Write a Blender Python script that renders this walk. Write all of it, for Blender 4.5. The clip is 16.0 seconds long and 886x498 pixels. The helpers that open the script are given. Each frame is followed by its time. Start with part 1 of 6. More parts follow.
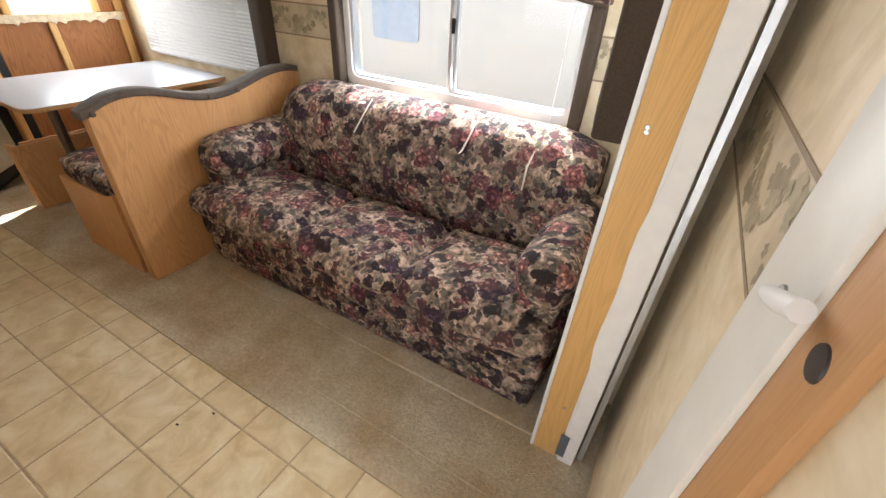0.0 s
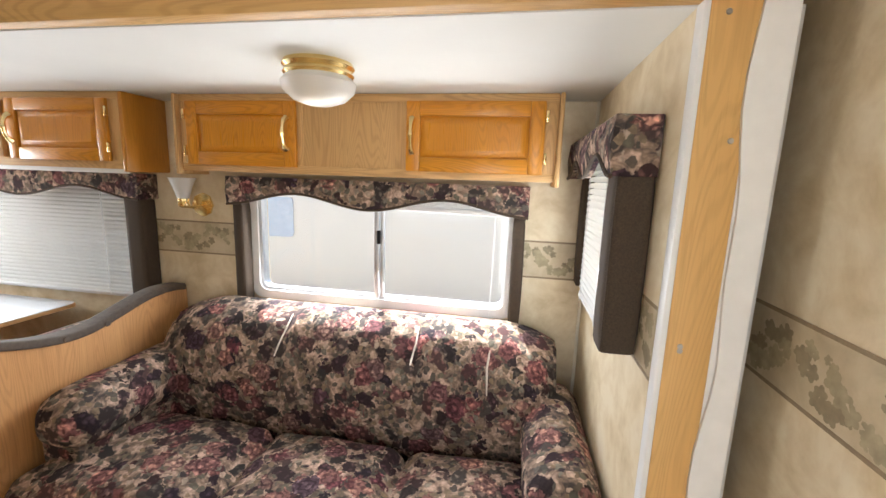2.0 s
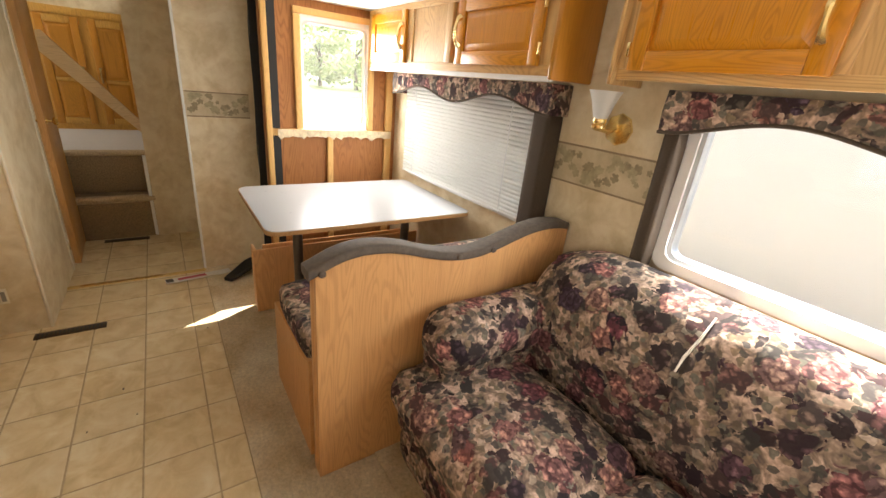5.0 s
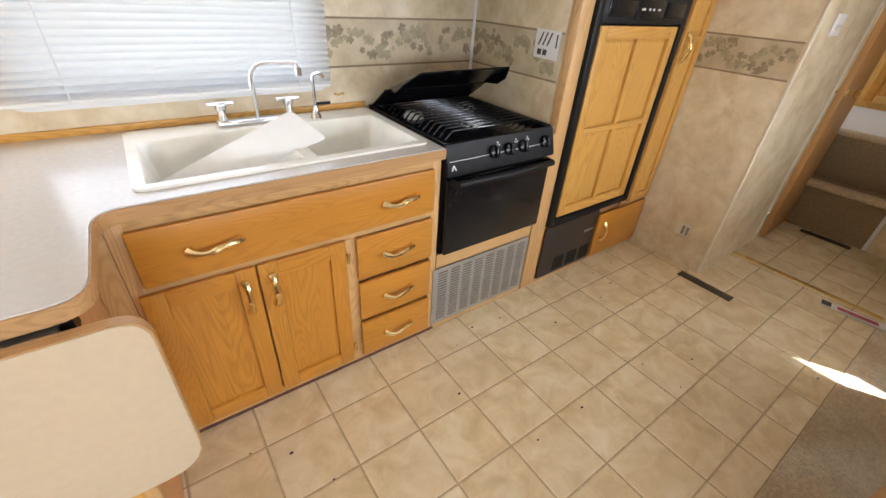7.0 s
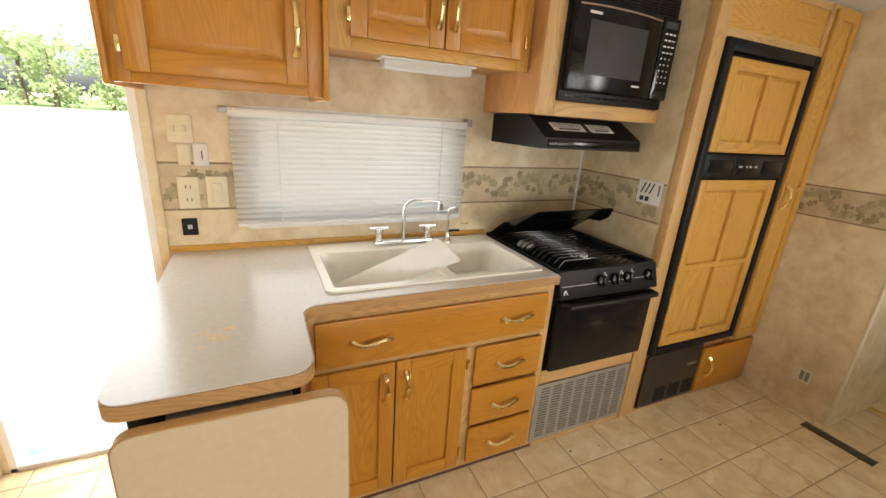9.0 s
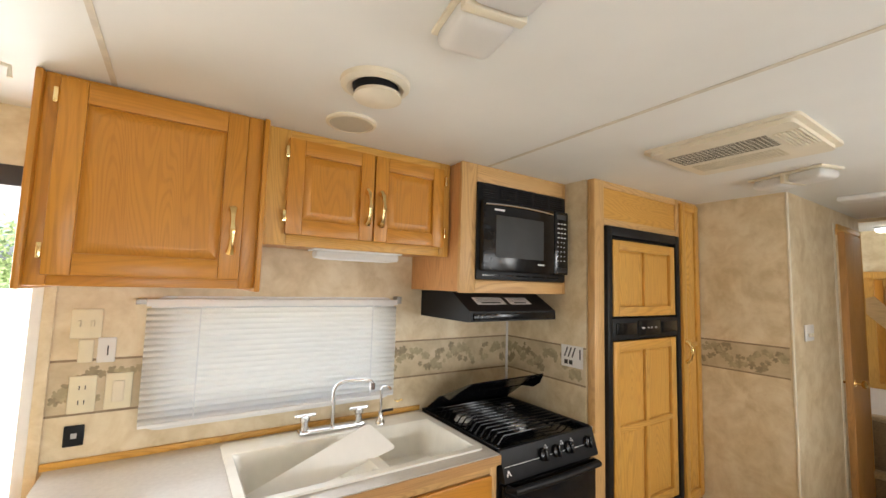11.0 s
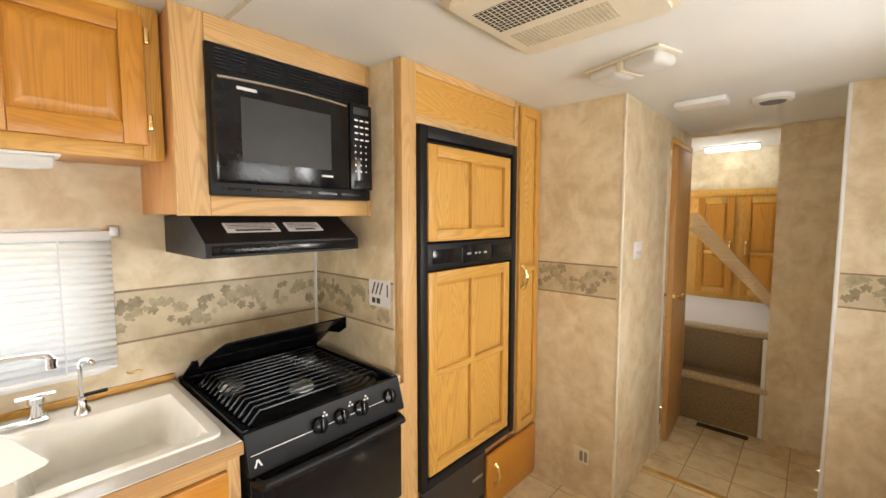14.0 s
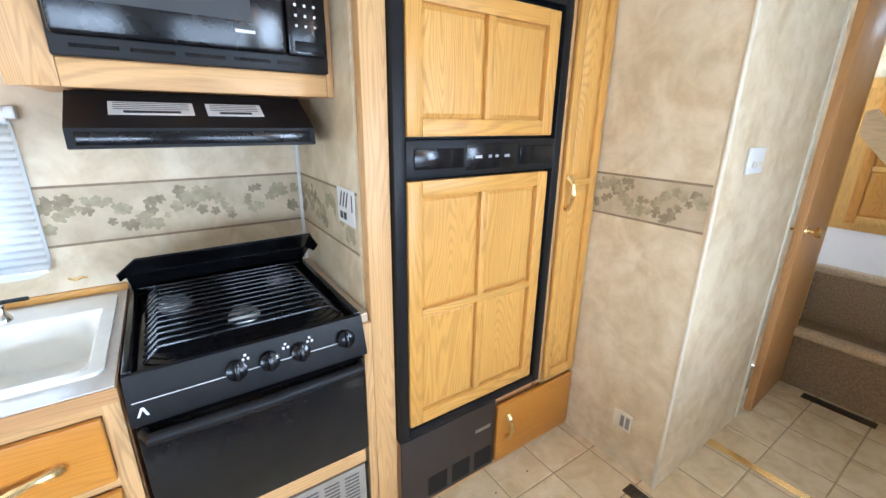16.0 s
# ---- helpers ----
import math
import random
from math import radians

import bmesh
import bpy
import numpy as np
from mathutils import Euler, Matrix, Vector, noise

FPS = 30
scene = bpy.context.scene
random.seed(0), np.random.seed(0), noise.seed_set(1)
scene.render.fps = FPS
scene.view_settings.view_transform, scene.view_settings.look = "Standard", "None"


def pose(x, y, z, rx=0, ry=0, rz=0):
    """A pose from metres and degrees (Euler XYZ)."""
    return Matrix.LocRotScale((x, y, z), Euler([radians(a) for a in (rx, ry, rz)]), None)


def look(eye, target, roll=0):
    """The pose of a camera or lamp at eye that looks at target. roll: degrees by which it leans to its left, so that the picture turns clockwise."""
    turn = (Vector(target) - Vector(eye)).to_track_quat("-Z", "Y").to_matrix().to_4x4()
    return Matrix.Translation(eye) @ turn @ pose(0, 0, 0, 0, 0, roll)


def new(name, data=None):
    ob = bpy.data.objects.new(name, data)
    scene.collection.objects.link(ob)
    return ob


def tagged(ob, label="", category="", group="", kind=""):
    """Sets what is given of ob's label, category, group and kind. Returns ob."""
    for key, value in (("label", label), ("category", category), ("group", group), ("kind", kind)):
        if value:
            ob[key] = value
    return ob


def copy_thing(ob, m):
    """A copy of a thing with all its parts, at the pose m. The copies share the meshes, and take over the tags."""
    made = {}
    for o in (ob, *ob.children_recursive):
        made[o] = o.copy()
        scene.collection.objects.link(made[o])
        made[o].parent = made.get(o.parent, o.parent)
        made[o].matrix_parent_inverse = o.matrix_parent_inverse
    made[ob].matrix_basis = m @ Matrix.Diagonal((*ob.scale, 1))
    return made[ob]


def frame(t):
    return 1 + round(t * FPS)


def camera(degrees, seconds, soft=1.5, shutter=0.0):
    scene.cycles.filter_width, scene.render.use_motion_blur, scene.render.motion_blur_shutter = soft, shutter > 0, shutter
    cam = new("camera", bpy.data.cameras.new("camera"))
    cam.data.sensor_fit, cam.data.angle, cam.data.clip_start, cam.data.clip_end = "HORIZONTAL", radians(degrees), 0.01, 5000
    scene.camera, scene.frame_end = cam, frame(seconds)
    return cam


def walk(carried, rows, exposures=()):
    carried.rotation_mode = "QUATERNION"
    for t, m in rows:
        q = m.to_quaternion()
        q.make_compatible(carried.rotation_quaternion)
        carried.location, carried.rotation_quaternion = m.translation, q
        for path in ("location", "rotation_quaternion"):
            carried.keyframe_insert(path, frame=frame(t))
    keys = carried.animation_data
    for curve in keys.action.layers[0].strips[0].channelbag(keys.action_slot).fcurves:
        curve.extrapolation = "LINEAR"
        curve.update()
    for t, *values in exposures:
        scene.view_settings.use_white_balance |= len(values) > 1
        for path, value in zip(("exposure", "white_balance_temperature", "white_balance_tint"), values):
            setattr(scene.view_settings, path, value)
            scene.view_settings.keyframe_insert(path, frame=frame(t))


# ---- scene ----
cam = camera(95.0, 16.0)
PATH = [
    (0, (0.013, 0.057, 1.438), (-0.772, 1.52, 0.323), 3.6),
    (0.5, (-0.102, 0.038, 1.434), (-0.819, 1.601, 0.413), 3.2),
    (1, (-0.188, 0.007, 1.455), (-0.835, 1.687, 0.583), 2.1),
    (1.5, (-0.284, 0.045, 1.482), (-0.824, 1.865, 0.852), 1.7),
    (2, (-0.389, 0.118, 1.529), (-0.73, 2.06, 1.191), 2.0),
    (2.5, (-0.49, 0.14, 1.564), (-0.572, 2.135, 1.45), 2.0),
    (3, (-0.608, 0.151, 1.561), (-0.702, 2.148, 1.518), 1.9),
    (5.5, (-1.038, 0.501, 1.411), (-2.729, 0.994, 0.464), 3.4),
    (6, (-1.121, 0.462, 1.381), (-2.844, 0.313, 0.377), 3.4),
    (6.5, (-1.238, 0.508, 1.395), (-2.709, -0.336, 0.334), 3.9),
    (7, (-1.22, 0.509, 1.386), (-2.244, -0.826, 0.304), 4.0),
    (7.5, (-1.13, 0.515, 1.382), (-1.824, -1.014, 0.297), 4.0),
    (8, (-1.036, 0.532, 1.395), (-1.679, -1.031, 0.325), 5.4),
    (8.5, (-0.99, 0.57, 1.418), (-1.744, -1.049, 0.517), 6.0),
    (9, (-0.958, 0.586, 1.487), (-1.771, -1.136, 0.875), 3.9),
    (9.5, (-0.946, 0.603, 1.523), (-1.75, -1.203, 1.22), 1.7),
    (10, (-0.948, 0.611, 1.53), (-1.774, -1.21, 1.52), 0.6),
    (12.5, (-1.076, 0.645, 1.603), (-2.537, -0.71, 1.773), 0.1),
    (13, (-1.278, 0.629, 1.576), (-2.78, -0.691, 1.627), -0.2),
    (13.5, (-1.454, 0.627, 1.548), (-2.967, -0.678, 1.478), -0.2),
    (14, (-1.649, 0.516, 1.52), (-3.121, -0.829, 1.365), 0.0),
    (14.5, (-1.857, 0.435, 1.514), (-3.244, -0.98, 1.241), 0.5),
    (15, (-2.066, 0.412, 1.52), (-3.327, -1.102, 1.175), 0.8),
    (15.5, (-2.18, 0.413, 1.506), (-3.314, -1.175, 1.066), 1.0),
    (16, (-2.236, 0.402, 1.468), (-3.316, -1.169, 0.862), 0.8),
]
EXPOSURES = [(0.0, 2.01, 5900, 10), (1.5, 1.91, 6000, 10), (3.0, 1.91, 5800, 10), (5.5, 2.25, 6700, 10), (6.0, 2.4, 6400, 10), (6.5, 2.62, 5500, 10), (7.0, 2.57, 5600, 10), (8.0, 2.23, 5800, 8), (9.0, 2.18, 6500, 8), (10.0, 2.18, 6400, 8), (12.5, 2.46, 6000, 10), (13.0, 2.55, 6600, 10), (13.5, 2.58, 6700, 10), (14.5, 3.03, 5400, 8), (15.0, 3.08, 4800, 6), (16.0, 3.23, 4700, 6)]
walk(cam, [(t, look(eye, target, roll)) for t, eye, target, roll in PATH], EXPOSURES)

# ---- world, sun, exposure ----
SUN_WAY = Vector((0.31, -0.60, -1.06)).normalized()
world = bpy.data.worlds.new("sky")
scene.world = world
world.use_nodes = True
sky = world.node_tree.nodes.new("ShaderNodeTexSky")
sky.sky_type, sky.sun_disc = "NISHITA", False
sky.dust_density, sky.air_density, sky.ozone_density = 5.0, 0.8, 0.4
sky.sun_elevation, sky.sun_rotation = radians(60), radians(324)
world.node_tree.links.new(sky.outputs[0], world.node_tree.nodes["Background"].inputs[0])
world.node_tree.nodes["Background"].inputs[1].default_value = 0.15
sun = new("sun", bpy.data.lights.new("sun", "SUN"))
sun.data.energy, sun.data.angle, sun.data.color = 5.0, radians(0.5), (1.0, 0.95, 0.86)
sun.matrix_world = look(-SUN_WAY * 20, (0, 0, 0))


def window_light(name, place, aim, w, h, watts):
    """Sky light in the opening of a window or door, or added fill."""
    lamp = new(name, bpy.data.lights.new(name, "AREA"))
    lamp.data.shape, lamp.data.size, lamp.data.size_y, lamp.data.energy = "RECTANGLE", w, h, watts
    lamp.data.color = (1.0, 0.98, 0.94)
    lamp.matrix_world = look(place, aim)
    return lamp


window_light("sofa_window_light", (-1.04, 1.955, 1.17), (-1.04, 0, 0.9), 1.2, 0.42, 3.8)
window_light("door_light", (-0.29, -1.42, 0.95), (-0.4, 0, 0.95), 0.55, 1.75, 3.8)
window_light("end_window_light", (-3.895, 1.5, 1.43), (0, 1.0, 1.0), 0.42, 0.6, 4.6)
window_light("dinette_window_light", (-3.03, 1.912, 1.15), (-3.03, 0, 1.15), 1.2, 0.5, 3.1)
window_light("kitchen_window_light", (-1.39, -1.225, 1.23), (-1.39, 0, 1.2), 0.95, 0.42, 0.6)
window_light("side_window_light", (-0.14, 1.58, 1.33), (-2, 1.4, 1.2), 0.42, 0.42, 0.8)
window_light("bedroom_window_light", (-6.0, -1.28, 1.5), (-6.0, 0.5, 1.0), 0.8, 0.6, 0.9)
# Added fill lamp: no bathroom window is known, it brightens the hall side.
window_light("bathroom_fill_light", (-4.7, -1.28, 1.5), (-4.7, 0.5, 1.0), 0.5, 0.4, 0.5)


# ---- materials ----
class Mat:
    """A node material, with short calls for the nodes."""

    def __init__(self, name, rough=0.5, metal=0.0, spec=0.5):
        self.m = bpy.data.materials.new(name)
        self.m.use_nodes = True
        self.t = self.m.node_tree
        self.b = self.t.nodes["Principled BSDF"]
        self.b.inputs["Roughness"].default_value = rough
        self.b.inputs["Metallic"].default_value = metal
        self.b.inputs["Specular IOR Level"].default_value = spec
        self.tc = None

    def n(self, kind, **values):
        node = self.t.nodes.new("ShaderNode" + kind)
        for key, v in values.items():
            node.inputs[key.replace("_", " ")].default_value = v
        return node

    def link(self, a, b):
        self.t.links.new(a, b)

    def coords(self, scale=(1, 1, 1), vary=False):
        tc = self.n("TexCoord")
        mp = self.n("Mapping", Scale=scale)
        self.link(tc.outputs["Object"], mp.inputs["Vector"])
        if vary:
            oi = self.n("ObjectInfo")
            mul = self.n("Math")
            mul.operation = "MULTIPLY"
            mul.inputs[1].default_value = 37.0
            self.link(oi.outputs["Random"], mul.inputs[0])
            co = self.n("CombineXYZ")
            for i in range(3):
                self.link(mul.outputs[0], co.inputs[i])
            self.link(co.outputs[0], mp.inputs["Location"])
        return mp.outputs[0]

    def noise(self, vec, scale, detail=4.0, rough=0.55, distort=0.0):
        nz = self.n("TexNoise", Scale=scale, Detail=detail, Roughness=rough, Distortion=distort)
        self.link(vec, nz.inputs["Vector"])
        return nz.outputs["Fac"]

    def ramp(self, fac, stops):
        r = self.n("ValToRGB")
        e = r.color_ramp.elements
        while len(e) < len(stops):
            e.new(0.5)
        for el, (p, c) in zip(e, stops):
            el.position, el.color = p, (*c, 1) if len(c) == 3 else c
        self.link(fac, r.inputs[0])
        return r.outputs[0]

    def mix(self, fac, a, b, mode="MIX"):
        mx = self.n("Mix")
        mx.data_type, mx.blend_type = "RGBA", mode
        for v, i in ((fac, 0), (a, 6), (b, 7)):
            if isinstance(v, (int, float)):
                mx.inputs[i].default_value = v
            elif isinstance(v, tuple):
                mx.inputs[i].default_value = (*v, 1)
            else:
                self.link(v, mx.inputs[i])
        return mx.outputs[2]

    def math(self, op, a, b=0.0, c=0.0):
        mt = self.n("Math")
        mt.operation = op
        for i, v in enumerate((a, b, c)):
            if isinstance(v, (int, float)):
                mt.inputs[i].default_value = v
            else:
                self.link(v, mt.inputs[i])
        return mt.outputs[0]

    def color(self, c):
        if isinstance(c, tuple):
            self.b.inputs["Base Color"].default_value = (*c, 1)
        else:
            self.link(c, self.b.inputs["Base Color"])
        return self

    def bump(self, h, strength=0.2, dist=0.002):
        bp = self.n("Bump", Strength=strength, Distance=dist)
        self.link(h, bp.inputs["Height"])
        self.link(bp.outputs[0], self.b.inputs["Normal"])
        return self

    def roughness(self, fac, lo, hi):
        r = self.n("MapRange")
        r.inputs["To Min"].default_value, r.inputs["To Max"].default_value = lo, hi
        self.link(fac, r.inputs["Value"])
        self.link(r.outputs[0], self.b.inputs["Roughness"])
        return self


def plain(name, c, rough=0.5, metal=0.0, wear=0.12, scale=18.0, spec=0.5):
    """A painted, plastic or metal surface with faint mottling."""
    m = Mat(name, rough, metal, spec)
    f = m.noise(m.coords(), scale, 5)
    m.color(m.ramp(f, [(0.3, tuple(v * (1 - wear) for v in c)), (0.7, tuple(min(1, v * (1 + wear)) for v in c))]))
    m.roughness(f, max(0.02, rough - 0.08), min(1, rough + 0.1))
    return m.m


def wood(name, light, dark, axis="z", rough=0.38, vary=True, figure_depth=0.65):
    """Oak: cathedral growth lines, long pores along the grain, slow change of tone."""
    m = Mat(name, rough)
    long, wide = 0.75, 7.0
    sc = {"x": (long, wide, wide), "y": (wide, long, wide), "z": (wide, wide, long)}[axis]
    v = m.coords(sc, vary)
    figure = m.noise(v, 1.15, 1.5, 0.45, 0.35)
    wobble = m.noise(m.coords(tuple(s * (6 if s > 1 else 5) for s in sc), vary), 1.0, 2)
    phase = m.math("MULTIPLY_ADD", wobble, 0.9, m.math("MULTIPLY", figure, 230.0))
    rings = m.math("MULTIPLY_ADD", m.math("SINE", phase), 0.5, 0.5)
    pores = m.noise(m.coords(tuple(s * (16 if s > 1 else 5) for s in sc), vary), 1.5, 4, 0.7)
    tone = m.noise(m.coords((1, 1, 1), vary), 2.2, 2)
    c = m.mix(m.ramp(figure, [(0.3, (0, 0, 0)), (0.7, (1, 1, 1))]), m.mix(0.45, light, dark), light)
    line = m.ramp(rings, [(0.45, (0, 0, 0)), (0.95, (figure_depth,) * 3)])
    c = m.mix(m.math("MULTIPLY", line, m.math("MULTIPLY_ADD", pores, 1.3, 0.25)), c, tuple(d * 0.72 for d in dark))
    c = m.mix(m.ramp(pores, [(0.5, (0, 0, 0)), (0.66, (0.34, 0.34, 0.34))]), c, tuple(d * 0.6 for d in dark))
    c = m.mix(m.math("MULTIPLY", tone, 0.35), c, tuple(v2 * 1.12 for v2 in light))
    if vary:
        oi = m.n("ObjectInfo")
        c = m.mix(m.math("MULTIPLY", oi.outputs["Random"], 0.4), c, m.mix(0.55, light, dark))
    m.color(c)
    m.bump(pores, 0.12, 0.001)
    m.roughness(pores, rough - 0.05, rough + 0.15)
    return m.m


OAK_L, OAK_D = (0.66, 0.375, 0.080), (0.52, 0.255, 0.040)
oak_v = wood("oak_upright", OAK_L, OAK_D, "z")
oak_h = wood("oak_level", OAK_L, OAK_D, "x")
honey_v = wood("honey_oak_upright", (0.58, 0.262, 0.030), (0.41, 0.155, 0.012), "z", 0.3, True, 0.45)
honey_h = wood("honey_oak_level", (0.58, 0.262, 0.030), (0.41, 0.155, 0.012), "x", 0.3, True, 0.45)
frame_v = wood("pale_oak_upright", (0.66, 0.42, 0.175), (0.50, 0.28, 0.092), "z", 0.4)
frame_h = wood("pale_oak_level", (0.66, 0.42, 0.175), (0.50, 0.28, 0.092), "x", 0.4)
amber_v = wood("amber_oak_upright", (0.64, 0.27, 0.016), (0.49, 0.18, 0.008), "z", 0.25)
amber_h = wood("amber_oak_level", (0.64, 0.27, 0.016), (0.49, 0.18, 0.008), "x", 0.25)
pine = wood("raw_pine", (0.72, 0.45, 0.16), (0.60, 0.33, 0.10), "z", 0.55, True, 0.45)
# Lighter copy of raw pine: light on the handrail board is in the colour.
lit_pine = wood("lit_pine", (0.82, 0.64, 0.40), (0.68, 0.47, 0.25), "y", 0.6)
laminate_oak = wood("oak_laminate", (0.66, 0.365, 0.15), (0.55, 0.265, 0.09), "z", 0.42, False, 0.42)
plywood = wood("brown_plywood", (0.40, 0.165, 0.045), (0.27, 0.095, 0.024), "z", 0.6, False)
brass = plain("polished_brass", (0.88, 0.69, 0.33), 0.2, 1.0, 0.06)
chrome = plain("chrome", (0.75, 0.76, 0.78), 0.12, 1.0, 0.05)
steel = plain("dull_steel", (0.45, 0.45, 0.44), 0.4, 1.0)
black_gloss = plain("black_enamel", (0.008, 0.008, 0.009), 0.16, 0.0, 0.2, 18, 0.3)
black_satin = plain("black_plastic", (0.010, 0.010, 0.011), 0.42, 0.0, 0.25, 18, 0.22)
dark_panel = plain("dark_brown_panel", (0.035, 0.026, 0.022), 0.4)
white_paint = plain("white_paint", (0.80, 0.79, 0.76), 0.5, 0, 0.04)
cream = plain("cream_plastic", (0.72, 0.66, 0.52), 0.42, 0, 0.05)
ivory = plain("ivory_plate", (0.74, 0.68, 0.50), 0.4, 0, 0.05)
sink_white = plain("sink_plastic", (0.80, 0.78, 0.70), 0.22, 0, 0.04)
board_white = plain("cutting_board", (0.82, 0.81, 0.78), 0.45, 0, 0.03)
ceiling_white = plain("ceiling_panel", (0.76, 0.765, 0.735), 0.6, 0, 0.03, 3)
laminate = plain("laminate", (0.57, 0.54, 0.49), 0.22, 0, 0.04, 60)
leaf_tan = plain("tan_laminate", (0.60, 0.485, 0.325), 0.4, 0, 0.035, 50)
table_white = plain("table_laminate", (0.33, 0.335, 0.34), 0.3, 0, 0.03, 60)
brown_cloth = plain("brown_cloth", (0.062, 0.043, 0.028), 0.9, 0, 0.25, 220)
foam_grey = plain("grey_brown_vinyl", (0.115, 0.092, 0.074), 0.75, 0, 0.18, 60, 0.25)
# Colours the real seal, and the sheet that paints the slide-out gap's shade.
rubber = plain("black_rubber_gap_shade", (0.01, 0.01, 0.01), 0.6)
alu = plain("window_aluminium", (0.62, 0.64, 0.66), 0.35, 0.8, 0.05)
white_vinyl = plain("white_vinyl", (0.8, 0.8, 0.79), 0.35, 0, 0.03)
label_white = plain("label_white", (0.75, 0.74, 0.72), 0.5, 0, 0.02)
ink = plain("ink", (0.03, 0.03, 0.03), 0.5)
leaf_print = plain("leaf_print", (0.385, 0.325, 0.20), 0.6, 0, 0.2, 40)
leaf_print_dark = plain("leaf_print_dark", (0.30, 0.245, 0.15), 0.6, 0, 0.2, 40)
border_line = plain("border_line", (0.27, 0.20, 0.12), 0.6, 0, 0.15, 40)


def wallpaper(name, a, b, c, rough=0.45):
    m = Mat(name, rough)
    v = m.coords()
    big = m.noise(v, 4.6, 5, 0.62, 0.9)
    small = m.noise(v, 14, 5, 0.6, 0.4)
    col = m.ramp(m.math("MULTIPLY_ADD", small, 0.45, m.math("MULTIPLY", big, 0.72)), [(0.45, a), (0.58, b), (0.70, c)])
    m.color(col)
    m.bump(m.noise(v, 180, 2), 0.06, 0.001)
    return m.m


paper = wallpaper("tan_wallpaper", (0.60, 0.48, 0.29), (0.70, 0.585, 0.39), (0.78, 0.68, 0.49))
border_paper = wallpaper("border_paper", (0.46, 0.375, 0.235), (0.55, 0.455, 0.295), (0.62, 0.525, 0.36))

m = Mat("vinyl_tile", 0.3)
v = m.coords((1, 1, 1), True)
big, small = m.noise(v, 9, 5, 0.6, 0.6), m.noise(v, 45, 4)
oi = m.n("ObjectInfo")
c = m.ramp(big, [(0.34, (0.60, 0.455, 0.235)), (0.52, (0.74, 0.60, 0.36)), (0.70, (0.83, 0.73, 0.51))])
c = m.mix(m.math("MULTIPLY", small, 0.18), c, (0.44, 0.31, 0.16))
c = m.mix(m.math("MULTIPLY", oi.outputs["Random"], 0.28), c, (0.60, 0.47, 0.29))
m.color(c).bump(small, 0.08, 0.001).roughness(small, 0.28, 0.5)
tile_mat = m.m
grout = plain("vinyl_joint", (0.42, 0.31, 0.18), 0.6, 0, 0.2, 30)

m = Mat("beige_carpet", 0.95, 0, 0.1)
v = m.coords()
f, g = m.noise(v, 70, 5, 0.85), m.noise(v, 3.0, 5, 0.6)
c = m.mix(m.ramp(g, [(0.38, (0, 0, 0)), (0.62, (1, 1, 1))]), (0.70, 0.54, 0.325), (0.93, 0.82, 0.61))
c = m.mix(m.ramp(f, [(0.35, (0, 0, 0)), (0.65, (1, 1, 1))]), m.mix(0.42, c, (0.20, 0.15, 0.09)), c)
m.color(c).bump(f, 1.0, 0.012)
carpet = m.m

m = Mat("floral_tapestry", 0.92, 0, 0.15)
v = m.coords()


def warped(vec, scale, amount):
    nz = m.n("TexNoise", Scale=scale, Detail=2.0)
    m.link(vec, nz.inputs["Vector"])
    vm = m.n("VectorMath")
    vm.operation = "MULTIPLY_ADD"
    vm.inputs[1].default_value = (amount, amount, amount)
    m.link(nz.outputs["Color"], vm.inputs[0])
    m.link(vec, vm.inputs[2])
    return vm.outputs[0]


wv = warped(warped(v, 7.0, 0.14), 26.0, 0.045)


def cells(scale, feature="F1", vec=None):
    vo = m.n("TexVoronoi", Scale=scale, Randomness=1.0)
    vo.feature = feature
    m.link(vec or wv, vo.inputs["Vector"])
    return vo


def split(socket):
    sp_ = m.n("SeparateColor")
    m.link(socket, sp_.inputs[0])
    return sp_.outputs


BLACK, WHITE = (0, 0, 0), (1, 1, 1)
wv2 = warped(v, 42.0, 0.03)
blobs, bits, fine = cells(14), cells(36, vec=wv2), cells(80, vec=wv2)
blooms, petals = cells(8.0, vec=warped(v, 34.0, 0.035)), cells(38, vec=wv2)
kc, bc_, rc_, pc = (split(o.outputs["Color"]) for o in (blobs, bits, blooms, petals))
c = m.ramp(m.noise(v, 16, 3, 0.6, 1.0), [(0.36, (0.045, 0.042, 0.04)), (0.5, (0.22, 0.175, 0.13)), (0.62, (0.44, 0.35, 0.275))])
leafc = m.ramp(bc_[0], [(0.0, (0.022, 0.022, 0.03)), (0.3, (0.085, 0.095, 0.07)), (0.5, (0.20, 0.16, 0.10)), (0.7, (0.045, 0.05, 0.045)), (0.85, (0.17, 0.18, 0.145)), (1.0, (0.46, 0.37, 0.285))])
c = m.mix(m.math("MULTIPLY", m.ramp(bits.outputs["Distance"], [(0.44, WHITE), (0.50, BLACK)]), 0.92), c, leafc)
clump = m.ramp(kc[0], [(0.0, (0.022, 0.020, 0.032)), (0.2, (0.05, 0.030, 0.036)), (0.4, (0.06, 0.065, 0.055)), (0.6, (0.025, 0.02, 0.022)), (0.8, (0.14, 0.07, 0.065)), (1.0, (0.10, 0.10, 0.085))])
clump = m.mix(1.0, clump, m.ramp(petals.outputs["Distance"], [(0.05, (2.4, 2.2, 2.1)), (0.45, (0.45, 0.45, 0.5))]), "MULTIPLY")
ce = m.math("MULTIPLY_ADD", bc_[1], 0.22, blobs.outputs["Distance"])
c = m.mix(m.math("MULTIPLY", m.ramp(ce, [(0.57, WHITE), (0.61, BLACK)]), m.math("LESS_THAN", kc[1], 0.86)), c, clump)
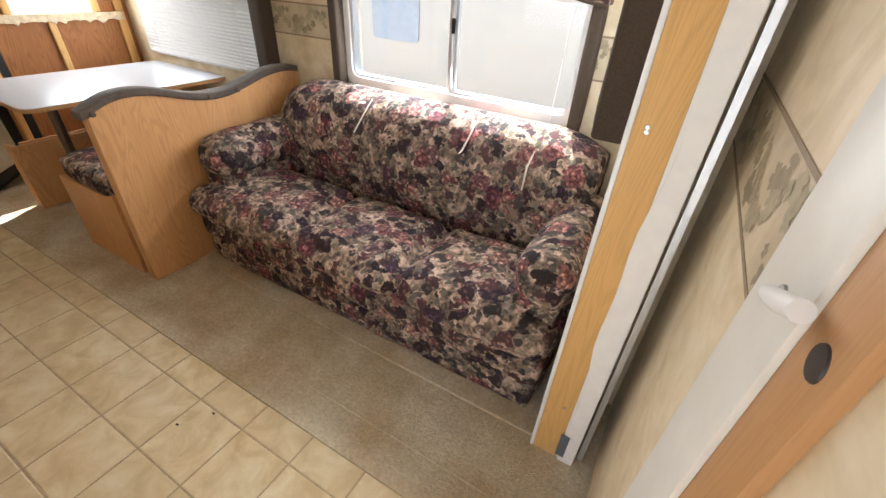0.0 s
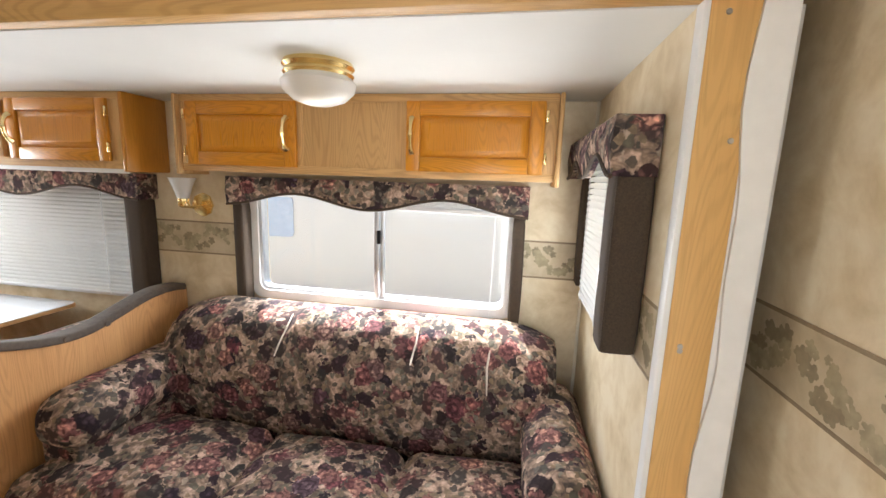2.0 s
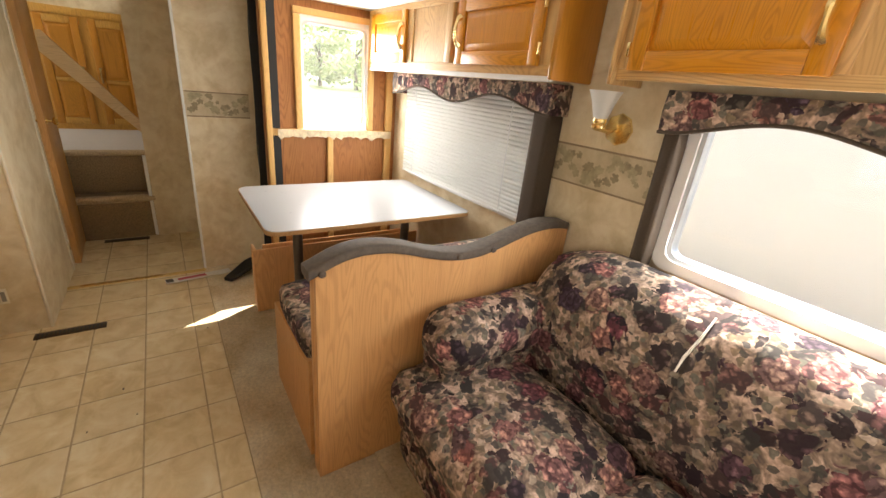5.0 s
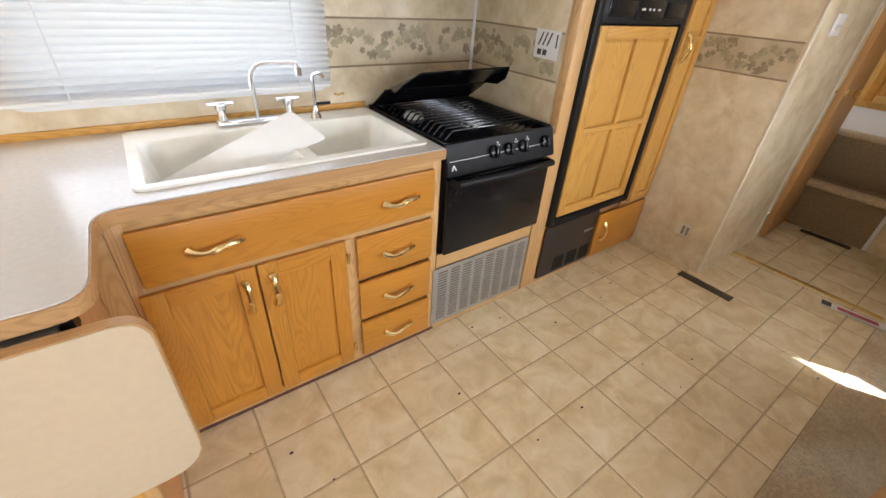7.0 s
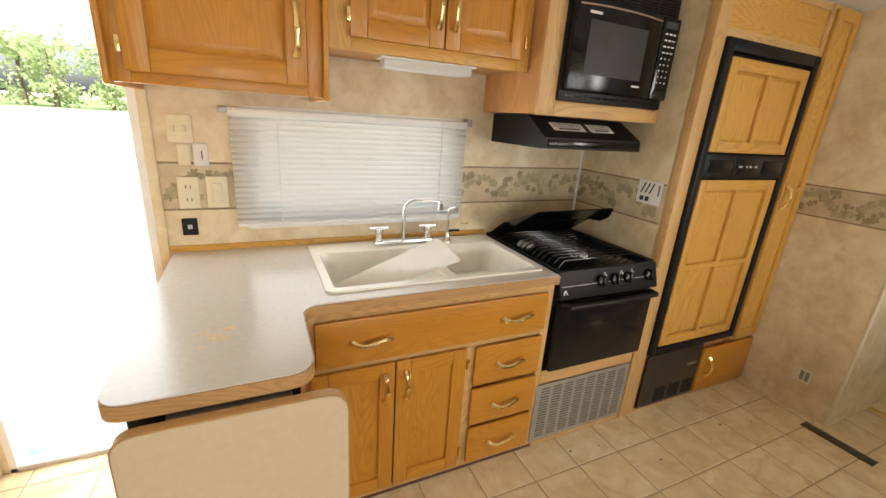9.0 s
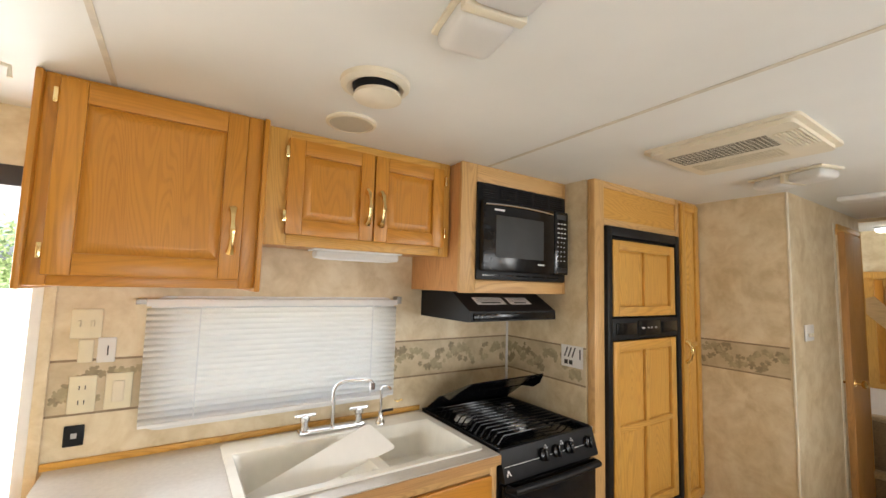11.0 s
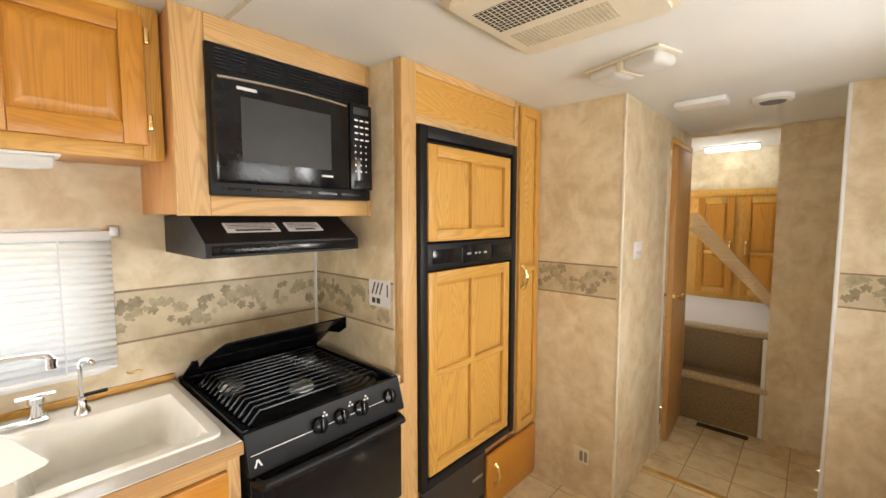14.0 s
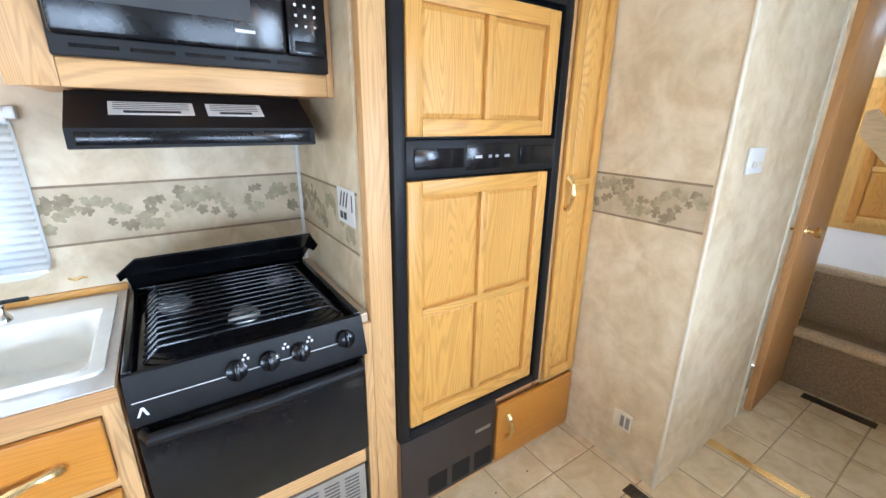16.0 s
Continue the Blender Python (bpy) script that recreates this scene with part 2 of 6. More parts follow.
rose = m.ramp(rc_[0], [(0.0, (0.30, 0.14, 0.135)), (0.25, (0.42, 0.27, 0.215)), (0.45, (0.17, 0.06, 0.085)), (0.65, (0.42, 0.31, 0.24)), (0.85, (0.075, 0.06, 0.10)), (1.0, (0.38, 0.21, 0.19))])
rose = m.mix(1.0, rose, m.ramp(petals.outputs["Distance"], [(0.0, (1.6, 1.55, 1.45)), (0.5, (0.38, 0.33, 0.38))]), "MULTIPLY")
swirl = m.math("SINE", m.math("MULTIPLY_ADD", m.noise(v, 60, 2), 9.0, m.math("MULTIPLY", blooms.outputs["Distance"], 34.0)))
rose = m.mix(1.0, rose, m.ramp(m.math("MULTIPLY_ADD", swirl, 0.5, 0.5), [(0.15, (0.55, 0.5, 0.52)), (0.6, (1.25, 1.25, 1.2))]), "MULTIPLY")
edge = m.math("MULTIPLY_ADD", pc[1], 0.2, blooms.outputs["Distance"])
c = m.mix(m.math("MULTIPLY", m.ramp(edge, [(0.45, WHITE), (0.48, BLACK)]), m.math("LESS_THAN", rc_[1], 0.85)), c, rose)
weave = m.noise(v, 420, 2)
c = m.mix(m.math("MULTIPLY", m.ramp(fine.outputs["Distance"], [(0.3, BLACK), (0.7, WHITE)]), 0.35), c, (0.03, 0.024, 0.024))
c = m.mix(1.0, c, (1.46, 1.31, 1.28), "MULTIPLY")
c = m.mix(0.03, c, (0.26, 0.22, 0.185))
m.color(c).bump(weave, 0.35, 0.001)
floral = m.m

m = Mat("blind_slat", 0.5)
m.color((0.90, 0.895, 0.87))
tr = m.n("BsdfTranslucent", Color=(0.90, 0.87, 0.80, 1))
mx = m.n("MixShader", Fac=0.24)
m.link(m.b.outputs[0], mx.inputs[1])
m.link(tr.outputs[0], mx.inputs[2])
m.link(mx.outputs[0], m.t.nodes["Material Output"].inputs["Surface"])
slat_mat = m.m

m = Mat("window_glass", 0.02)
tp = m.n("BsdfTransparent", Color=(0.94, 0.96, 0.97, 1))
gl = m.n("BsdfGlossy", Roughness=0.02)
mx = m.n("MixShader", Fac=0.03)
m.link(tp.outputs[0], mx.inputs[1])
m.link(gl.outputs[0], mx.inputs[2])
m.link(mx.outputs[0], m.t.nodes["Material Output"].inputs["Surface"])
glass = m.m

# Milky haze puts glare over the view into the pane, besides dust.
m = Mat("dust_glare_glass", 0.1)
tp = m.n("BsdfTransparent", Color=(0.94, 0.96, 0.97, 1))
gl = m.n("BsdfTranslucent", Color=(0.8, 0.8, 0.76, 1))
mx = m.n("MixShader", Fac=0.06)
m.link(tp.outputs[0], mx.inputs[1])
m.link(gl.outputs[0], mx.inputs[2])
m.link(mx.outputs[0], m.t.nodes["Material Output"].inputs["Surface"])
dust_glare = m.m

def tinted_glass(name, tint):
    g = Mat(name, 0.02)
    clear = g.n("BsdfTransparent", Color=(*tint, 1))
    gloss = g.n("BsdfGlossy", Roughness=0.02)
    both = g.n("MixShader", Fac=0.06)
    g.link(clear.outputs[0], both.inputs[1])
    g.link(gloss.outputs[0], both.inputs[2])
    g.link(both.outputs[0], g.t.nodes["Material Output"].inputs["Surface"])
    return g.m


tinted = tinted_glass("tinted_window_glass", (0.25, 0.27, 0.29))
light_tint = tinted_glass("lightly_tinted_window_glass", (0.70, 0.73, 0.75))

m = Mat("frosted_glass", 0.4)
m.color((0.86, 0.85, 0.82))
m.b.inputs["Transmission Weight"].default_value = 0.35
frosted = m.m


# ---- building helpers ----
def box(bm, x0, x1, y0, y1, z0, z1, bev=0.0, seg=2):
    r = bmesh.ops.create_cube(bm, size=1.0)
    bmesh.ops.transform(bm, verts=r["verts"], matrix=Matrix.Translation(((x0 + x1) / 2, (y0 + y1) / 2, (z0 + z1) / 2)) @ Matrix.Diagonal((abs(x1 - x0), abs(y1 - y0), abs(z1 - z0), 1)))
    if bev:
        edges = list({e for vv in r["verts"] for e in vv.link_edges})
        bmesh.ops.bevel(bm, geom=edges, offset=bev, segments=seg, affect="EDGES", profile=0.5)
    return bm


def cube(*dims, bev=0.0, seg=2):
    return box(bmesh.new(), *dims, bev=bev, seg=seg)


def thing(name, label, category, at=(0, 0, 0), group="", kind=""):
    ob = new(name)
    ob.location = at
    ob.empty_display_size = 0.05
    return tagged(ob, label, category, group, kind)


def mesh_of(name, bm, material, smooth=None):
    bmesh.ops.recalc_face_normals(bm, faces=bm.faces)
    me = bpy.data.meshes.new(name)
    bm.to_mesh(me)
    bm.free()
    me.materials.append(material)
    if smooth is not None:
        me.shade_smooth()
        me.set_sharp_from_angle(angle=radians(smooth))
    return me


def part(name, bm, material, parent, label="", smooth=40):
    """One mesh in world places, under a thing or a part."""
    ob = new(name, mesh_of(name, bm, material, smooth))
    ob.parent = parent
    if parent.type == "EMPTY" and parent.parent is None:
        ob.matrix_parent_inverse = Matrix.Translation(parent.location).inverted()
    return tagged(ob, label)


def solo(name, bm, material, label, category="", kind="", group="", smooth=40):
    return tagged(new(name, mesh_of(name, bm, material, smooth)), label, category, group, kind)


class Face:
    """An upright face: u runs along it, n stands out of it, v is up."""

    def __init__(self, origin, u, n):
        self.o, self.u, self.nv = Vector(origin), Vector(u), Vector(n)
        self.mat = Matrix(((self.u.x, self.nv.x, 0, self.o.x), (self.u.y, self.nv.y, 0, self.o.y), (self.u.z, self.nv.z, 1, self.o.z), (0, 0, 0, 1)))

    def box(self, bm, u0, u1, v0, v1, n0, n1, bev=0.0):
        b2 = cube(u0, u1, n0, n1, v0, v1, bev=bev)
        b2.transform(self.mat)
        return merge(bm, b2)


def merge(bm, other):
    me = bpy.data.meshes.new("tmp")
    other.to_mesh(me)
    other.free()
    bm.from_mesh(me)
    bpy.data.meshes.remove(me)
    return bm


def sweep(bm, pts, radii, seg=8, cap=True):
    """A tube along points."""
    pts = [Vector(p) for p in pts]
    if isinstance(radii, (int, float)):
        radii = [radii] * len(pts)
    rings, side = [], None
    for i, p in enumerate(pts):
        d = (pts[min(i + 1, len(pts) - 1)] - pts[max(i - 1, 0)]).normalized()
        if side is None:
            side = d.orthogonal().normalized()
        side = (side - d * side.dot(d)).normalized()
        up = d.cross(side)
        rings.append([bm.verts.new(p + radii[i] * (math.cos(a) * side + math.sin(a) * up)) for a in (2 * math.pi * k / seg for k in range(seg))])
    for a, b in zip(rings, rings[1:]):
        for k in range(seg):
            bm.faces.new((a[k], a[(k + 1) % seg], b[(k + 1) % seg], b[k]))
    if cap:
        bm.faces.new(rings[0][::-1])
        bm.faces.new(rings[-1])
    return bm


def lathe(bm, profile, centre, axis="z", seg=24):
    """Turns (radius, height) pairs round an axis."""
    rings = []
    for r, h in profile:
        ring = []
        for k in range(seg):
            a = 2 * math.pi * k / seg
            c, s = max(r, 1e-4) * math.cos(a), max(r, 1e-4) * math.sin(a)
            p = {"z": (c, s, h), "y": (c, h, s), "x": (h, c, s)}[axis]
            ring.append(bm.verts.new(Vector(centre) + Vector(p)))
        rings.append(ring)
    for a, b in zip(rings, rings[1:]):
        for k in range(seg):
            bm.faces.new((a[k], a[(k + 1) % seg], b[(k + 1) % seg], b[k]))
    bm.faces.new(rings[0][::-1])
    bm.faces.new(rings[-1])
    return bm


def prism(bm, pts, z0, z1, plane="z"):
    """A flat outline given a thickness: plane z takes (x, y), y takes (x, z), x takes (y, z)."""
    put = {"z": lambda a, b, h: (a, b, h), "y": lambda a, b, h: (a, h, b), "x": lambda a, b, h: (h, a, b)}[plane]
    lo = [bm.verts.new(put(a, b, z0)) for a, b in pts]
    hi = [bm.verts.new(put(a, b, z1)) for a, b in pts]
    n = len(pts)
    bm.faces.new(lo[::-1])
    bm.faces.new(hi)
    for i in range(n):
        bm.faces.new((lo[i], lo[(i + 1) % n], hi[(i + 1) % n], hi[i]))
    return bm


def rounded(pts, radii, steps=5):
    """An outline with its corners rounded."""
    out, n = [], len(pts)
    for i in range(n):
        p, r = Vector(pts[i]), radii[i] if not isinstance(radii, (int, float)) else radii
        if r <= 0:
            out.append(tuple(p))
            continue
        a, b = Vector(pts[i - 1]), Vector(pts[(i + 1) % n])
        d1, d2 = (a - p).normalized(), (b - p).normalized()
        for k in range(steps + 1):
            t = k / steps
            out.append(tuple((1 - t) ** 2 * (p + d1 * r) + 2 * t * (1 - t) * p + t * t * (p + d2 * r)))
    return out


def soft(bm, x0, x1, y0, y1, z0, z1, r, n=10, puff=0.0, lump=0.004, seed=0.0):
    """A padded block: rounded all over, swollen in the middle, slightly uneven."""
    b2 = bmesh.new()
    bmesh.ops.create_cube(b2, size=2.0)
    bmesh.ops.subdivide_edges(b2, edges=b2.edges[:], cuts=n, use_grid_fill=True)
    c, h = Vector(((x0 + x1) / 2, (y0 + y1) / 2, (z0 + z1) / 2)), Vector(((x1 - x0) / 2, (y1 - y0) / 2, (z1 - z0) / 2))
    r = min(r, *h)
    for vv in b2.verts:
        p = Vector([math.copysign(abs(q) ** 0.8, q) for q in vv.co])
        q = Vector([p[i] * h[i] for i in range(3)])
        inner = Vector([max(-h[i] + r, min(h[i] - r, q[i])) for i in range(3)])
        d = q - inner
        q = inner + (d.normalized() * r if d.length > 1e-6 else d)
        for i in range(3):
            j, k = (i + 1) % 3, (i + 2) % 3
            if abs(vv.co[i]) > 0.99:
                q[i] += math.copysign(puff * (1 - vv.co[j] ** 2) * (1 - vv.co[k] ** 2), vv.co[i])
        w = c + q
        vv.co = w + noise.noise_vector(w * 7 + Vector((seed, 0, 0))) * lump
    return merge(bm, b2)


def wall_sheet(axis, a0, a1, u0, u1, z0, z1, holes=()):
    """A wall with thickness along its axis, from a0 to a1, with openings cut through."""
    us = sorted({u0, u1, *(h[0] for h in holes), *(h[1] for h in holes)})
    zs = sorted({z0, z1, *(h[2] for h in holes), *(h[3] for h in holes)})
    bm, got = bmesh.new(), {}

    def vert(a, u, z):
        key = (round(a, 5), round(u, 5), round(z, 5))
        if key not in got:
            got[key] = bm.verts.new((a, u, z) if axis == "x" else (u, a, z))
        return got[key]

    def solid(i, k):
        if not (0 <= i < len(us) - 1 and 0 <= k < len(zs) - 1):
            return False
        cu, cz = (us[i] + us[i + 1]) / 2, (zs[k] + zs[k + 1]) / 2
        return not any(h[0] < cu < h[1] and h[2] < cz < h[3] for h in holes)

    for i in range(len(us) - 1):
        for k in range(len(zs) - 1):
            if not solid(i, k):
                continue
            a, b, c, d = us[i], us[i + 1], zs[k], zs[k + 1]
            for s in (a0, a1):
                bm.faces.new([vert(s, a, c), vert(s, b, c), vert(s, b, d), vert(s, a, d)])
            for di, dk, ends in ((-1, 0, ((a, c), (a, d))), (1, 0, ((b, c), (b, d))), (0, -1, ((a, c), (b, c))), (0, 1, ((a, d), (b, d)))):
                if not solid(i + di, k + dk):
                    (p, q), (r2, s2) = ends
                    bm.faces.new([vert(a0, p, q), vert(a0, r2, s2), vert(a1, r2, s2), vert(a1, p, q)])
    return bm


def structure(name, bm, material, label, smooth=None):
    return solo(name, bm, material, label, kind="structure", smooth=smooth)


# ---- large structure ----
CEIL, KW, SW, SC = 2.12, -1.28, 1.97, 1.87
floor = structure("floor", cube(-5.12, 0.25, -1.33, 0.60, -0.06, -0.0012), grout, "worn tan vinyl floor printed as square tiles")
structure("carpet", cube(-4.3, 0.25, 0.598, 1.03, -0.06, 0.003, bev=0.002), carpet, "worn beige carpet beside the vinyl floor")
structure("slide_floor", cube(-3.95, 0.0, 1.031, 2.02, -0.06, 0.012, bev=0.004), carpet, "beige carpet on the raised slide-out floor")
structure("carpet_seam", cube(-4.2, 0.15, 0.745, 0.757, 0.0, 0.006, bev=0.002), carpet, "folded seam in the beige carpet")
# Carpet painted paler here: the bright daylight on the landing is in the colour.
structure("landing", cube(-7.3, -5.318, -1.3, 1.3, 0.55, 0.69, bev=0.01), plain("lit_landing", (0.66, 0.62, 0.56), 0.9, 0, 0.12, 120), "carpeted bedroom landing above the steps")

structure("ceiling", cube(-5.15, 0.3, -1.36, 1.06, CEIL, CEIL + 0.05), ceiling_white, "off-white ceiling panels with thin seams")
# Added out of view: keeps stray sun off the bulkhead.
structure("sun_block_ceiling", cube(-0.06, 0.3, 1.061, 1.46, CEIL, CEIL + 0.05), ceiling_white, "added ceiling piece behind the post that blocks stray sun")
structure("slide_ceiling", cube(-3.97, 0.0, 1.031, 2.09, SC, SC + 0.04), ceiling_white, "white ceiling of the slide-out")
structure("bedroom_ceiling", cube(-7.4, -5.16, -1.36, 1.36, 2.2, 2.25), ceiling_white, "white bedroom ceiling")
for x in (-2.15, -0.765):
    structure("ceiling_seam", cube(x - 0.007, x + 0.007, -1.28, 1.0, CEIL - 0.003, CEIL + 0.002), plain("seam_strip", (0.60, 0.55, 0.45), 0.6), "thin seam strip between ceiling panels")

wall_k = structure("wall_kitchen", wall_sheet("y", KW - 0.05, KW, -3.8, 0.25, -0.02, CEIL + 0.04, [(-1.87, -0.92, 1.02, 1.45), (-0.585, 0.035, 0.02, 1.90)]), paper, "mottled tan wallpaper on the kitchen wall")
structure("wall_rear", wall_sheet("x", 0.06, 0.11, -1.28, -0.25, 0, CEIL + 0.02), paper, "mottled tan wallpaper beside the entry door")
structure("wall_rear_return", cube(0.06, 0.25, -0.25, -0.20, 0, CEIL + 0.02), paper, "short return of the rear wall")
structure("wall_bulkhead", wall_sheet("x", 0.16, 0.25, -0.20, 1.34, 0, CEIL + 0.02, [(-0.12, 0.41, -0.01, 1.95)]), paper, "mottled tan wallpaper on the rear bulkhead")
structure("wall_slide_back", wall_sheet("y", SW, SW + 0.088, -3.95, 0.0, -0.02, SC + 0.02, [(-1.67, -0.41, 0.93, 1.475), (-3.64, -2.42, 0.86, 1.42)]), paper, "tan wallpaper on the back wall of the slide-out")
structure("wall_slide_side", wall_sheet("x", -0.072, -0.046, 1.036, SW, 0, SC + 0.02, [(1.36, 1.82, 1.09, 1.58)]), paper, "tan wallpaper on the end wall of the slide-out")
structure("wall_slide_end", wall_sheet("x", -3.945, -3.90, 1.03, SW, 0, SC + 0.02, [(1.27, 1.73, 1.10, 1.76)]), plywood, "bare brown plywood wall with exposed studs")
structure("slide_roof_edge", cube(-4.3, 0.094, 1.06, 1.10, SC + 0.041, CEIL + 0.02), ceiling_white, "header above the slide-out opening")
structure("wall_fridge_side", cube(-2.74, -2.69, KW, -0.70, 0.0, CEIL + 0.01), paper, "wallpapered side of the refrigerator cabinet")
structure("wall_jut_face", cube(-3.80, -3.727, KW, -0.19, 0, CEIL + 0.01), paper, "wallpapered wall beside the refrigerator cabinet")
structure("wall_jut_side", wall_sheet("y", -0.24, -0.182, -5.12, -3.739, 0, CEIL + 0.01, [(-5.09, -4.505, 0.02, 2.0)]), paper, "wallpapered wall beside the bathroom door")
structure("wall_partition", cube(-4.31, -4.25, 0.605, 1.13, 0, CEIL + 0.01), paper, "wallpapered partition at the hall doorway")
structure("wall_hall_end", cube(-5.16, -5.10, 0.325, 1.30, 0, 2.24), paper, "dim wallpapered wall beside the steps")
structure("wall_hall_header", cube(-5.16, -5.10, -0.24, 0.325, 2.1, 2.24), paper, "header above the steps")
structure("wall_hall_side", cube(-5.10, -4.31, 0.78, 0.84, 0, CEIL + 0.01), paper, "hall side wall")
structure("wall_stair_side", cube(-5.56, -5.161, 0.326, 0.38, 0, 2.22), paper, "wallpapered wall beside the upper step")
structure("wall_stair_other", cube(-5.31, -5.122, -0.262, -0.205, 0, 0.69), cream, "cream side panel of the steps")
structure("wall_bedroom", wall_sheet("x", -7.1, -7.04, -1.3, 1.3, 0.5, 2.24), paper, "bedroom end wall")
structure("wall_bedroom_near", wall_sheet("x", -5.2, -5.162, -1.3, -0.24, 0.0, 2.24), paper, "bedroom near wall")
# The second opening, in the bathroom, is unseen and added for the fill lamp.
structure("wall_bedroom_left", wall_sheet("y", -1.36, -1.30, -7.1, -4.0, 0, 2.24, [(-6.4, -5.6, 1.2, 1.8), (-4.95, -4.45, 1.3, 1.7)]), paper, "bedroom side wall")
structure("wall_bedroom_right", cube(-7.1, -5.16, 1.30, 1.36, 0.5, 2.24), paper, "bedroom side wall")
structure("wall_bath_floor", cube(-5.12, -3.8, -1.33, -0.24, 0.0, 0.01), grout, "bathroom floor")

# white strip up the room corner behind the stove
structure("corner_trim", cube(-2.69, -2.678, KW, KW + 0.012, 0.9, CEIL, bev=0.003), white_vinyl, "white corner trim strip behind the stove")
structure("corner_trim_slide", cube(-0.085, -0.072, SW - 0.013, SW, 0.5, SC, bev=0.003), cream, "pale corner trim strip")
structure("corner_trim_jut", cube(-3.738, -3.722, -0.193, -0.178, 0, CEIL, bev=0.005), cream, "pale corner trim on the wallpapered wall")
structure("corner_trim_partition", cube(-4.262, -4.243, 0.596, 0.612, 0, CEIL, bev=0.005), white_vinyl, "white corner trim at the hall doorway")
structure("threshold", cube(-4.235, -4.195, -0.185, 0.605, -0.002, 0.006, bev=0.003), brass, "worn brass threshold strip across the hall doorway")


# ---- wallpaper border with printed leaves ----
def leaf_outline(s, turn):
    pts = []
    for k in range(20):
        a = 2 * math.pi * k / 20
        r = s * (0.62 + 0.30 * abs(math.cos(2.5 * a)) - (0.35 if k == 10 else 0))
        pts.append((r * math.cos(a + turn), r * math.sin(a + turn)))
    return pts


def border(face, length, z0=1.075, z1=1.265, seed=1):
    rng = random.Random(seed)
    strip = part_of_wall("wallpaper_border", face.box(bmesh.new(), 0, length, z0, z1, 0.0, 0.0012), border_paper, "tan wallpaper border strip with a printed leaf vine")
    lines = bmesh.new()
    face.box(lines, 0, length, z1 - 0.008, z1, 0.0012, 0.002)
    face.box(lines, 0, length, z0, z0 + 0.008, 0.0012, 0.002)
    part("border_line", lines, border_line, strip, smooth=None)
    for mat_, count, lift in ((leaf_print_dark, 52, 0.0016), (leaf_print, 74, 0.0022)):
        bm = bmesh.new()
        for i in range(int(count * length) + 1):
            u = rng.uniform(0.02, length - 0.02)
            zc = (z0 + z1) / 2 + 0.045 * math.sin(u * 21 + lift * 3000) + rng.uniform(-0.018, 0.018)
            s = rng.uniform(0.011, 0.026)
            vs = []
            for a, b in leaf_outline(s, rng.uniform(0, 6.28)):
                uu, zz = min(max(u + a, 0.001), length - 0.001), min(max(zc + b, z0 + 0.012), z1 - 0.012)
                vs.append(bm.verts.new(face.o + face.u * uu + face.nv * (lift + i * 0.000004) + Vector((0, 0, zz))))
            try:
                bm.faces.new(vs)
            except ValueError:
                pass
        me = bpy.data.meshes.new("leaf_print")
        bm.to_mesh(me)
        bm.free()
        me.materials.append(mat_)
        ob = new("leaf_print", me)
        ob.parent = strip
    return strip


def part_of_wall(name, bm, material, label):
    return solo(name, bm, material, label, kind="structure", smooth=None)


border(Face((-2.69, KW, 0), (1, 0, 0), (0, 1, 0)), 0.82, 1.07, 1.262, 2)
border(Face((-0.91, KW, 0), (1, 0, 0), (0, 1, 0)), 0.30, 1.07, 1.262, 3)
border(Face((-2.69, KW, 0), (0, 1, 0), (1, 0, 0)), 0.58, 1.07, 1.262, 4)
border(Face((-3.727, -0.65, 0), (0, 1, 0), (1, 0, 0)), 0.45, 1.105, 1.275, 5)
border(Face((-4.25, 0.615, 0), (0, 1, 0), (1, 0, 0)), 0.385, 1.105, 1.268, 6)
border(Face((-2.30, SW, 0), (1, 0, 0), (0, -1, 0)), 0.62, 1.10, 1.272, 7)
border(Face((-0.40, SW, 0), (1, 0, 0), (0, -1, 0)), 0.30, 1.10, 1.272, 8)
border(Face((-0.072, 1.036, 0), (0, 1, 0), (-1, 0, 0)), 0.33, 1.10, 1.272, 9)
border(Face((0.16, 0.56, 0), (0, 1, 0), (-1, 0, 0)), 0.77, 1.125, 1.29, 10)


# ---- handles, doors, drawers ----
def pull(face, u, v, length, upright, parent, stand=0.028):
    """A bowed brass pull with flared ends and a beaded middle."""
    bm, pts, rad = bmesh.new(), [], []
    for k in range(15):
        t = k / 14 * 2 - 1
        a = t * length / 2
        out = stand * (1 - t * t) ** 0.6 + 0.004
        pts.append(face.mat @ Vector((u + (0 if upright else a), out, v + (a if upright else 0.006 * math.sin(t * 3)))))
        rad.append(0.0074 + 0.0085 * abs(t) ** 4 + 0.0035 * math.exp(-(t / 0.18) ** 2))
    sweep(bm, pts, rad, 8)
    for s in (-1, 1):
        a = s * length / 2
        c = face.mat @ Vector((u + (0 if upright else a), 0.005, v + (a if upright else 0)))
        r = bmesh.ops.create_uvsphere(bm, u_segments=10, v_segments=6, radius=0.0135)
        bmesh.ops.transform(bm, verts=r["verts"], matrix=Matrix.Translation(c))
    return part("handle", bm, brass, parent, "bowed brass pull")


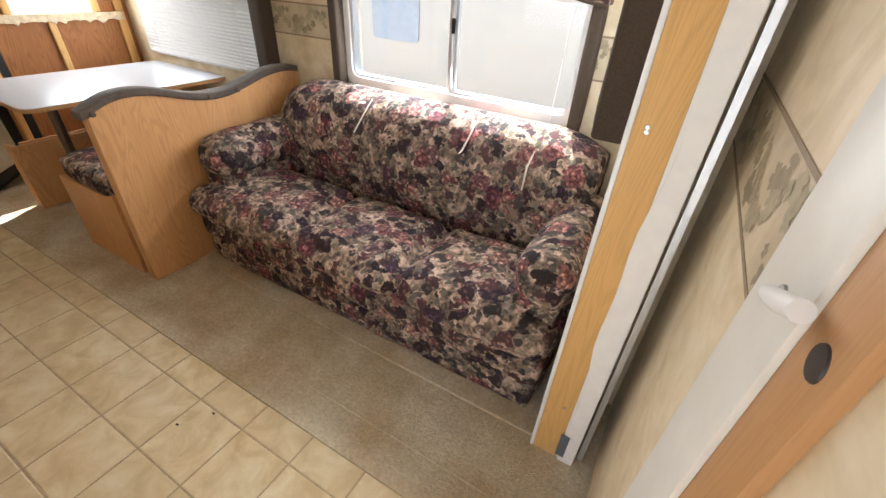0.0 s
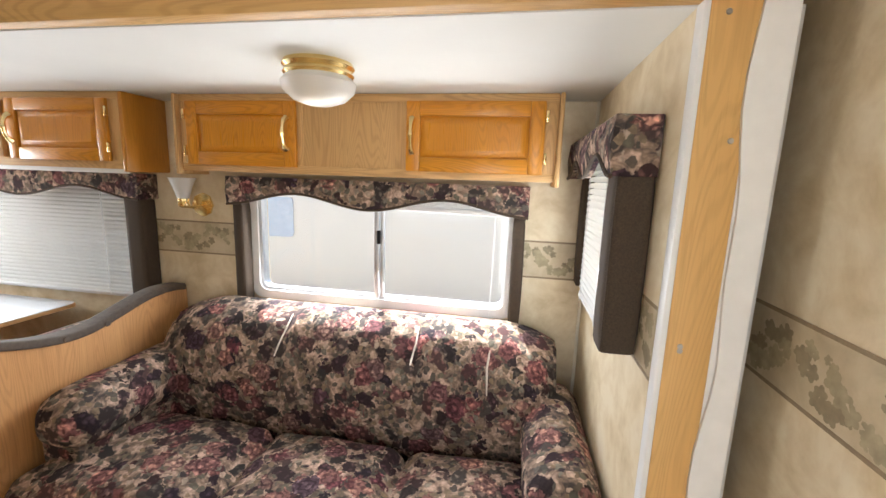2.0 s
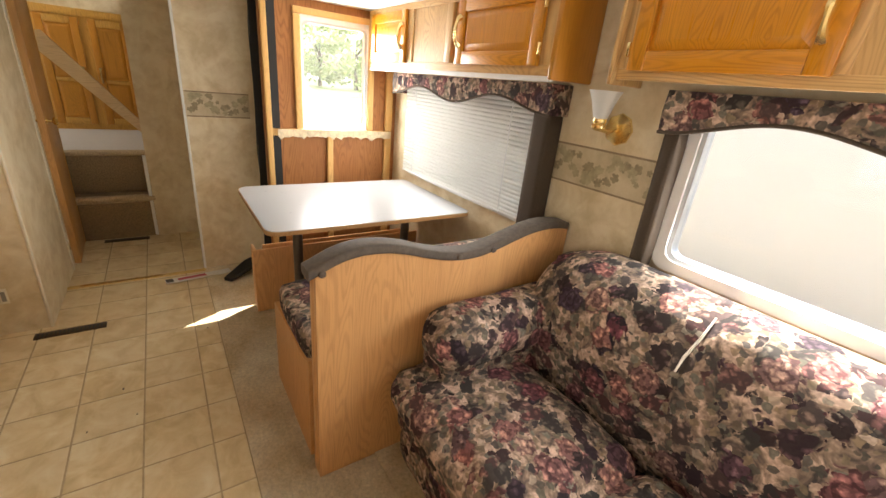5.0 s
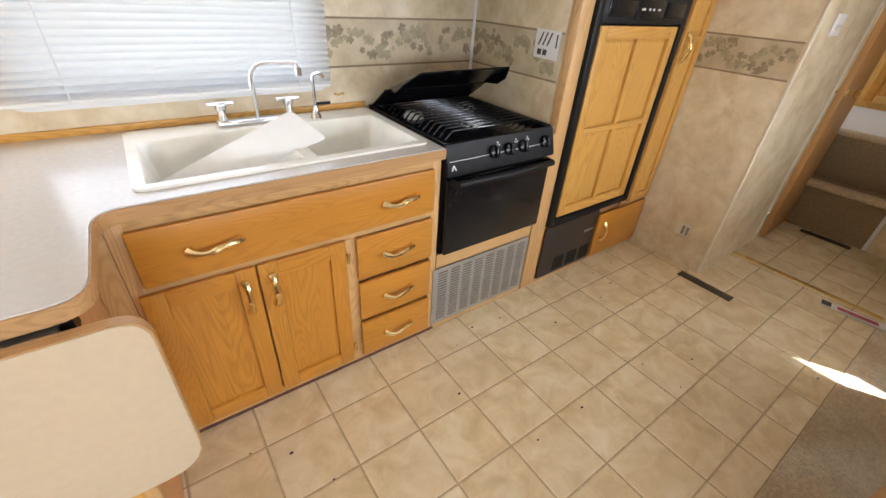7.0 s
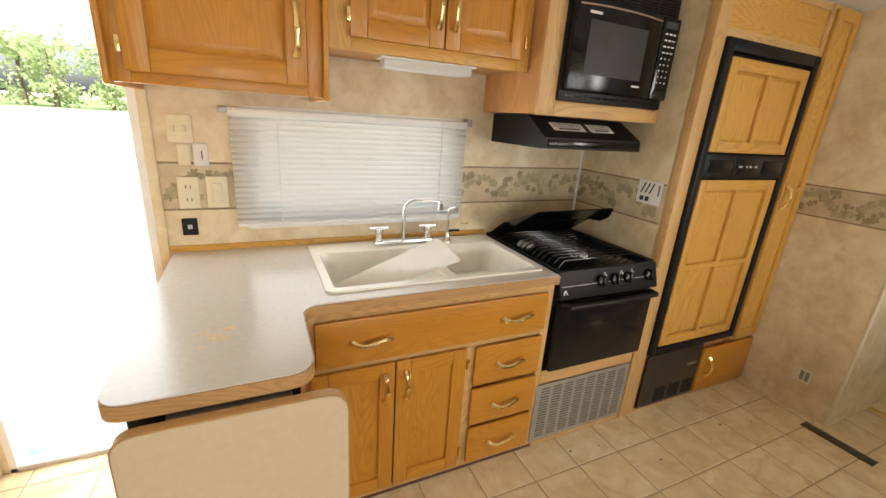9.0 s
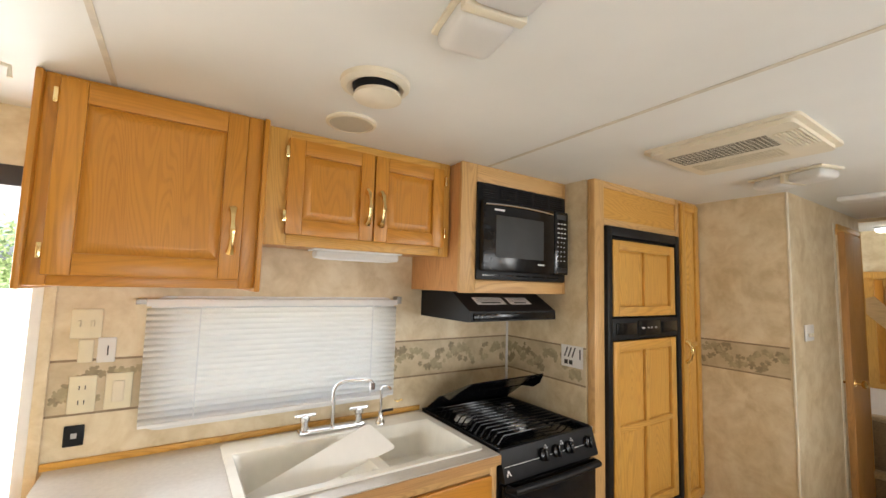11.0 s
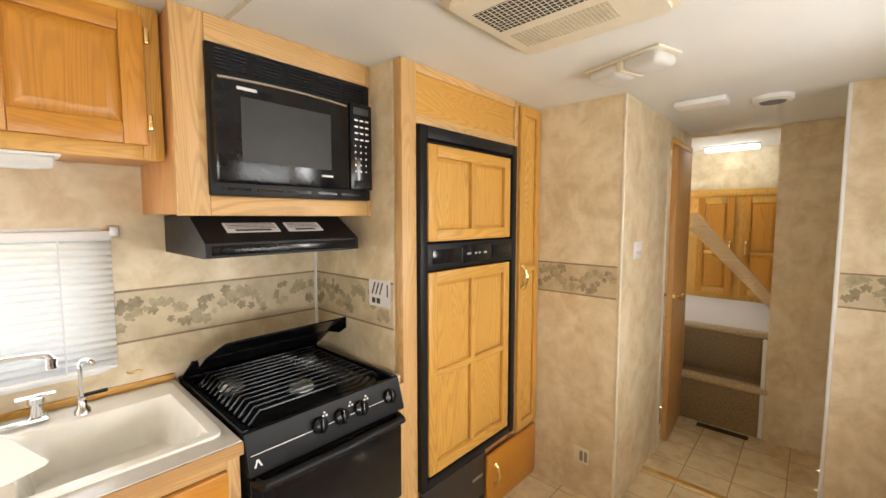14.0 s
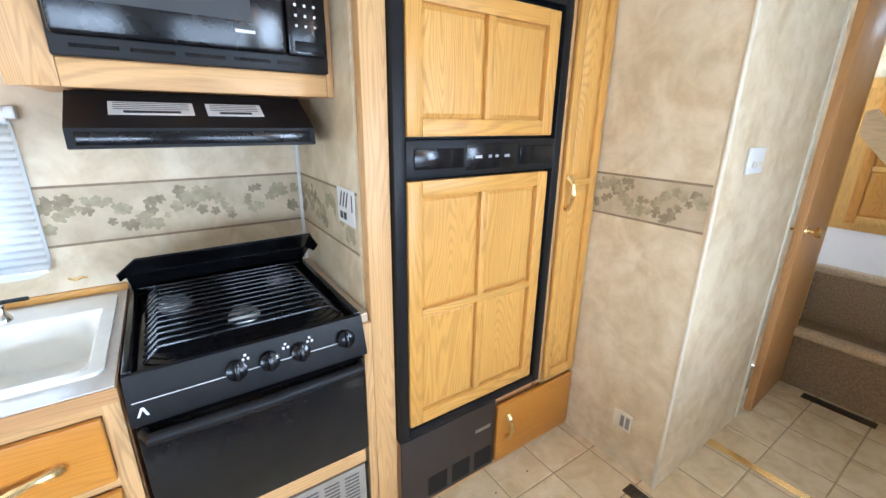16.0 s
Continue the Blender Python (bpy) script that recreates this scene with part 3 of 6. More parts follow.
def raised(bm, face, u0, u1, v0, v1, n, slope=0.03, rise=0.008):
    """A raised panel: a flat field with bevelled margins."""
    lo = [(u0, v0), (u1, v0), (u1, v1), (u0, v1)]
    slope = min(slope, (u1 - u0) / 3, (v1 - v0) / 3)
    hi = [(u0 + slope, v0 + slope), (u1 - slope, v0 + slope), (u1 - slope, v1 - slope), (u0 + slope, v1 - slope)]
    rings = [[bm.verts.new(face.mat @ Vector((a, nn, b))) for a, b in ring] for ring, nn in ((lo, n), (hi, n + rise), ([(a + (0.004 if a < (u0 + u1) / 2 else -0.004), b + (0.004 if b < (v0 + v1) / 2 else -0.004)) for a, b in hi], n + rise))]
    for p, q in zip(rings, rings[1:]):
        for k in range(4):
            bm.faces.new((p[k], p[(k + 1) % 4], q[(k + 1) % 4], q[k]))
    bm.faces.new(rings[2])


def bars(name, face, rows, material, parent, bev=0.002):
    """One part for each bar of a face frame: u0, u1, v0, v1, n0, n1."""
    return [part(name, face.box(bmesh.new(), *row, bev), material, parent) for row in rows]


def panel_door(face, u0, u1, v0, v1, parent, mv, mh, stile=0.055, cols=1, rows=1, thick=0.02, name="door", label="", split=None, rise=0.012):
    """A framed door: stiles, rails, and raised panels in the fields between them."""
    door = part(name, face.box(bmesh.new(), u0 + 0.003, u1 - 0.003, v0 + 0.003, v1 - 0.003, 0.001, 0.007), mv, parent, label)
    thin = stile * 0.55
    iu, iv = u1 - u0 - 2 * stile, v1 - v0 - 2 * stile
    cuts = split or [(r + 1) / rows for r in range(rows)]
    edges_v = [0.0, *cuts]
    bars("stile", face, [(u0, u0 + stile, v0, v1, 0.002, thick), (u1 - stile, u1, v0, v1, 0.002, thick)], mv, door, 0.004)
    bars("rail", face, [(u0 + stile, u1 - stile, v0, v0 + stile, 0.002, thick), (u0 + stile, u1 - stile, v1 - stile, v1, 0.002, thick)]
         + [(u0 + stile, u1 - stile, v0 + stile + iv * f - thin / 2, v0 + stile + iv * f + thin / 2, 0.002, thick) for f in cuts[:-1]], mh, door, 0.003)
    bars("mullion", face, [(u0 + stile + iu * k / cols - thin / 2, u0 + stile + iu * k / cols + thin / 2, v0 + stile, v1 - stile, 0.003, thick - 0.002) for k in range(1, cols)], mv, door, 0.003)
    for k in range(cols):
        for a, b in zip(edges_v, edges_v[1:]):
            p0 = u0 + stile + iu * k / cols + (thin / 2 if k else 0) + 0.003
            p1 = u0 + stile + iu * (k + 1) / cols - (thin / 2 if k < cols - 1 else 0) - 0.003
            q0, q1 = v0 + stile + iv * a + (thin / 2 if a else 0) + 0.003, v0 + stile + iv * b - (thin / 2 if b < 0.999 else 0) - 0.003
            bm = bmesh.new()
            raised(bm, face, p0, p1, q0, q1, 0.0075, (0.026 if cols == 1 else 0.012), rise)
            part("panel", bm, mv, door, smooth=25)
    return door


def hinges(face, u, vs, parent):
    for v in vs:
        bm = bmesh.new()
        face.box(bm, u - 0.006, u + 0.006, v - 0.022, v + 0.022, 0.012, 0.027, 0.003)
        part("hinge", bm, brass, parent, "brass hinge")


# ---- kitchen base cabinets, counter, sink ----
FY = -0.648
KF = Face((0, FY, 0), (-1, 0, 0), (0, 1, 0))


def kx(x):
    return -x


base = thing("base_cabinet", "honey oak kitchen base cabinet with drawers and two doors", "cabinet", (-1.56, -0.95, 0))
bm = cube(-2.075, -1.0, KW + 0.004, FY - 0.02, 0.035, 0.66)
box(bm, -2.075, -2.055, KW + 0.004, FY - 0.02, 0.66, 0.86)
box(bm, -2.05, -1.0, FY - 0.10, FY - 0.02, 0.002, 0.04)
part("body", bm, laminate_oak, base)
bars("face_rail", KF, [(1.06, 2.072, z0, z1, -0.02, 0.0) for z0, z1 in ((0.018, 0.055), (0.625, 0.665), (0.825, 0.862))], frame_h, base)
bars("face_stile", KF, [(kx(a), kx(b), z0, z1, -0.019, 0.001) for a, b, z0, z1 in ((-1.06, -1.10, 0.055, 0.86), (-1.665, -1.715, 0.055, 0.625), (-2.035, -2.072, 0.055, 0.86))], frame_v, base, 0.002)
d = part("drawer_front", KF.box(bmesh.new(), kx(-1.095), kx(-2.035), 0.655, 0.828, 0.002, 0.02, 0.006), honey_h, base, "wide false drawer front")
pull(Face((0, FY + 0.02, 0), (-1, 0, 0), (0, 1, 0)), 1.285, 0.742, 0.13, False, d)
pull(Face((0, FY + 0.02, 0), (-1, 0, 0), (0, 1, 0)), 1.885, 0.742, 0.13, False, d)
KF2 = Face((0, FY + 0.02, 0), (-1, 0, 0), (0, 1, 0))
for z0, z1 in ((0.445, 0.625), (0.245, 0.425), (0.045, 0.225)):
    d = part("drawer_front", KF.box(bmesh.new(), kx(-1.71), kx(-2.035), z0, z1, 0.002, 0.02, 0.006), honey_h, base)
    pull(KF2, 1.875, (z0 + z1) / 2, 0.12, False, d)
for a, b, hu in ((-1.075, -1.372, 1.335), (-1.378, -1.668, 1.415)):
    d = panel_door(KF, kx(a), kx(b), 0.05, 0.632, base, honey_v, honey_h, 0.058, rise=0.002)
    pull(KF2, hu, 0.53, 0.11, True, d)
hinges(KF, 1.675, (0.56, 0.12), base)
part("corner_filler", KF.box(bmesh.new(), 1.001, 1.059, 0.018, 0.861, -0.022, -0.001, 0.001), frame_v, base)
# Dark strip paints the toe gap's shade along with its red-brown debris line.
part("toe_strip", cube(-2.66, -1.0, FY - 0.012, FY - 0.001, 0.0008, 0.0175), plain("red_brown_toe_gap", (0.12, 0.05, 0.035), 0.8, 0, 0.5, 60), base, "dark red-brown strip for the toe gap's shade and debris line")

pen = thing("peninsula_cabinet", "oak peninsula cabinet under the counter with a dark top gap", "cabinet", (-0.84, -0.8, 0))
bm = cube(-1.0, -0.69, -1.27, -0.293, 0.002, 0.82)
part("body", bm, laminate_oak, pen)
bm = cube(-0.975, -0.715, -0.294, -0.286, 0.03, 0.80, bev=0.002)
part("end_panel", bm, oak_v, pen)
bm = bmesh.new()
for a, b in ((-1.0, -0.972), (-0.718, -0.69)):
    box(bm, a, b, -0.294, -0.282, 0.002, 0.81, bev=0.002)
box(bm, -0.972, -0.718, -0.294, -0.282, 0.002, 0.03, bev=0.002)
part("end_frame", bm, frame_v, pen)
part("bracket", cube(-1.02, -0.68, -0.33, -0.288, 0.82, 0.86), black_satin, pen, "dark hinge bracket")

counter = thing("countertop", "pale laminate L-shaped countertop with an oak edge and a few stains", "countertop", (-1.3, -0.9, 0.86))
left = [(-0.63, KW + 0.002), (-0.63, -0.275), (-1.06, -0.275), (-1.06, -0.625), (-1.15, -0.625), (-1.15, KW + 0.002)]
left_r = rounded(left, [0, 0.06, 0.07, 0.07, 0, 0])
bm = prism(bmesh.new(), left_r, 0.862, 0.897)
for r in ((-2.075, -1.15, -0.70, -0.625), (-2.075, -1.15, KW + 0.002, -1.215), (-2.075, -2.045, -1.215, -0.70)):
    box(bm, r[0], r[1], r[2], r[3], 0.862, 0.897)
edge_oak = wood("edge_oak", (0.52, 0.31, 0.125), (0.37, 0.195, 0.07), "x", 0.4)
part("edge", bm, edge_oak, counter, "oak edge band")
left_in = [(-0.633, KW + 0.002), (-0.633, -0.279), (-1.056, -0.279), (-1.056, -0.630), (-1.15, -0.630), (-1.15, KW + 0.002)]
part("top", prism(bmesh.new(), rounded(left_in, [0, 0.057, 0.067, 0.073, 0, 0]), 0.8972, 0.901), laminate, counter, "pale laminate surface")
for r in ((-2.072, -1.15, -0.70, -0.630), (-2.072, -1.15, KW + 0.002, -1.215), (-2.072, -2.045, -1.215, -0.70)):
    part("top", cube(r[0], r[1], r[2], r[3], 0.8972, 0.901), laminate, counter)
part("backsplash_strip", cube(-2.075, -0.62, KW + 0.001, KW + 0.014, 0.90, 0.925, bev=0.004), oak_h, counter)
structure("stove_counter_strip", cube(-2.688, -2.655, KW + 0.002, -0.66, 0.87, 0.90, bev=0.003), leaf_tan, "narrow counter strip beside the stove")

leaf = thing("drop_leaf", "tan laminate drop leaf hanging folded down from the counter", "counter leaf", (-0.9, -0.25, 0.4))
outline = rounded([(-0.655, 0.855), (-0.655, 0.385), (-1.125, 0.385), (-1.125, 0.855)], [0.05, 0.09, 0.09, 0.06])
part("edge", prism(bmesh.new(), outline, -0.262, -0.238, "y"), edge_oak, leaf, "oak edge band")
inner = rounded([(-0.659, 0.851), (-0.659, 0.389), (-1.121, 0.389), (-1.121, 0.851)], [0.047, 0.087, 0.087, 0.057])
part("face", prism(bmesh.new(), inner, -0.238, -0.2355, "y"), leaf_tan, leaf)
part("hinge", cube(-1.0, -0.75, -0.285, -0.262, 0.845, 0.853), steel, leaf)

# sink: two basins in one moulded rim
sink = thing("sink", "cream double kitchen sink set into the counter", "sink", (-1.6, -0.96, 0.75))
bm = bmesh.new()
X0, X1, Y0, Y1 = -2.05, -1.145, -1.225, -0.695
holes = [(-2.02, -1.64, -1.105, -0.725), (-1.60, -1.175, -1.105, -0.725)]
xs = sorted({X0, X1, *(h[0] for h in holes), *(h[1] for h in holes)})
ys = [Y0, -1.105, -0.725, Y1]
zt = 0.909
grid = {(i, k): bm.verts.new((x, y, zt)) for i, x in enumerate(xs) for k, y in enumerate(ys)}
for i in range(len(xs) - 1):
    for k in range(3):
        if k == 1 and i in (1, 3):
            continue
        bm.faces.new((grid[i, k], grid[i + 1, k], grid[i + 1, k + 1], grid[i, k + 1]))
rim = [e for e in bm.edges if e.is_boundary]
outer = [e for e in rim if all(abs(vv.co.x - X0) < 1e-5 or abs(vv.co.x - X1) < 1e-5 or abs(vv.co.y - Y0) < 1e-5 or abs(vv.co.y - Y1) < 1e-5 for vv in e.verts)]
ex = bmesh.ops.extrude_edge_only(bm, edges=outer)
for g in ex["geom"]:
    if isinstance(g, bmesh.types.BMVert):
        g.co.z = 0.901
skirt = [e for e in bm.edges if abs(e.verts[0].co.x - e.verts[1].co.x) < 1e-6 and abs(e.verts[0].co.y - e.verts[1].co.y) < 1e-6]
corners = [e for e in skirt if min(abs(e.verts[0].co.x - X0), abs(e.verts[0].co.x - X1)) < 1e-5 and min(abs(e.verts[0].co.y - Y0), abs(e.verts[0].co.y - Y1)) < 1e-5]
bmesh.ops.bevel(bm, geom=corners, offset=0.028, segments=5, affect="EDGES", profile=0.5)
for h in holes:
    loops = []
    for inset, z in ((0.0, zt), (0.006, 0.900), (0.018, 0.86), (0.035, 0.775), (0.075, 0.757)):
        pts = rounded([(h[0] + inset, h[2] + inset), (h[1] - inset, h[2] + inset), (h[1] - inset, h[3] - inset), (h[0] + inset, h[3] - inset)], 0.055 if inset else 0.0001, 5)
        loops.append([bm.verts.new((a, b, z)) for a, b in pts])
    for p, q in zip(loops, loops[1:]):
        n = len(p)
        for k in range(n):
            bm.faces.new((p[k], p[(k + 1) % n], q[(k + 1) % n], q[k]))
    bm.faces.new(loops[-1])
part("basin", bm, sink_white, sink, smooth=50)
for h in holes:
    part("drain", lathe(bmesh.new(), [(0.042, 0.757), (0.04, 0.761), (0.03, 0.759), (0.004, 0.758)], ((h[0] + h[1]) / 2, (h[2] + h[3]) / 2, 0), seg=20), chrome, sink, "chrome drain")

faucet = thing("faucet", "chrome kitchen faucet with gooseneck spout and two handles", "faucet", (-1.57, -1.17, 0.909))
bm = box(bmesh.new(), -1.72, -1.43, -1.195, -1.145, 0.909, 0.93, bev=0.008)
part("base_plate", bm, chrome, faucet)
pts = [(-1.575, -1.17, 0.93), (-1.575, -1.17, 1.065)] + [(-1.575 - 0.93 * d_, -1.17 + 0.36 * d_, z_) for d_, z_ in ((0.006, 1.09), (0.022, 1.108), (0.045, 1.117), (0.09, 1.120), (0.14, 1.122), (0.16, 1.118), (0.168, 1.105))]
part("spout", sweep(bmesh.new(), pts, 0.0085, 10), chrome, faucet)
part("spout_tip", lathe(bmesh.new(), [(0.012, 0), (0.012, 0.03)], (pts[-1][0], pts[-1][1], pts[-1][2] - 0.025)), chrome, faucet)
for x in (-1.455, -1.695):
    bm = lathe(bmesh.new(), [(0.018, 0.93), (0.014, 0.965), (0.02, 0.97), (0.02, 0.985), (0.006, 0.99)], (x, -1.17, 0), seg=14)
    box(bm, x - 0.045, x + 0.045, -1.178, -1.162, 0.982, 0.994, bev=0.004)
    part("tap_handle", bm, chrome, faucet)
filt = thing("water_filter_tap", "small chrome filter tap with a black lever", "tap", (-1.795, -1.15, 0.909))
bm = lathe(bmesh.new(), [(0.022, 0.909), (0.02, 0.92), (0.012, 0.93), (0.012, 0.96)], (-1.795, -1.15, 0), seg=12)
pts = [(-1.795, -1.15, 0.95), (-1.795, -1.15, 1.06)] + [(-1.795 - 0.015 * (1 - math.cos(a)), -1.15 + 0.02 * (1 - math.cos(a)), 1.06 + 0.02 * math.sin(a)) for a in np.linspace(0.3, 2.8, 6)]
part("spout", sweep(bm, pts, 0.006, 8), chrome, filt)
part("lever", cube(-1.86, -1.80, -1.155, -1.145, 0.958, 0.97, bev=0.004), black_satin, filt, "black lever")

outline = rounded([(-0.02, 0.0), (0.444, 0.0), (0.497, 0.13), (0.40, 0.118), (0.0, 0.08)], [0.01, 0.02, 0.02, 0.01, 0.01])
bm = prism(bmesh.new(), outline, 0.0, -0.010)
e1, e2 = Vector((-0.905, 0.113, 0.41)).normalized(), Vector((-0.31, 0.475, -0.82)).normalized()
e3 = e1.cross(e2).normalized()
bm.transform(Matrix(((e1.x, e2.x, e3.x, -1.217), (e1.y, e2.y, e3.y, -0.93), (e1.z, e2.z, e3.z, 0.835), (0, 0, 0, 1))))
board = solo("cutting_board", bm, board_white, "white plastic cutting board lying tilted in the sink", "cutting board")

# ---- stove ----
stove = thing("stove", "black gas range with raised split lid and three burners", "stove", (-2.37, -0.95, 0.42))
SX0, SX1 = -2.66, -2.083
part("body", cube(SX0 + 0.005, SX1 - 0.005, -1.27, -0.65, 0.425, 0.88), black_satin, stove)
part("cooktop", cube(SX0, SX1, -1.22, -0.655, 0.88, 0.892, bev=0.004), black_gloss, stove)
for a, b, y0, y1 in ((SX0, SX0 + 0.02, -1.22, -0.655), (SX1 - 0.02, SX1, -1.22, -0.655), (SX0, SX1, -1.26, -1.22)):
    part("cooktop_edge", cube(a, b, y0, y1, 0.8905, 0.912, bev=0.003), black_gloss, stove)
bm = prism(bmesh.new(), [(-0.66, 0.905), (-0.645, 0.905), (-0.612, 0.80), (-0.612, 0.79), (-0.66, 0.79)], SX0, SX1, "x")
panel = part("control_panel", bm, black_satin, stove)
for x in (-2.31, -2.39, -2.47, -2.60):
    bm = lathe(bmesh.new(), [(0.027, 0.0), (0.025, 0.02), (0.012, 0.024)], (0, 0, 0), "y", 18)
    box(bm, -0.006, 0.006, 0.018, 0.034, -0.024, 0.024, bev=0.003)
    bm.transform(pose(x, -0.632, 0.852, 17, 0, 0))
    part("knob", bm, black_gloss, stove, "black control knob")
bm = bmesh.new()
box(bm, SX0 + 0.06, SX1 - 0.01, -0.0006, 0.0006, -0.001, 0.001)
for x in (-2.335, -2.435, -2.50):
    for dx, dz in ((-0.006, 0.03), (0.006, 0.03), (0.0, 0.04)):
        box(bm, x + dx - 0.003, x + dx + 0.003, -0.0006, 0.0006, dz - 0.003, dz + 0.003)
bm.transform(pose(0, -0.6252, 0.845, 17.4, 0, 0))
part("marking", bm, label_white, panel, smooth=None)
bm = prism(bmesh.new(), [(-2.122, 0.812), (-2.117, 0.812), (-2.110, 0.826), (-2.103, 0.812), (-2.098, 0.812), (-2.107, 0.832), (-2.113, 0.832)], -0.0006, 0.0006, "y")
bm.transform(pose(0, -0.6172, 0.82, 17.4, 0, 0) @ pose(0, 0, -0.82))
part("emblem", bm, label_white, panel, "plain white emblem", smooth=None)
bm = cube(SX0 + 0.006, SX1 - 0.006, -0.65, -0.618, 0.435, 0.775, bev=0.006)
door = part("oven_door", bm, black_gloss, stove, "black oven door")
bm = sweep(bmesh.new(), [(SX1 - 0.02, -0.62, 0.765), (SX1 - 0.03, -0.585, 0.767), (-2.37, -0.575, 0.767), (SX0 + 0.03, -0.585, 0.767), (SX0 + 0.02, -0.62, 0.765)], [0.013, 0.015, 0.016, 0.015, 0.013], 10)
part("handle", bm, black_satin, door, "black oven handle")
for k in range(13):
    y = -0.71 - k * 0.037
    pts = [(SX1 - 0.04, y, 0.893), (SX1 - 0.075, y, 0.93), (SX0 + 0.075, y, 0.93), (SX0 + 0.04, y, 0.893)]
    part("grate_bar", sweep(bmesh.new(), pts, 0.0042, 6), black_gloss, stove)
bm = bmesh.new()
for x in (-2.28, -2.46):
    sweep(bm, [(x, -0.71, 0.924), (x, -1.155, 0.924)], 0.004, 6)
part("grate_cross_bar", bm, black_gloss, stove)
for x, y in ((-2.20, -1.05), (-2.37, -0.85), (-2.53, -1.10)):
    bm = lathe(bmesh.new(), [(0.045, 0.892), (0.043, 0.903), (0.036, 0.908), (0.034, 0.915), (0.012, 0.919)], (x, y, 0), seg=18)
    part("burner", bm, plain("pale_cap", (0.62, 0.61, 0.58), 0.4, 0.5), stove, "dull metal burner cap")
LX0, LX1 = -2.652, -2.088


def lid_sheet(pts, lift):
    """A folded steel sheet: an outline with a small thickness under it."""
    bm = bmesh.new()
    top = [bm.verts.new(p) for p in pts]
    low = [bm.verts.new(Vector(p) - Vector((0, 0, lift))) for p in pts]
    bm.faces.new(top)
    bm.faces.new(low[::-1])
    for k in range(len(pts)):
        j = (k + 1) % len(pts)
        bm.faces.new((top[k], low[k], low[j], top[j]))
    return bm


part("lid_lower", lid_sheet([(LX0, -1.232, 0.916), (LX1, -1.232, 0.916), (LX1, -1.105, 1.006), (LX0, -1.105, 1.006)], 0.006), black_gloss, stove, "raised black lid, lower half")
part("lid_upper", lid_sheet([(LX0 + 0.02, -1.106, 1.008), (LX1 - 0.02, -1.106, 1.008), (LX1 - 0.048, -0.900, 1.106), (LX0 + 0.05, -0.900, 1.110)], 0.006), black_gloss, stove, "raised black lid, folded upper half")
for x, ear, top in ((LX1 - 0.02, LX1 + 0.003, LX1 - 0.048), (LX0 + 0.02, LX0 + 0.012, LX0 + 0.05)):
    part("lid_ear", lid_sheet([(x, -1.106, 1.008), (ear, -1.008, 1.018), (ear, -0.955, 1.052), (top, -0.900, 1.106)], 0.005), black_gloss, stove, "folded lid corner")
# Tan strip paints the bright reflection along the fold.
part("lid_fold_glint", cube(LX0 + 0.07, LX1 - 0.08, -1.112, -1.096, 1.0085, 1.0125, bev=0.0015), leaf_tan, stove, "pale strip along the lid fold, a painted reflection")
part("lid_label", lid_sheet([(-2.62, -1.155, 0.974), (-2.52, -1.155, 0.974), (-2.52, -1.122, 0.9975), (-2.62, -1.122, 0.9975)], 0.001), plain("grey_label", (0.42, 0.42, 0.41), 0.5), stove, "small grey label", smooth=None)

struct = thing("stove_plinth", "pale oak rails below the stove with a vent grille", "cabinet", (-2.37, -0.7, 0))
bars("rail", KF, [(2.077, 2.653, 0.355, 0.423, -0.02, 0.0), (2.077, 2.653, 0.002, 0.035, -0.02, 0.0)], frame_h, struct)
bars("stile", KF, [(2.665, 2.693, 0.002, 0.87, -0.02, 0.001)], frame_v, struct)
bm = KF.box(bmesh.new(), kx(-2.06), kx(-2.645), 0.035, 0.352, 0.001, 0.006)
grille = part("grille", bm, plain("grey_grille", (0.36, 0.33, 0.28), 0.5, 0.3), struct, "grey perforated furnace grille")
bm = bmesh.new()
for i in range(8):
    for k in range(19):
        u = 2.088 + i * 0.069
        KF.box(bm, u, u + 0.05, 0.058 + k * 0.0148, 0.058 + k * 0.0148 + 0.0062, 0.0062, 0.0072)
part("louvre", bm, plain("grille_slot", (0.10, 0.095, 0.085), 0.6), grille, "dark vent slots", smooth=None)

# ---- range hood and microwave ----
hood = thing("range_hood", "black range hood with two white warning labels", "range hood", (-2.34, -1.05, 1.4))
bm = prism(bmesh.new(), [(-1.275, 1.525), (-0.985, 1.525), (-0.842, 1.44), (-0.838, 1.395), (-0.86, 1.392), (-1.275, 1.392)], -2.625, -2.068, "x")
part("shell", bm, black_satin, hood, smooth=30)
bm = bmesh.new()
for a, b in ((-2.33, -2.15), (-2.50, -2.36)):
    box(bm, a, b, -0.03, 0.03, 0.0, 0.0012)
bm.transform(pose(0, -0.915, 1.485, -30.7, 0, 0))
lab = part("warning_label", bm, label_white, hood, "white warning labels", smooth=None)
bm = bmesh.new()
for a, b in ((-2.33, -2.15), (-2.50, -2.36)):
    box(bm, a + 0.03, b - 0.03, 0.012, 0.022, 0.0012, 0.0018)
    for k in range(4):
        box(bm, a + 0.01, b - 0.01, -0.024 + k * 0.009, -0.022 + k * 0.009, 0.0012, 0.0018)
bm.transform(pose(0, -0.915, 1.485, -30.7, 0, 0))
part("print_bar", bm, ink, lab, smooth=None)
part("front_band", cube(-2.61, -2.085, -0.841, -0.835, 1.402, 1.432, bev=0.002), black_gloss, hood)

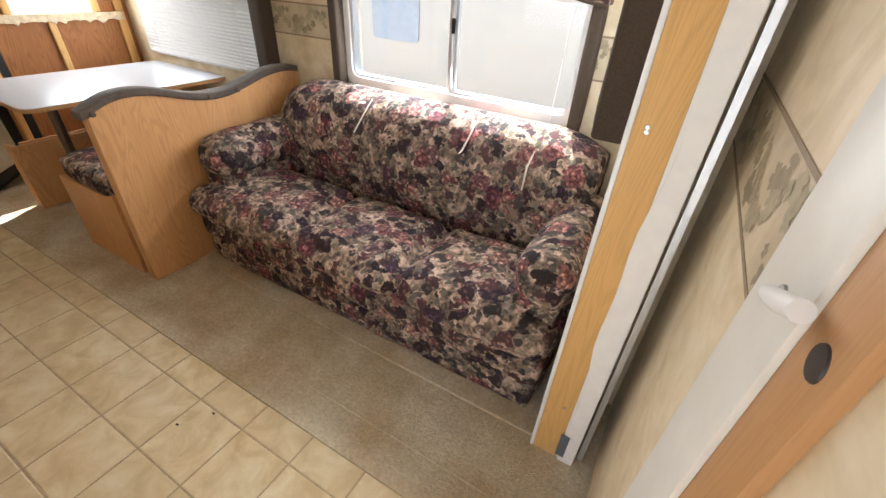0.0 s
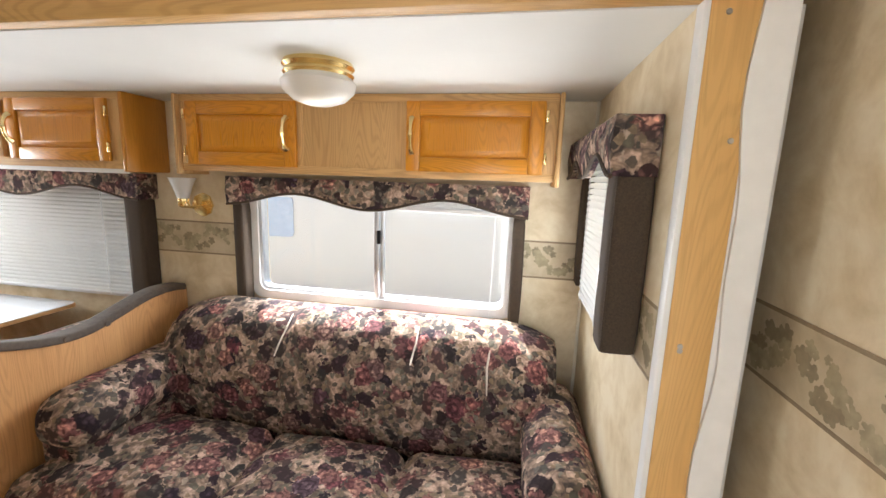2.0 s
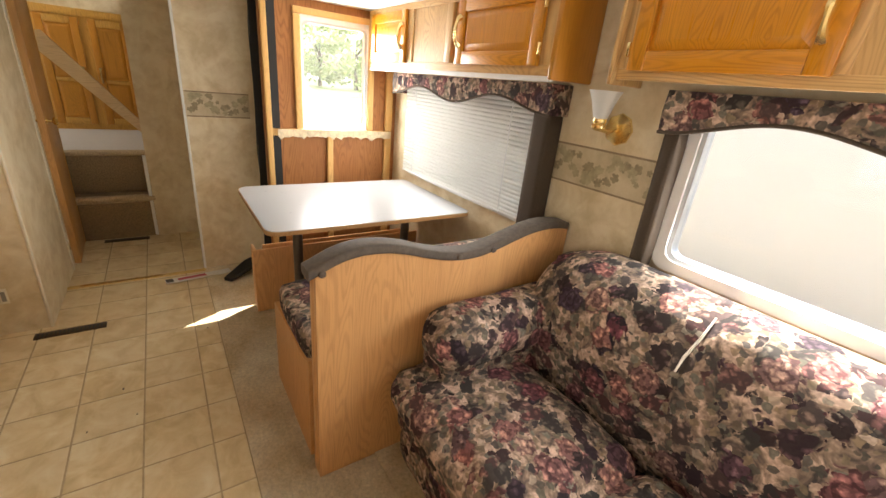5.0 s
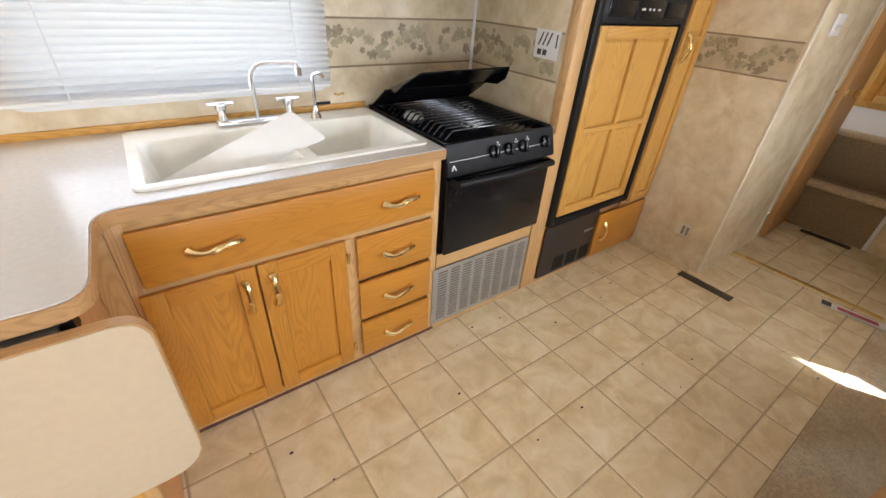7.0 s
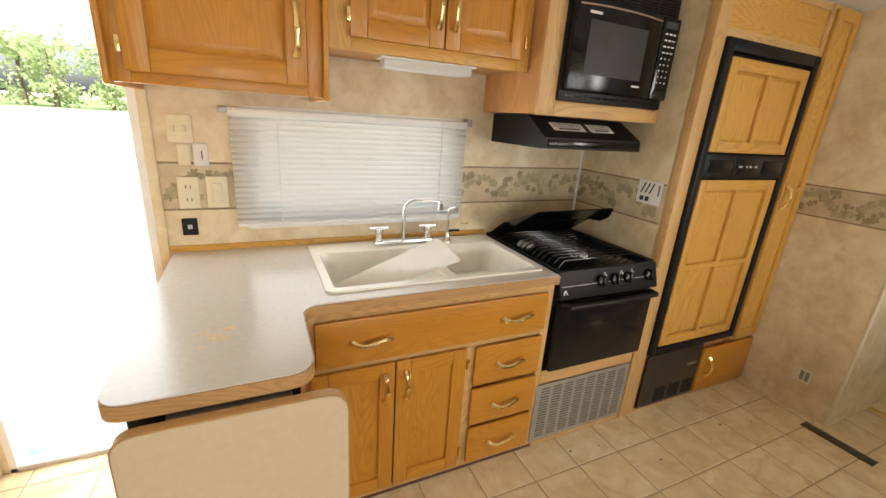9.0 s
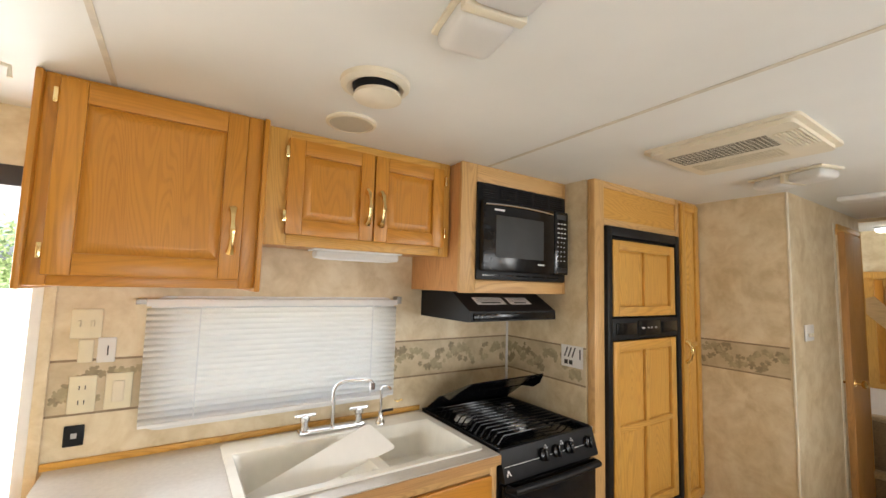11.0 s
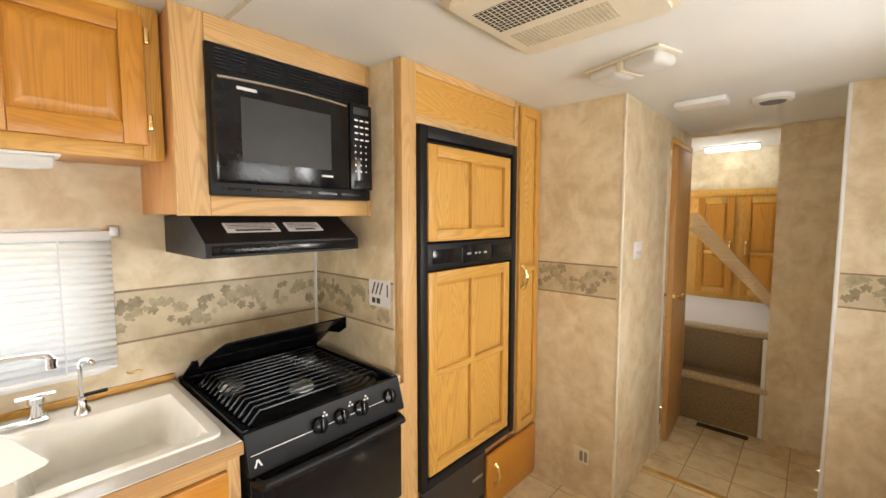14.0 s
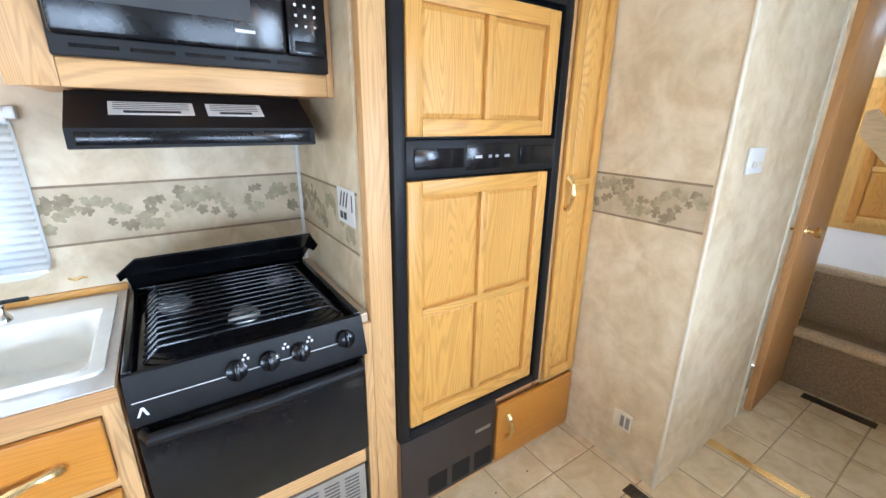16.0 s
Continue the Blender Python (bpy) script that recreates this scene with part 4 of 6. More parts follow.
MY = -0.83
MF = Face((0, MY, 0), (-1, 0, 0), (0, 1, 0))
mwc = thing("microwave_cabinet", "pale oak wall cabinet holding the microwave", "cabinet", (-2.34, -1.05, 1.53))
part("body", cube(-2.686, -2.005, KW + 0.003, MY - 0.02, 1.53, CEIL - 0.002), laminate_oak, mwc)
bars("face_stile", MF, [(kx(a), kx(b), 1.525, CEIL - 0.001, -0.02, 0.0) for a, b in ((-1.998, -2.085), (-2.668, -2.688))], frame_v, mwc, 0.003)
bars("face_rail", MF, [(2.085, 2.668, 1.525, 1.585, -0.02, 0.0), (2.085, 2.668, 2.04, CEIL - 0.001, -0.02, 0.0)], frame_h, mwc, 0.004)

mw = thing("microwave", "black built-in microwave oven with vented trim", "microwave", (-2.37, -0.85, 1.585))
part("trim_frame", MF.box(bmesh.new(), 2.082, 2.672, 1.587, 2.035, -0.01, 0.012, 0.004), black_satin, mw)
bm = bmesh.new()
for g in range(5):
    for k in range(6):
        u = 2.105 + g * 0.112
        MF.box(bm, u, u + 0.095, 1.965 + k * 0.0105, 1.970 + k * 0.0105, 0.012, 0.0155, 0.001)
part("vent_slat", bm, black_gloss, mw, smooth=None)
bm = bmesh.new()
for g in range(5):
    u = 2.115 + g * 0.105
    MF.box(bm, u, u + 0.085, 1.604, 1.612, 0.012, 0.0145)
part("lower_slot", bm, black_gloss, mw, smooth=None)
d = part("oven_door", MF.box(bmesh.new(), 2.09, 2.555, 1.625, 1.952, 0.012, 0.045, 0.01), black_gloss, mw)
dark_glass = plain("dark_glass", (0.055, 0.057, 0.058), 0.5, 0, 0.08, 18, 0.25)
part("window", MF.box(bmesh.new(), 2.165, 2.475, 1.69, 1.885, 0.045, 0.0465, 0.001), dark_glass, d, "grey door glass")
bm = sweep(bmesh.new(), [MF.mat @ Vector((2.10 + 0.011 * k, 0.048, 1.937 - 0.00002 * (k - 20) ** 2)) for k in range(41)], 0.004, 6)
part("bright_line", bm, chrome, d)
part("lettering_bar", MF.box(bmesh.new(), 2.435, 2.48, 1.664, 1.671, 0.0452, 0.0458), label_white, d, smooth=None)
part("name_plate", MF.box(bmesh.new(), 2.155, 2.215, 1.905, 1.914, 0.0452, 0.0458), label_white, d, "plain maker's bar", smooth=None)
c = part("control_panel", MF.box(bmesh.new(), 2.56, 2.662, 1.625, 1.952, 0.012, 0.042, 0.006), black_gloss, mw)
part("display", MF.box(bmesh.new(), 2.575, 2.645, 1.91, 1.935, 0.042, 0.0428), dark_glass, c, smooth=None)
bm = bmesh.new()
for r in range(9):
    for k in range(3):
        u, z = 2.58 + k * 0.024, 1.885 - r * 0.024
        MF.box(bm, u, u + (0.016 if r < 4 else 0.006), z, z + 0.006, 0.042, 0.0426)
part("button", bm, label_white, c, "small pale button marks", smooth=None)
part("open_button", MF.box(bmesh.new(), 2.575, 2.65, 1.635, 1.66, 0.042, 0.046, 0.003), black_satin, c)

# ---- upper kitchen cabinets ----
U1 = Face((0, -0.885, 0), (-1, 0, 0), (0, 1, 0))
u1 = thing("wall_cabinet", "honey oak wall cabinet with one raised-panel door, beside the entry door", "cabinet", (-0.89, -1.1, 1.52), "upper kitchen cabinets")
part("body", cube(-1.176, -0.616, KW + 0.003, -0.905, 1.54, CEIL - 0.002), honey_v, u1)
bars("face_stile", U1, [(0.615, 0.66, 1.525, CEIL - 0.001, -0.02, 0.0), (1.13, 1.178, 1.525, CEIL - 0.001, -0.02, 0.0)], honey_v, u1, 0.003)
for a in (-1.196, -0.615):
    part("side_panel", cube(a, a + 0.018, KW + 0.003, -0.865, 1.515, CEIL - 0.001, bev=0.006), honey_v, u1)
bars("face_rail", U1, [(0.66, 1.13, 1.525, 1.57, -0.02, 0.0), (0.66, 1.13, 2.09, CEIL - 0.001, -0.02, 0.0)], honey_h, u1, 0.003)
d = panel_door(U1, 0.65, 1.128, 1.555, 2.105, u1, honey_v, honey_h, 0.062)
pull(Face((0, -0.865, 0), (-1, 0, 0), (0, 1, 0)), 1.098, 1.715, 0.14, True, d)
hinges(U1, 0.645, (1.62, 2.05), u1)

U2 = Face((0, -0.925, 0), (-1, 0, 0), (0, 1, 0))
u2 = thing("wall_cabinet", "oak wall cabinet with two raised-panel doors above the window", "cabinet", (-1.6, -1.1, 1.685), "upper kitchen cabinets")
part("body", cube(-1.997, -1.2, KW + 0.003, -0.945, 1.70, CEIL - 0.002), laminate_oak, u2)
bars("face_stile", U2, [(kx(a), kx(b), 1.685, CEIL - 0.001, -0.02, 0.0) for a, b in ((-1.2, -1.28), (-1.945, -1.997))], oak_v, u2, 0.003)
bars("face_rail", U2, [(1.28, 1.945, 1.685, 1.735, -0.02, 0.0), (1.28, 1.945, 2.075, CEIL - 0.001, -0.02, 0.0)], oak_h, u2, 0.003)
U2b = Face((0, -0.905, 0), (-1, 0, 0), (0, 1, 0))
for a, b, hu in ((1.272, 1.612, 1.585), (1.618, 1.955, 1.645)):
    d = panel_door(U2, a, b, 1.725, 2.085, u2, honey_v, honey_h, 0.058)
    pull(U2b, hu, 1.86, 0.13, True, d)
hinges(U2, 1.266, (1.79, 2.03), u2)
hinges(U2, 1.961, (1.79, 2.03), u2)
ul = thing("under_cabinet_light", "white plastic under-cabinet light, switched off", "light", (-1.58, -1.0, 1.65))
part("diffuser", soft(bmesh.new(), -1.76, -1.40, -1.02, -0.945, 1.645, 1.684, 0.018, 6, 0, 0), frosted, ul)
part("base", cube(-1.77, -1.39, -1.03, -0.94, 1.678, 1.685, bev=0.002), white_vinyl, ul)

# ---- refrigerator cabinet ----
RY = -0.655
RF = Face((0, RY, 0), (-1, 0, 0), (0, 1, 0))
RF2 = Face((0, RY + 0.02, 0), (-1, 0, 0), (0, 1, 0))
rc = thing("refrigerator_cabinet", "tall pale oak cabinet round the refrigerator, with narrow pantry doors", "cabinet", (-3.2, -0.95, 0))
bm = cube(-3.726, -2.742, KW + 0.002, RY - 0.02, 1.89, CEIL - 0.002)
box(bm, -3.726, -3.49, KW + 0.002, RY - 0.02, 0.03, 1.89)
box(bm, -3.49, -2.742, KW + 0.002, RY - 0.03, 0.0, 0.36)
part("body", bm, laminate_oak, rc)
bars("face_stile", RF, [(a, b, z0, z1, -0.04, 0.004) for a, b, z0, z1 in ((2.695, 2.772, 0.0, CEIL - 0.001), (3.477, 3.512, 0.335, CEIL - 0.001), (3.712, 3.726, 0.0, CEIL - 0.001))], frame_v, rc, 0.004)
bars("face_rail", RF, [(a, b, z0, z1, -0.02, 0.002) for a, b, z0, z1 in ((2.772, 3.477, 1.89, 1.925), (2.772, 3.477, 2.085, CEIL - 0.001), (3.512, 3.72, 0.32, 0.335), (2.772, 3.72, 0.0, 0.025), (3.512, 3.72, 2.10, CEIL - 0.001))], frame_h, rc)
part("upper_panel", RF.box(bmesh.new(), 2.772, 3.477, 1.925, 2.085, -0.018, -0.008), oak_h, rc)
d = panel_door(RF, 3.512, 3.718, 0.345, 2.10, rc, oak_v, oak_h, 0.045, 1, 2, split=[0.51, 1.0], label="tall narrow pantry door")
pull(RF2, 3.535, 1.20, 0.12, True, d)
d = part("door", RF.box(bmesh.new(), 3.245, 3.718, 0.03, 0.318, 0.002, 0.02, 0.006), honey_h, rc, "low flat door, slightly ajar")
pull(RF2, 3.30, 0.20, 0.11, True, d)
v_ = part("vent_panel", RF.box(bmesh.new(), 2.785, 3.235, 0.025, 0.355, 0.002, 0.012, 0.004), dark_panel, rc, "dark brown furnace access panel")
bm = bmesh.new()
for k in range(3):
    RF.box(bm, 2.90 + k * 0.115, 2.99 + k * 0.115, 0.045, 0.135, 0.012, 0.0128)
part("louvre", bm, black_satin, v_, smooth=None)
part("latch", RF.box(bmesh.new(), 3.13, 3.21, 0.235, 0.25, 0.012, 0.0135), steel, v_)

fr = thing("refrigerator", "built-in refrigerator with oak door panels in a black frame", "refrigerator", (-3.12, -0.9, 0.37))
bm = bmesh.new()
for a, b, z0, z1 in ((2.775, 2.815, 0.368, 1.885), (3.435, 3.475, 0.368, 1.885), (2.815, 3.435, 1.835, 1.885), (2.815, 3.435, 0.368, 0.405)):
    RF.box(bm, a, b, z0, z1, -0.1, 0.022, 0.004)
part("frame", bm, black_satin, fr, "black outer frame")
part("body", cube(-3.43, -2.82, KW + 0.01, RY - 0.02, 0.40, 1.84), black_satin, fr)
c = part("control_strip", RF.box(bmesh.new(), 2.815, 3.435, 1.302, 1.412, -0.03, 0.022, 0.004), black_satin, fr, "black control strip with small switches")
bm = bmesh.new()
RF.box(bm, 2.84, 3.02, 1.327, 1.387, 0.022, 0.027, 0.003)
RF.box(bm, 3.03, 3.25, 1.317, 1.397, 0.022, 0.025, 0.002)
RF.box(bm, 3.26, 3.425, 1.327, 1.387, 0.022, 0.027, 0.003)
part("grip", bm, black_gloss, c)
for u, w in ((3.065, 0.028), (3.12, 0.014), (3.15, 0.014), (3.19, 0.022)):
    part("switch", RF.box(bmesh.new(), u, u + w, 1.353, 1.362, 0.025, 0.0265, 0.0004), plain("grey_switch", (0.42, 0.41, 0.40), 0.5), c, smooth=None)
for z0, z1, rows, nm in ((1.421, 1.815, 1, "freezer_door"), (0.42, 1.294, 2, "fridge_door")):
    d = panel_door(RF, 2.818, 3.41, z0, z1, fr, oak_v, oak_h, 0.05, 2, rows, 0.026, nm, "oak panelled door", rise=0.006)


# ---- slide-out: trim, post ----
beam = thing("slide_trim", "oak trim board over the slide-out with a carved corner block", "trim", (-2.1, 1.0, 1.87))
part("board", cube(-4.24, -0.062, 0.985, 1.03, 1.872, 2.038, bev=0.004), wood("oak_beam", (0.67, 0.43, 0.165), (0.51, 0.28, 0.075), "x", 0.4), beam)
bm = cube(-0.062, 0.100, 0.98, 1.03, 1.875, 2.042, bev=0.004)
blk = part("corner_block", bm, honey_v, beam)
bm = lathe(bmesh.new(), [(0.056, 0.0), (0.055, -0.006), (0.048, -0.008), (0.042, -0.003), (0.034, -0.003), (0.030, -0.010), (0.018, -0.013), (0.014, -0.006), (0.006, -0.006)], (0.022, 0.980, 1.958), "y", 30)
part("rosette", bm, oak_v, blk, "turned rosette")
post = thing("slide_post", "bare plywood post with a ragged white board beside the slide-out", "post", (0.03, 1.02, 0))
part("plywood_strip", cube(-0.0595, 0.028, 1.002, 1.03, 0.0, 1.872, bev=0.001), pine, post)
wavy = [(0.028 + 0.009 * math.sin(z * 6.3) + 0.005 * math.sin(z * 17 + 1), z) for z in np.linspace(0.0, 1.868, 30)]
part("white_board", prism(bmesh.new(), [*wavy, (0.085, 1.868), (0.085, 0.0)], 0.994, 1.0015, "y"), white_paint, post, "white board with a ragged edge", smooth=None)
part("backing", cube(0.0285, 0.085, 1.002, 1.03, 0.0, 1.868), white_paint, post)
part("edge_strip", cube(-0.073, -0.060, 1.0, 1.034, 0.0, 1.872, bev=0.002), white_vinyl, post)
for z in (1.19, 1.62, 1.2, 0.27, 1.85):
    part("screw", lathe(bmesh.new(), [(0.006, 0.0), (0.005, -0.002), (0.001, -0.002)], (-0.012 + 0.02 * math.sin(z * 9), 1.002, z), "y", 10), steel, post)
part("tape", cube(0.02, 0.05, 0.992, 0.9935, 0.03, 0.15), plain("grey_tape", (0.12, 0.14, 0.17), 0.5), post, "grey tape patch")
structure("seal_strip", cube(0.096, 0.113, 1.035, 1.06, 0, 1.87), alu, "aluminium strip beside the post")
structure("gap_floor", cube(0.001, 0.25, 1.031, 1.34, -0.06, 0.002), carpet, "carpet strip behind the post")
# Added filler above the slide-out roof, shuts out leaking sun.
structure("sun_block_wall", cube(-0.06, 0.0, 1.101, 1.34, SC + 0.04, CEIL), paper, "added short wall above the slide-out corner that blocks stray sun")
structure("rear_side_wall", cube(-0.04, 0.25, 1.34, 1.40, 0, CEIL), paper, "outer wall beyond the post")

# bulkhead door beside the post
dj = thing("bulkhead_door", "cream-framed rear door with a brown edge and a white stop rod", "door", (0.22, 0.4, 0))
part("jamb", cube(0.150, 0.262, 0.412, 0.556, 0.0, 2.0, bev=0.003), plain("cream_jamb", (0.74, 0.72, 0.65), 0.45, 0, 0.04), dj)
part("edge_board", cube(0.157, 0.20, 0.333, 0.4115, 0.0, 1.95, bev=0.002), wood("brown_door_edge", (0.52, 0.29, 0.12), (0.44, 0.22, 0.08), "z", 0.5, True, 0.2), dj, "brown door edge")
part("leaf", cube(0.170, 0.195, -0.12, 0.333, 0.01, 1.95), paper, dj, "wallpapered door leaf")
part("stop_rod", sweep(bmesh.new(), [(0.151, 0.468, 1.209), (0.138, 0.462, 1.212), (0.136, 0.43, 1.226), (0.140, 0.392, 1.244)], [0.006, 0.008, 0.010, 0.010], 10), white_vinyl, dj, "white stop rod")
part("stop_plate", lathe(bmesh.new(), [(0.012, 0.0), (0.011, -0.003), (0.002, -0.004)], (0.150, 0.47, 1.208), "x", 14), steel, dj)
part("plug", lathe(bmesh.new(), [(0.016, 0.0), (0.015, -0.002), (0.002, -0.002)], (0.157, 0.367, 1.222), "x", 18), dark_panel, dj, "dark round plug")

# ---- sofa ----
sofa = thing("sofa", "floral tapestry sleeper sofa with three seat cushions, sagging and worn", "sofa", (-1.1, 1.5, 0.012))
part("base", soft(bmesh.new(), -2.06, -0.13, 1.14, 1.90, 0.03, 0.32, 0.03, 8), floral, sofa)
part("front_band", soft(bmesh.new(), -2.075, -0.12, 1.10, 1.20, 0.16, 0.308, 0.028, 18, 0.006, 0.007), floral, sofa)
part("skirt", soft(bmesh.new(), -2.06, -0.135, 1.112, 1.20, 0.013, 0.158, 0.022, 18, 0.003, 0.010, 3), floral, sofa)
for i, (a, b, z) in enumerate(((-2.085, -1.362, 0.462), (-1.345, -0.766, 0.452), (-0.750, -0.112, 0.462))):
    part("seat_cushion", soft(bmesh.new(), a, b, 1.065, 1.59, 0.305, z - 0.012, 0.062, 18, 0.03, 0.012, i * 5.0), floral, sofa)


def back_rest(x0, x1):
    """One upholstered back: a leaning front, a crease, a sloping padded top that drops at both ends."""
    profile = [(1.63, 0.36), (1.612, 0.44), (1.60, 0.54), (1.608, 0.64), (1.632, 0.74), (1.668, 0.81), (1.702, 0.856), (1.742, 0.886), (1.795, 0.905), (1.85, 0.917), (1.90, 0.912), (1.94, 0.885), (1.955, 0.82), (1.955, 0.36)]
    bm, rows, n = bmesh.new(), [], 90
    for i in range(n + 1):
        u = i / n
        x = x0 + (x1 - x0) * u
        end = max(0.0, abs(2 * u - 1) - 0.72) / 0.28
        fall = 0.075 * end ** 2
        pinch = sum(d_ * math.exp(-((x - xs_) / 0.018) ** 2) for xs_, d_ in ((-1.37, 0.022), (-0.771, 0.022), (-0.46, 0.010)))
        swell = 0.012 * abs(math.sin(math.pi * (x + 1.37) / 0.6))
        row = []
        for k, (y, z) in enumerate(profile):
            w = math.sin(math.pi * min(1.0, k / 11)) if k < 12 else 0.0
            tuck = 0.05 * end ** 6
            p = Vector((x, y + (pinch - swell) * w * (0.6 if k > 6 else 1.0) + tuck * (k < 8), z - fall * max(0.0, (z - 0.5) / 0.42) - pinch * 0.5 * w))
            row.append(bm.verts.new(p + noise.noise_vector(p * 6.0) * 0.008 * w))
        rows.append(row)
    m_ = len(profile)
    for p, q in zip(rows, rows[1:]):
        for k in range(m_ - 1):
            bm.faces.new((p[k], p[k + 1], q[k + 1], q[k]))
    bm.faces.new(rows[0])
    bm.faces.new(rows[-1][::-1])
    return bm


part("back_rest", back_rest(-2.0, -0.185), floral, sofa, smooth=70)
part("back_frame", cube(-1.98, -0.20, 1.87, 1.95, 0.05, 0.78, bev=0.02), floral, sofa)


def arm(x0, x1, y0, y1, top, seed):
    bm = soft(bmesh.new(), x0 + 0.025, x1 - 0.025, y0 + 0.02, y1, 0.05, top - 0.05, 0.03, 8, 0.0, 0.006, seed)
    soft(bm, x0, x1, y0, y1, top - 0.21, top, 0.088, 12, 0.012, 0.010, seed + 2)
    return bm


part("arm_rest", arm(-2.09, -1.86, 1.17, 1.88, 0.70, 21), floral, sofa)
part("arm_rest", arm(-0.305, -0.092, 1.14, 1.85, 0.685, 31), floral, sofa)
pale_tie = plain("pale_tie", (0.62, 0.55, 0.46), 0.9)
for x, low in ((-1.37, 0.76), (-0.771, 0.79), (-0.46, 0.70)):
    pts = [(x, 1.765, 0.893), (x + 0.004, 1.70, 0.848), (x - 0.003, 1.645, 0.79), (x + 0.004, 1.60, low)]
    part("tie", sweep(bmesh.new(), pts, [0.003, 0.004, 0.0045, 0.003], 6), pale_tie, sofa, "pale cloth tie")

# ---- dinette: bench, divider, table ----
bench = thing("dinette_bench", "oak laminate dinette bench with a wavy padded top edge", "bench", (-2.4, 1.4, 0))
curve = [(0.785, 0.875), (0.85, 0.91), (0.923, 0.937), (1.015, 0.943), (1.12, 0.925), (1.22, 0.89), (1.334, 0.862), (1.43, 0.858), (1.512, 0.868), (1.64, 0.905), (1.773, 0.937), (1.9, 0.935), (1.962, 0.92)]
bm = prism(bmesh.new(), [(0.803, 0.004), *[(max(y, 0.803), z - 0.012) for y, z in curve], (1.962, 0.004)], -2.135, -2.108, "x")
part("back_panel", bm, laminate_oak, bench, smooth=None)
part("end_post", cube(-2.172, -2.136, 0.802, 0.83, 0.004, 0.868, bev=0.003), laminate_oak, bench)
part("side_panel", prism(bmesh.new(), rounded([(-2.772, 0.004), (-2.223, 0.004), (-2.223, 0.47), (-2.30, 0.445), (-2.772, 0.44)], [0, 0, 0, 0.02, 0.02]), 0.803, 0.825, "y"), laminate_oak, bench, smooth=None)
part("seat_board", cube(-2.76, -2.15, 0.826, 1.96, 0.40, 0.42), laminate_oak, bench)
part("front_panel", cube(-2.772, -2.752, 0.826, 1.96, 0.004, 0.42), laminate_oak, bench)
part("seat_cushion", soft(bmesh.new(), -2.74, -2.23, 0.815, 1.955, 0.422, 0.56, 0.04, 10, 0.012, 0.006), floral, bench)
part("back_rest", soft(bmesh.new(), -2.25, -2.14, 0.84, 1.955, 0.5, 0.86, 0.04, 8, 0.01, 0.006, 4), floral, bench)
bm = bmesh.new()
ring_prev = None
dense = []
for (y0, z0), (y1, z1) in zip(curve, curve[1:]):
    for k in range(4):
        dense.append((y0 + (y1 - y0) * k / 4, z0 + (z1 - z0) * k / 4))
dense.append(curve[-1])
dense = [((dense[max(i - 1, 0)][0] + d_[0] + dense[min(i + 1, len(dense) - 1)][0]) / 3, (dense[max(i - 2, 0)][1] + dense[max(i - 1, 0)][1] + d_[1] + dense[min(i + 1, len(dense) - 1)][1] + dense[min(i + 2, len(dense) - 1)][1]) / 5) for i, d_ in enumerate(dense)]
prof = rounded([(-2.178, -0.020), (-2.094, -0.020), (-2.094, 0.014), (-2.178, 0.014)], 0.011, 3)
for y, z in dense:
    ring = [bm.verts.new((a, y - 0.012, z + b)) for a, b in prof]
    if ring_prev:
        for k in range(len(ring)):
            bm.faces.new((ring_prev[k], ring_prev[(k + 1) % len(ring)], ring[(k + 1) % len(ring)], ring[k]))
    else:
        bm.faces.new(ring)
    ring_prev = ring
bm.faces.new(ring_prev[::-1])
cap = part("cap", bm, foam_grey, bench, "grey-brown padded vinyl cap", smooth=60)
for y, z in ((0.82, 0.885), (1.345, 0.862), (1.51, 0.868)):
    part("button", lathe(bmesh.new(), [(0.013, 0.0), (0.011, 0.006), (0.003, 0.008)], (-2.094, y, z - 0.003), "x", 12), foam_grey, cap)

table = thing("dinette_table", "pale grey laminate dinette table on two dark metal poles", "table", (-3.2, 1.36, 0.012))
outline = rounded([(-2.775, 0.79), (-2.775, 1.93), (-3.62, 1.93), (-3.62, 0.79)], [0.07, 0.06, 0.06, 0.09])
part("edge", prism(bmesh.new(), outline, 0.757, 0.776), edge_oak, table, "thin brown edge")
inner = rounded([(-2.779, 0.794), (-2.779, 1.926), (-3.616, 1.926), (-3.616, 0.794)], [0.067, 0.057, 0.057, 0.087])
part("top", prism(bmesh.new(), inner, 0.776, 0.779), table_white, table)
for y in (1.03, 1.72):
    part("leg", sweep(bmesh.new(), [(-3.2, y, 0.012), (-3.2, y, 0.757)], 0.027, 16), plain("dark_pole", (0.16, 0.14, 0.12), 0.35, 0.7), table)
    part("flange", lathe(bmesh.new(), [(0.08, 0.012), (0.075, 0.02), (0.03, 0.03)], (-3.2, y, 0), seg=20), steel, table)
bm = cube(-3.445, -3.428, 0.825, 1.955, 0.012, 0.432, bev=0.001)
fb = thing("bench_frame", "bare oak panels of a dismantled dinette bench", "bench frame", (-3.5, 1.4, 0.012))
part("front_panel", bm, laminate_oak, fb)
part("rear_panel", cube(-3.56, -3.545, 0.90, 1.955, 0.012, 0.415, bev=0.001), laminate_oak, fb)
part("end_panel", cube(-3.545, -3.445, 0.83, 0.845, 0.012, 0.43, bev=0.001), laminate_oak, fb)

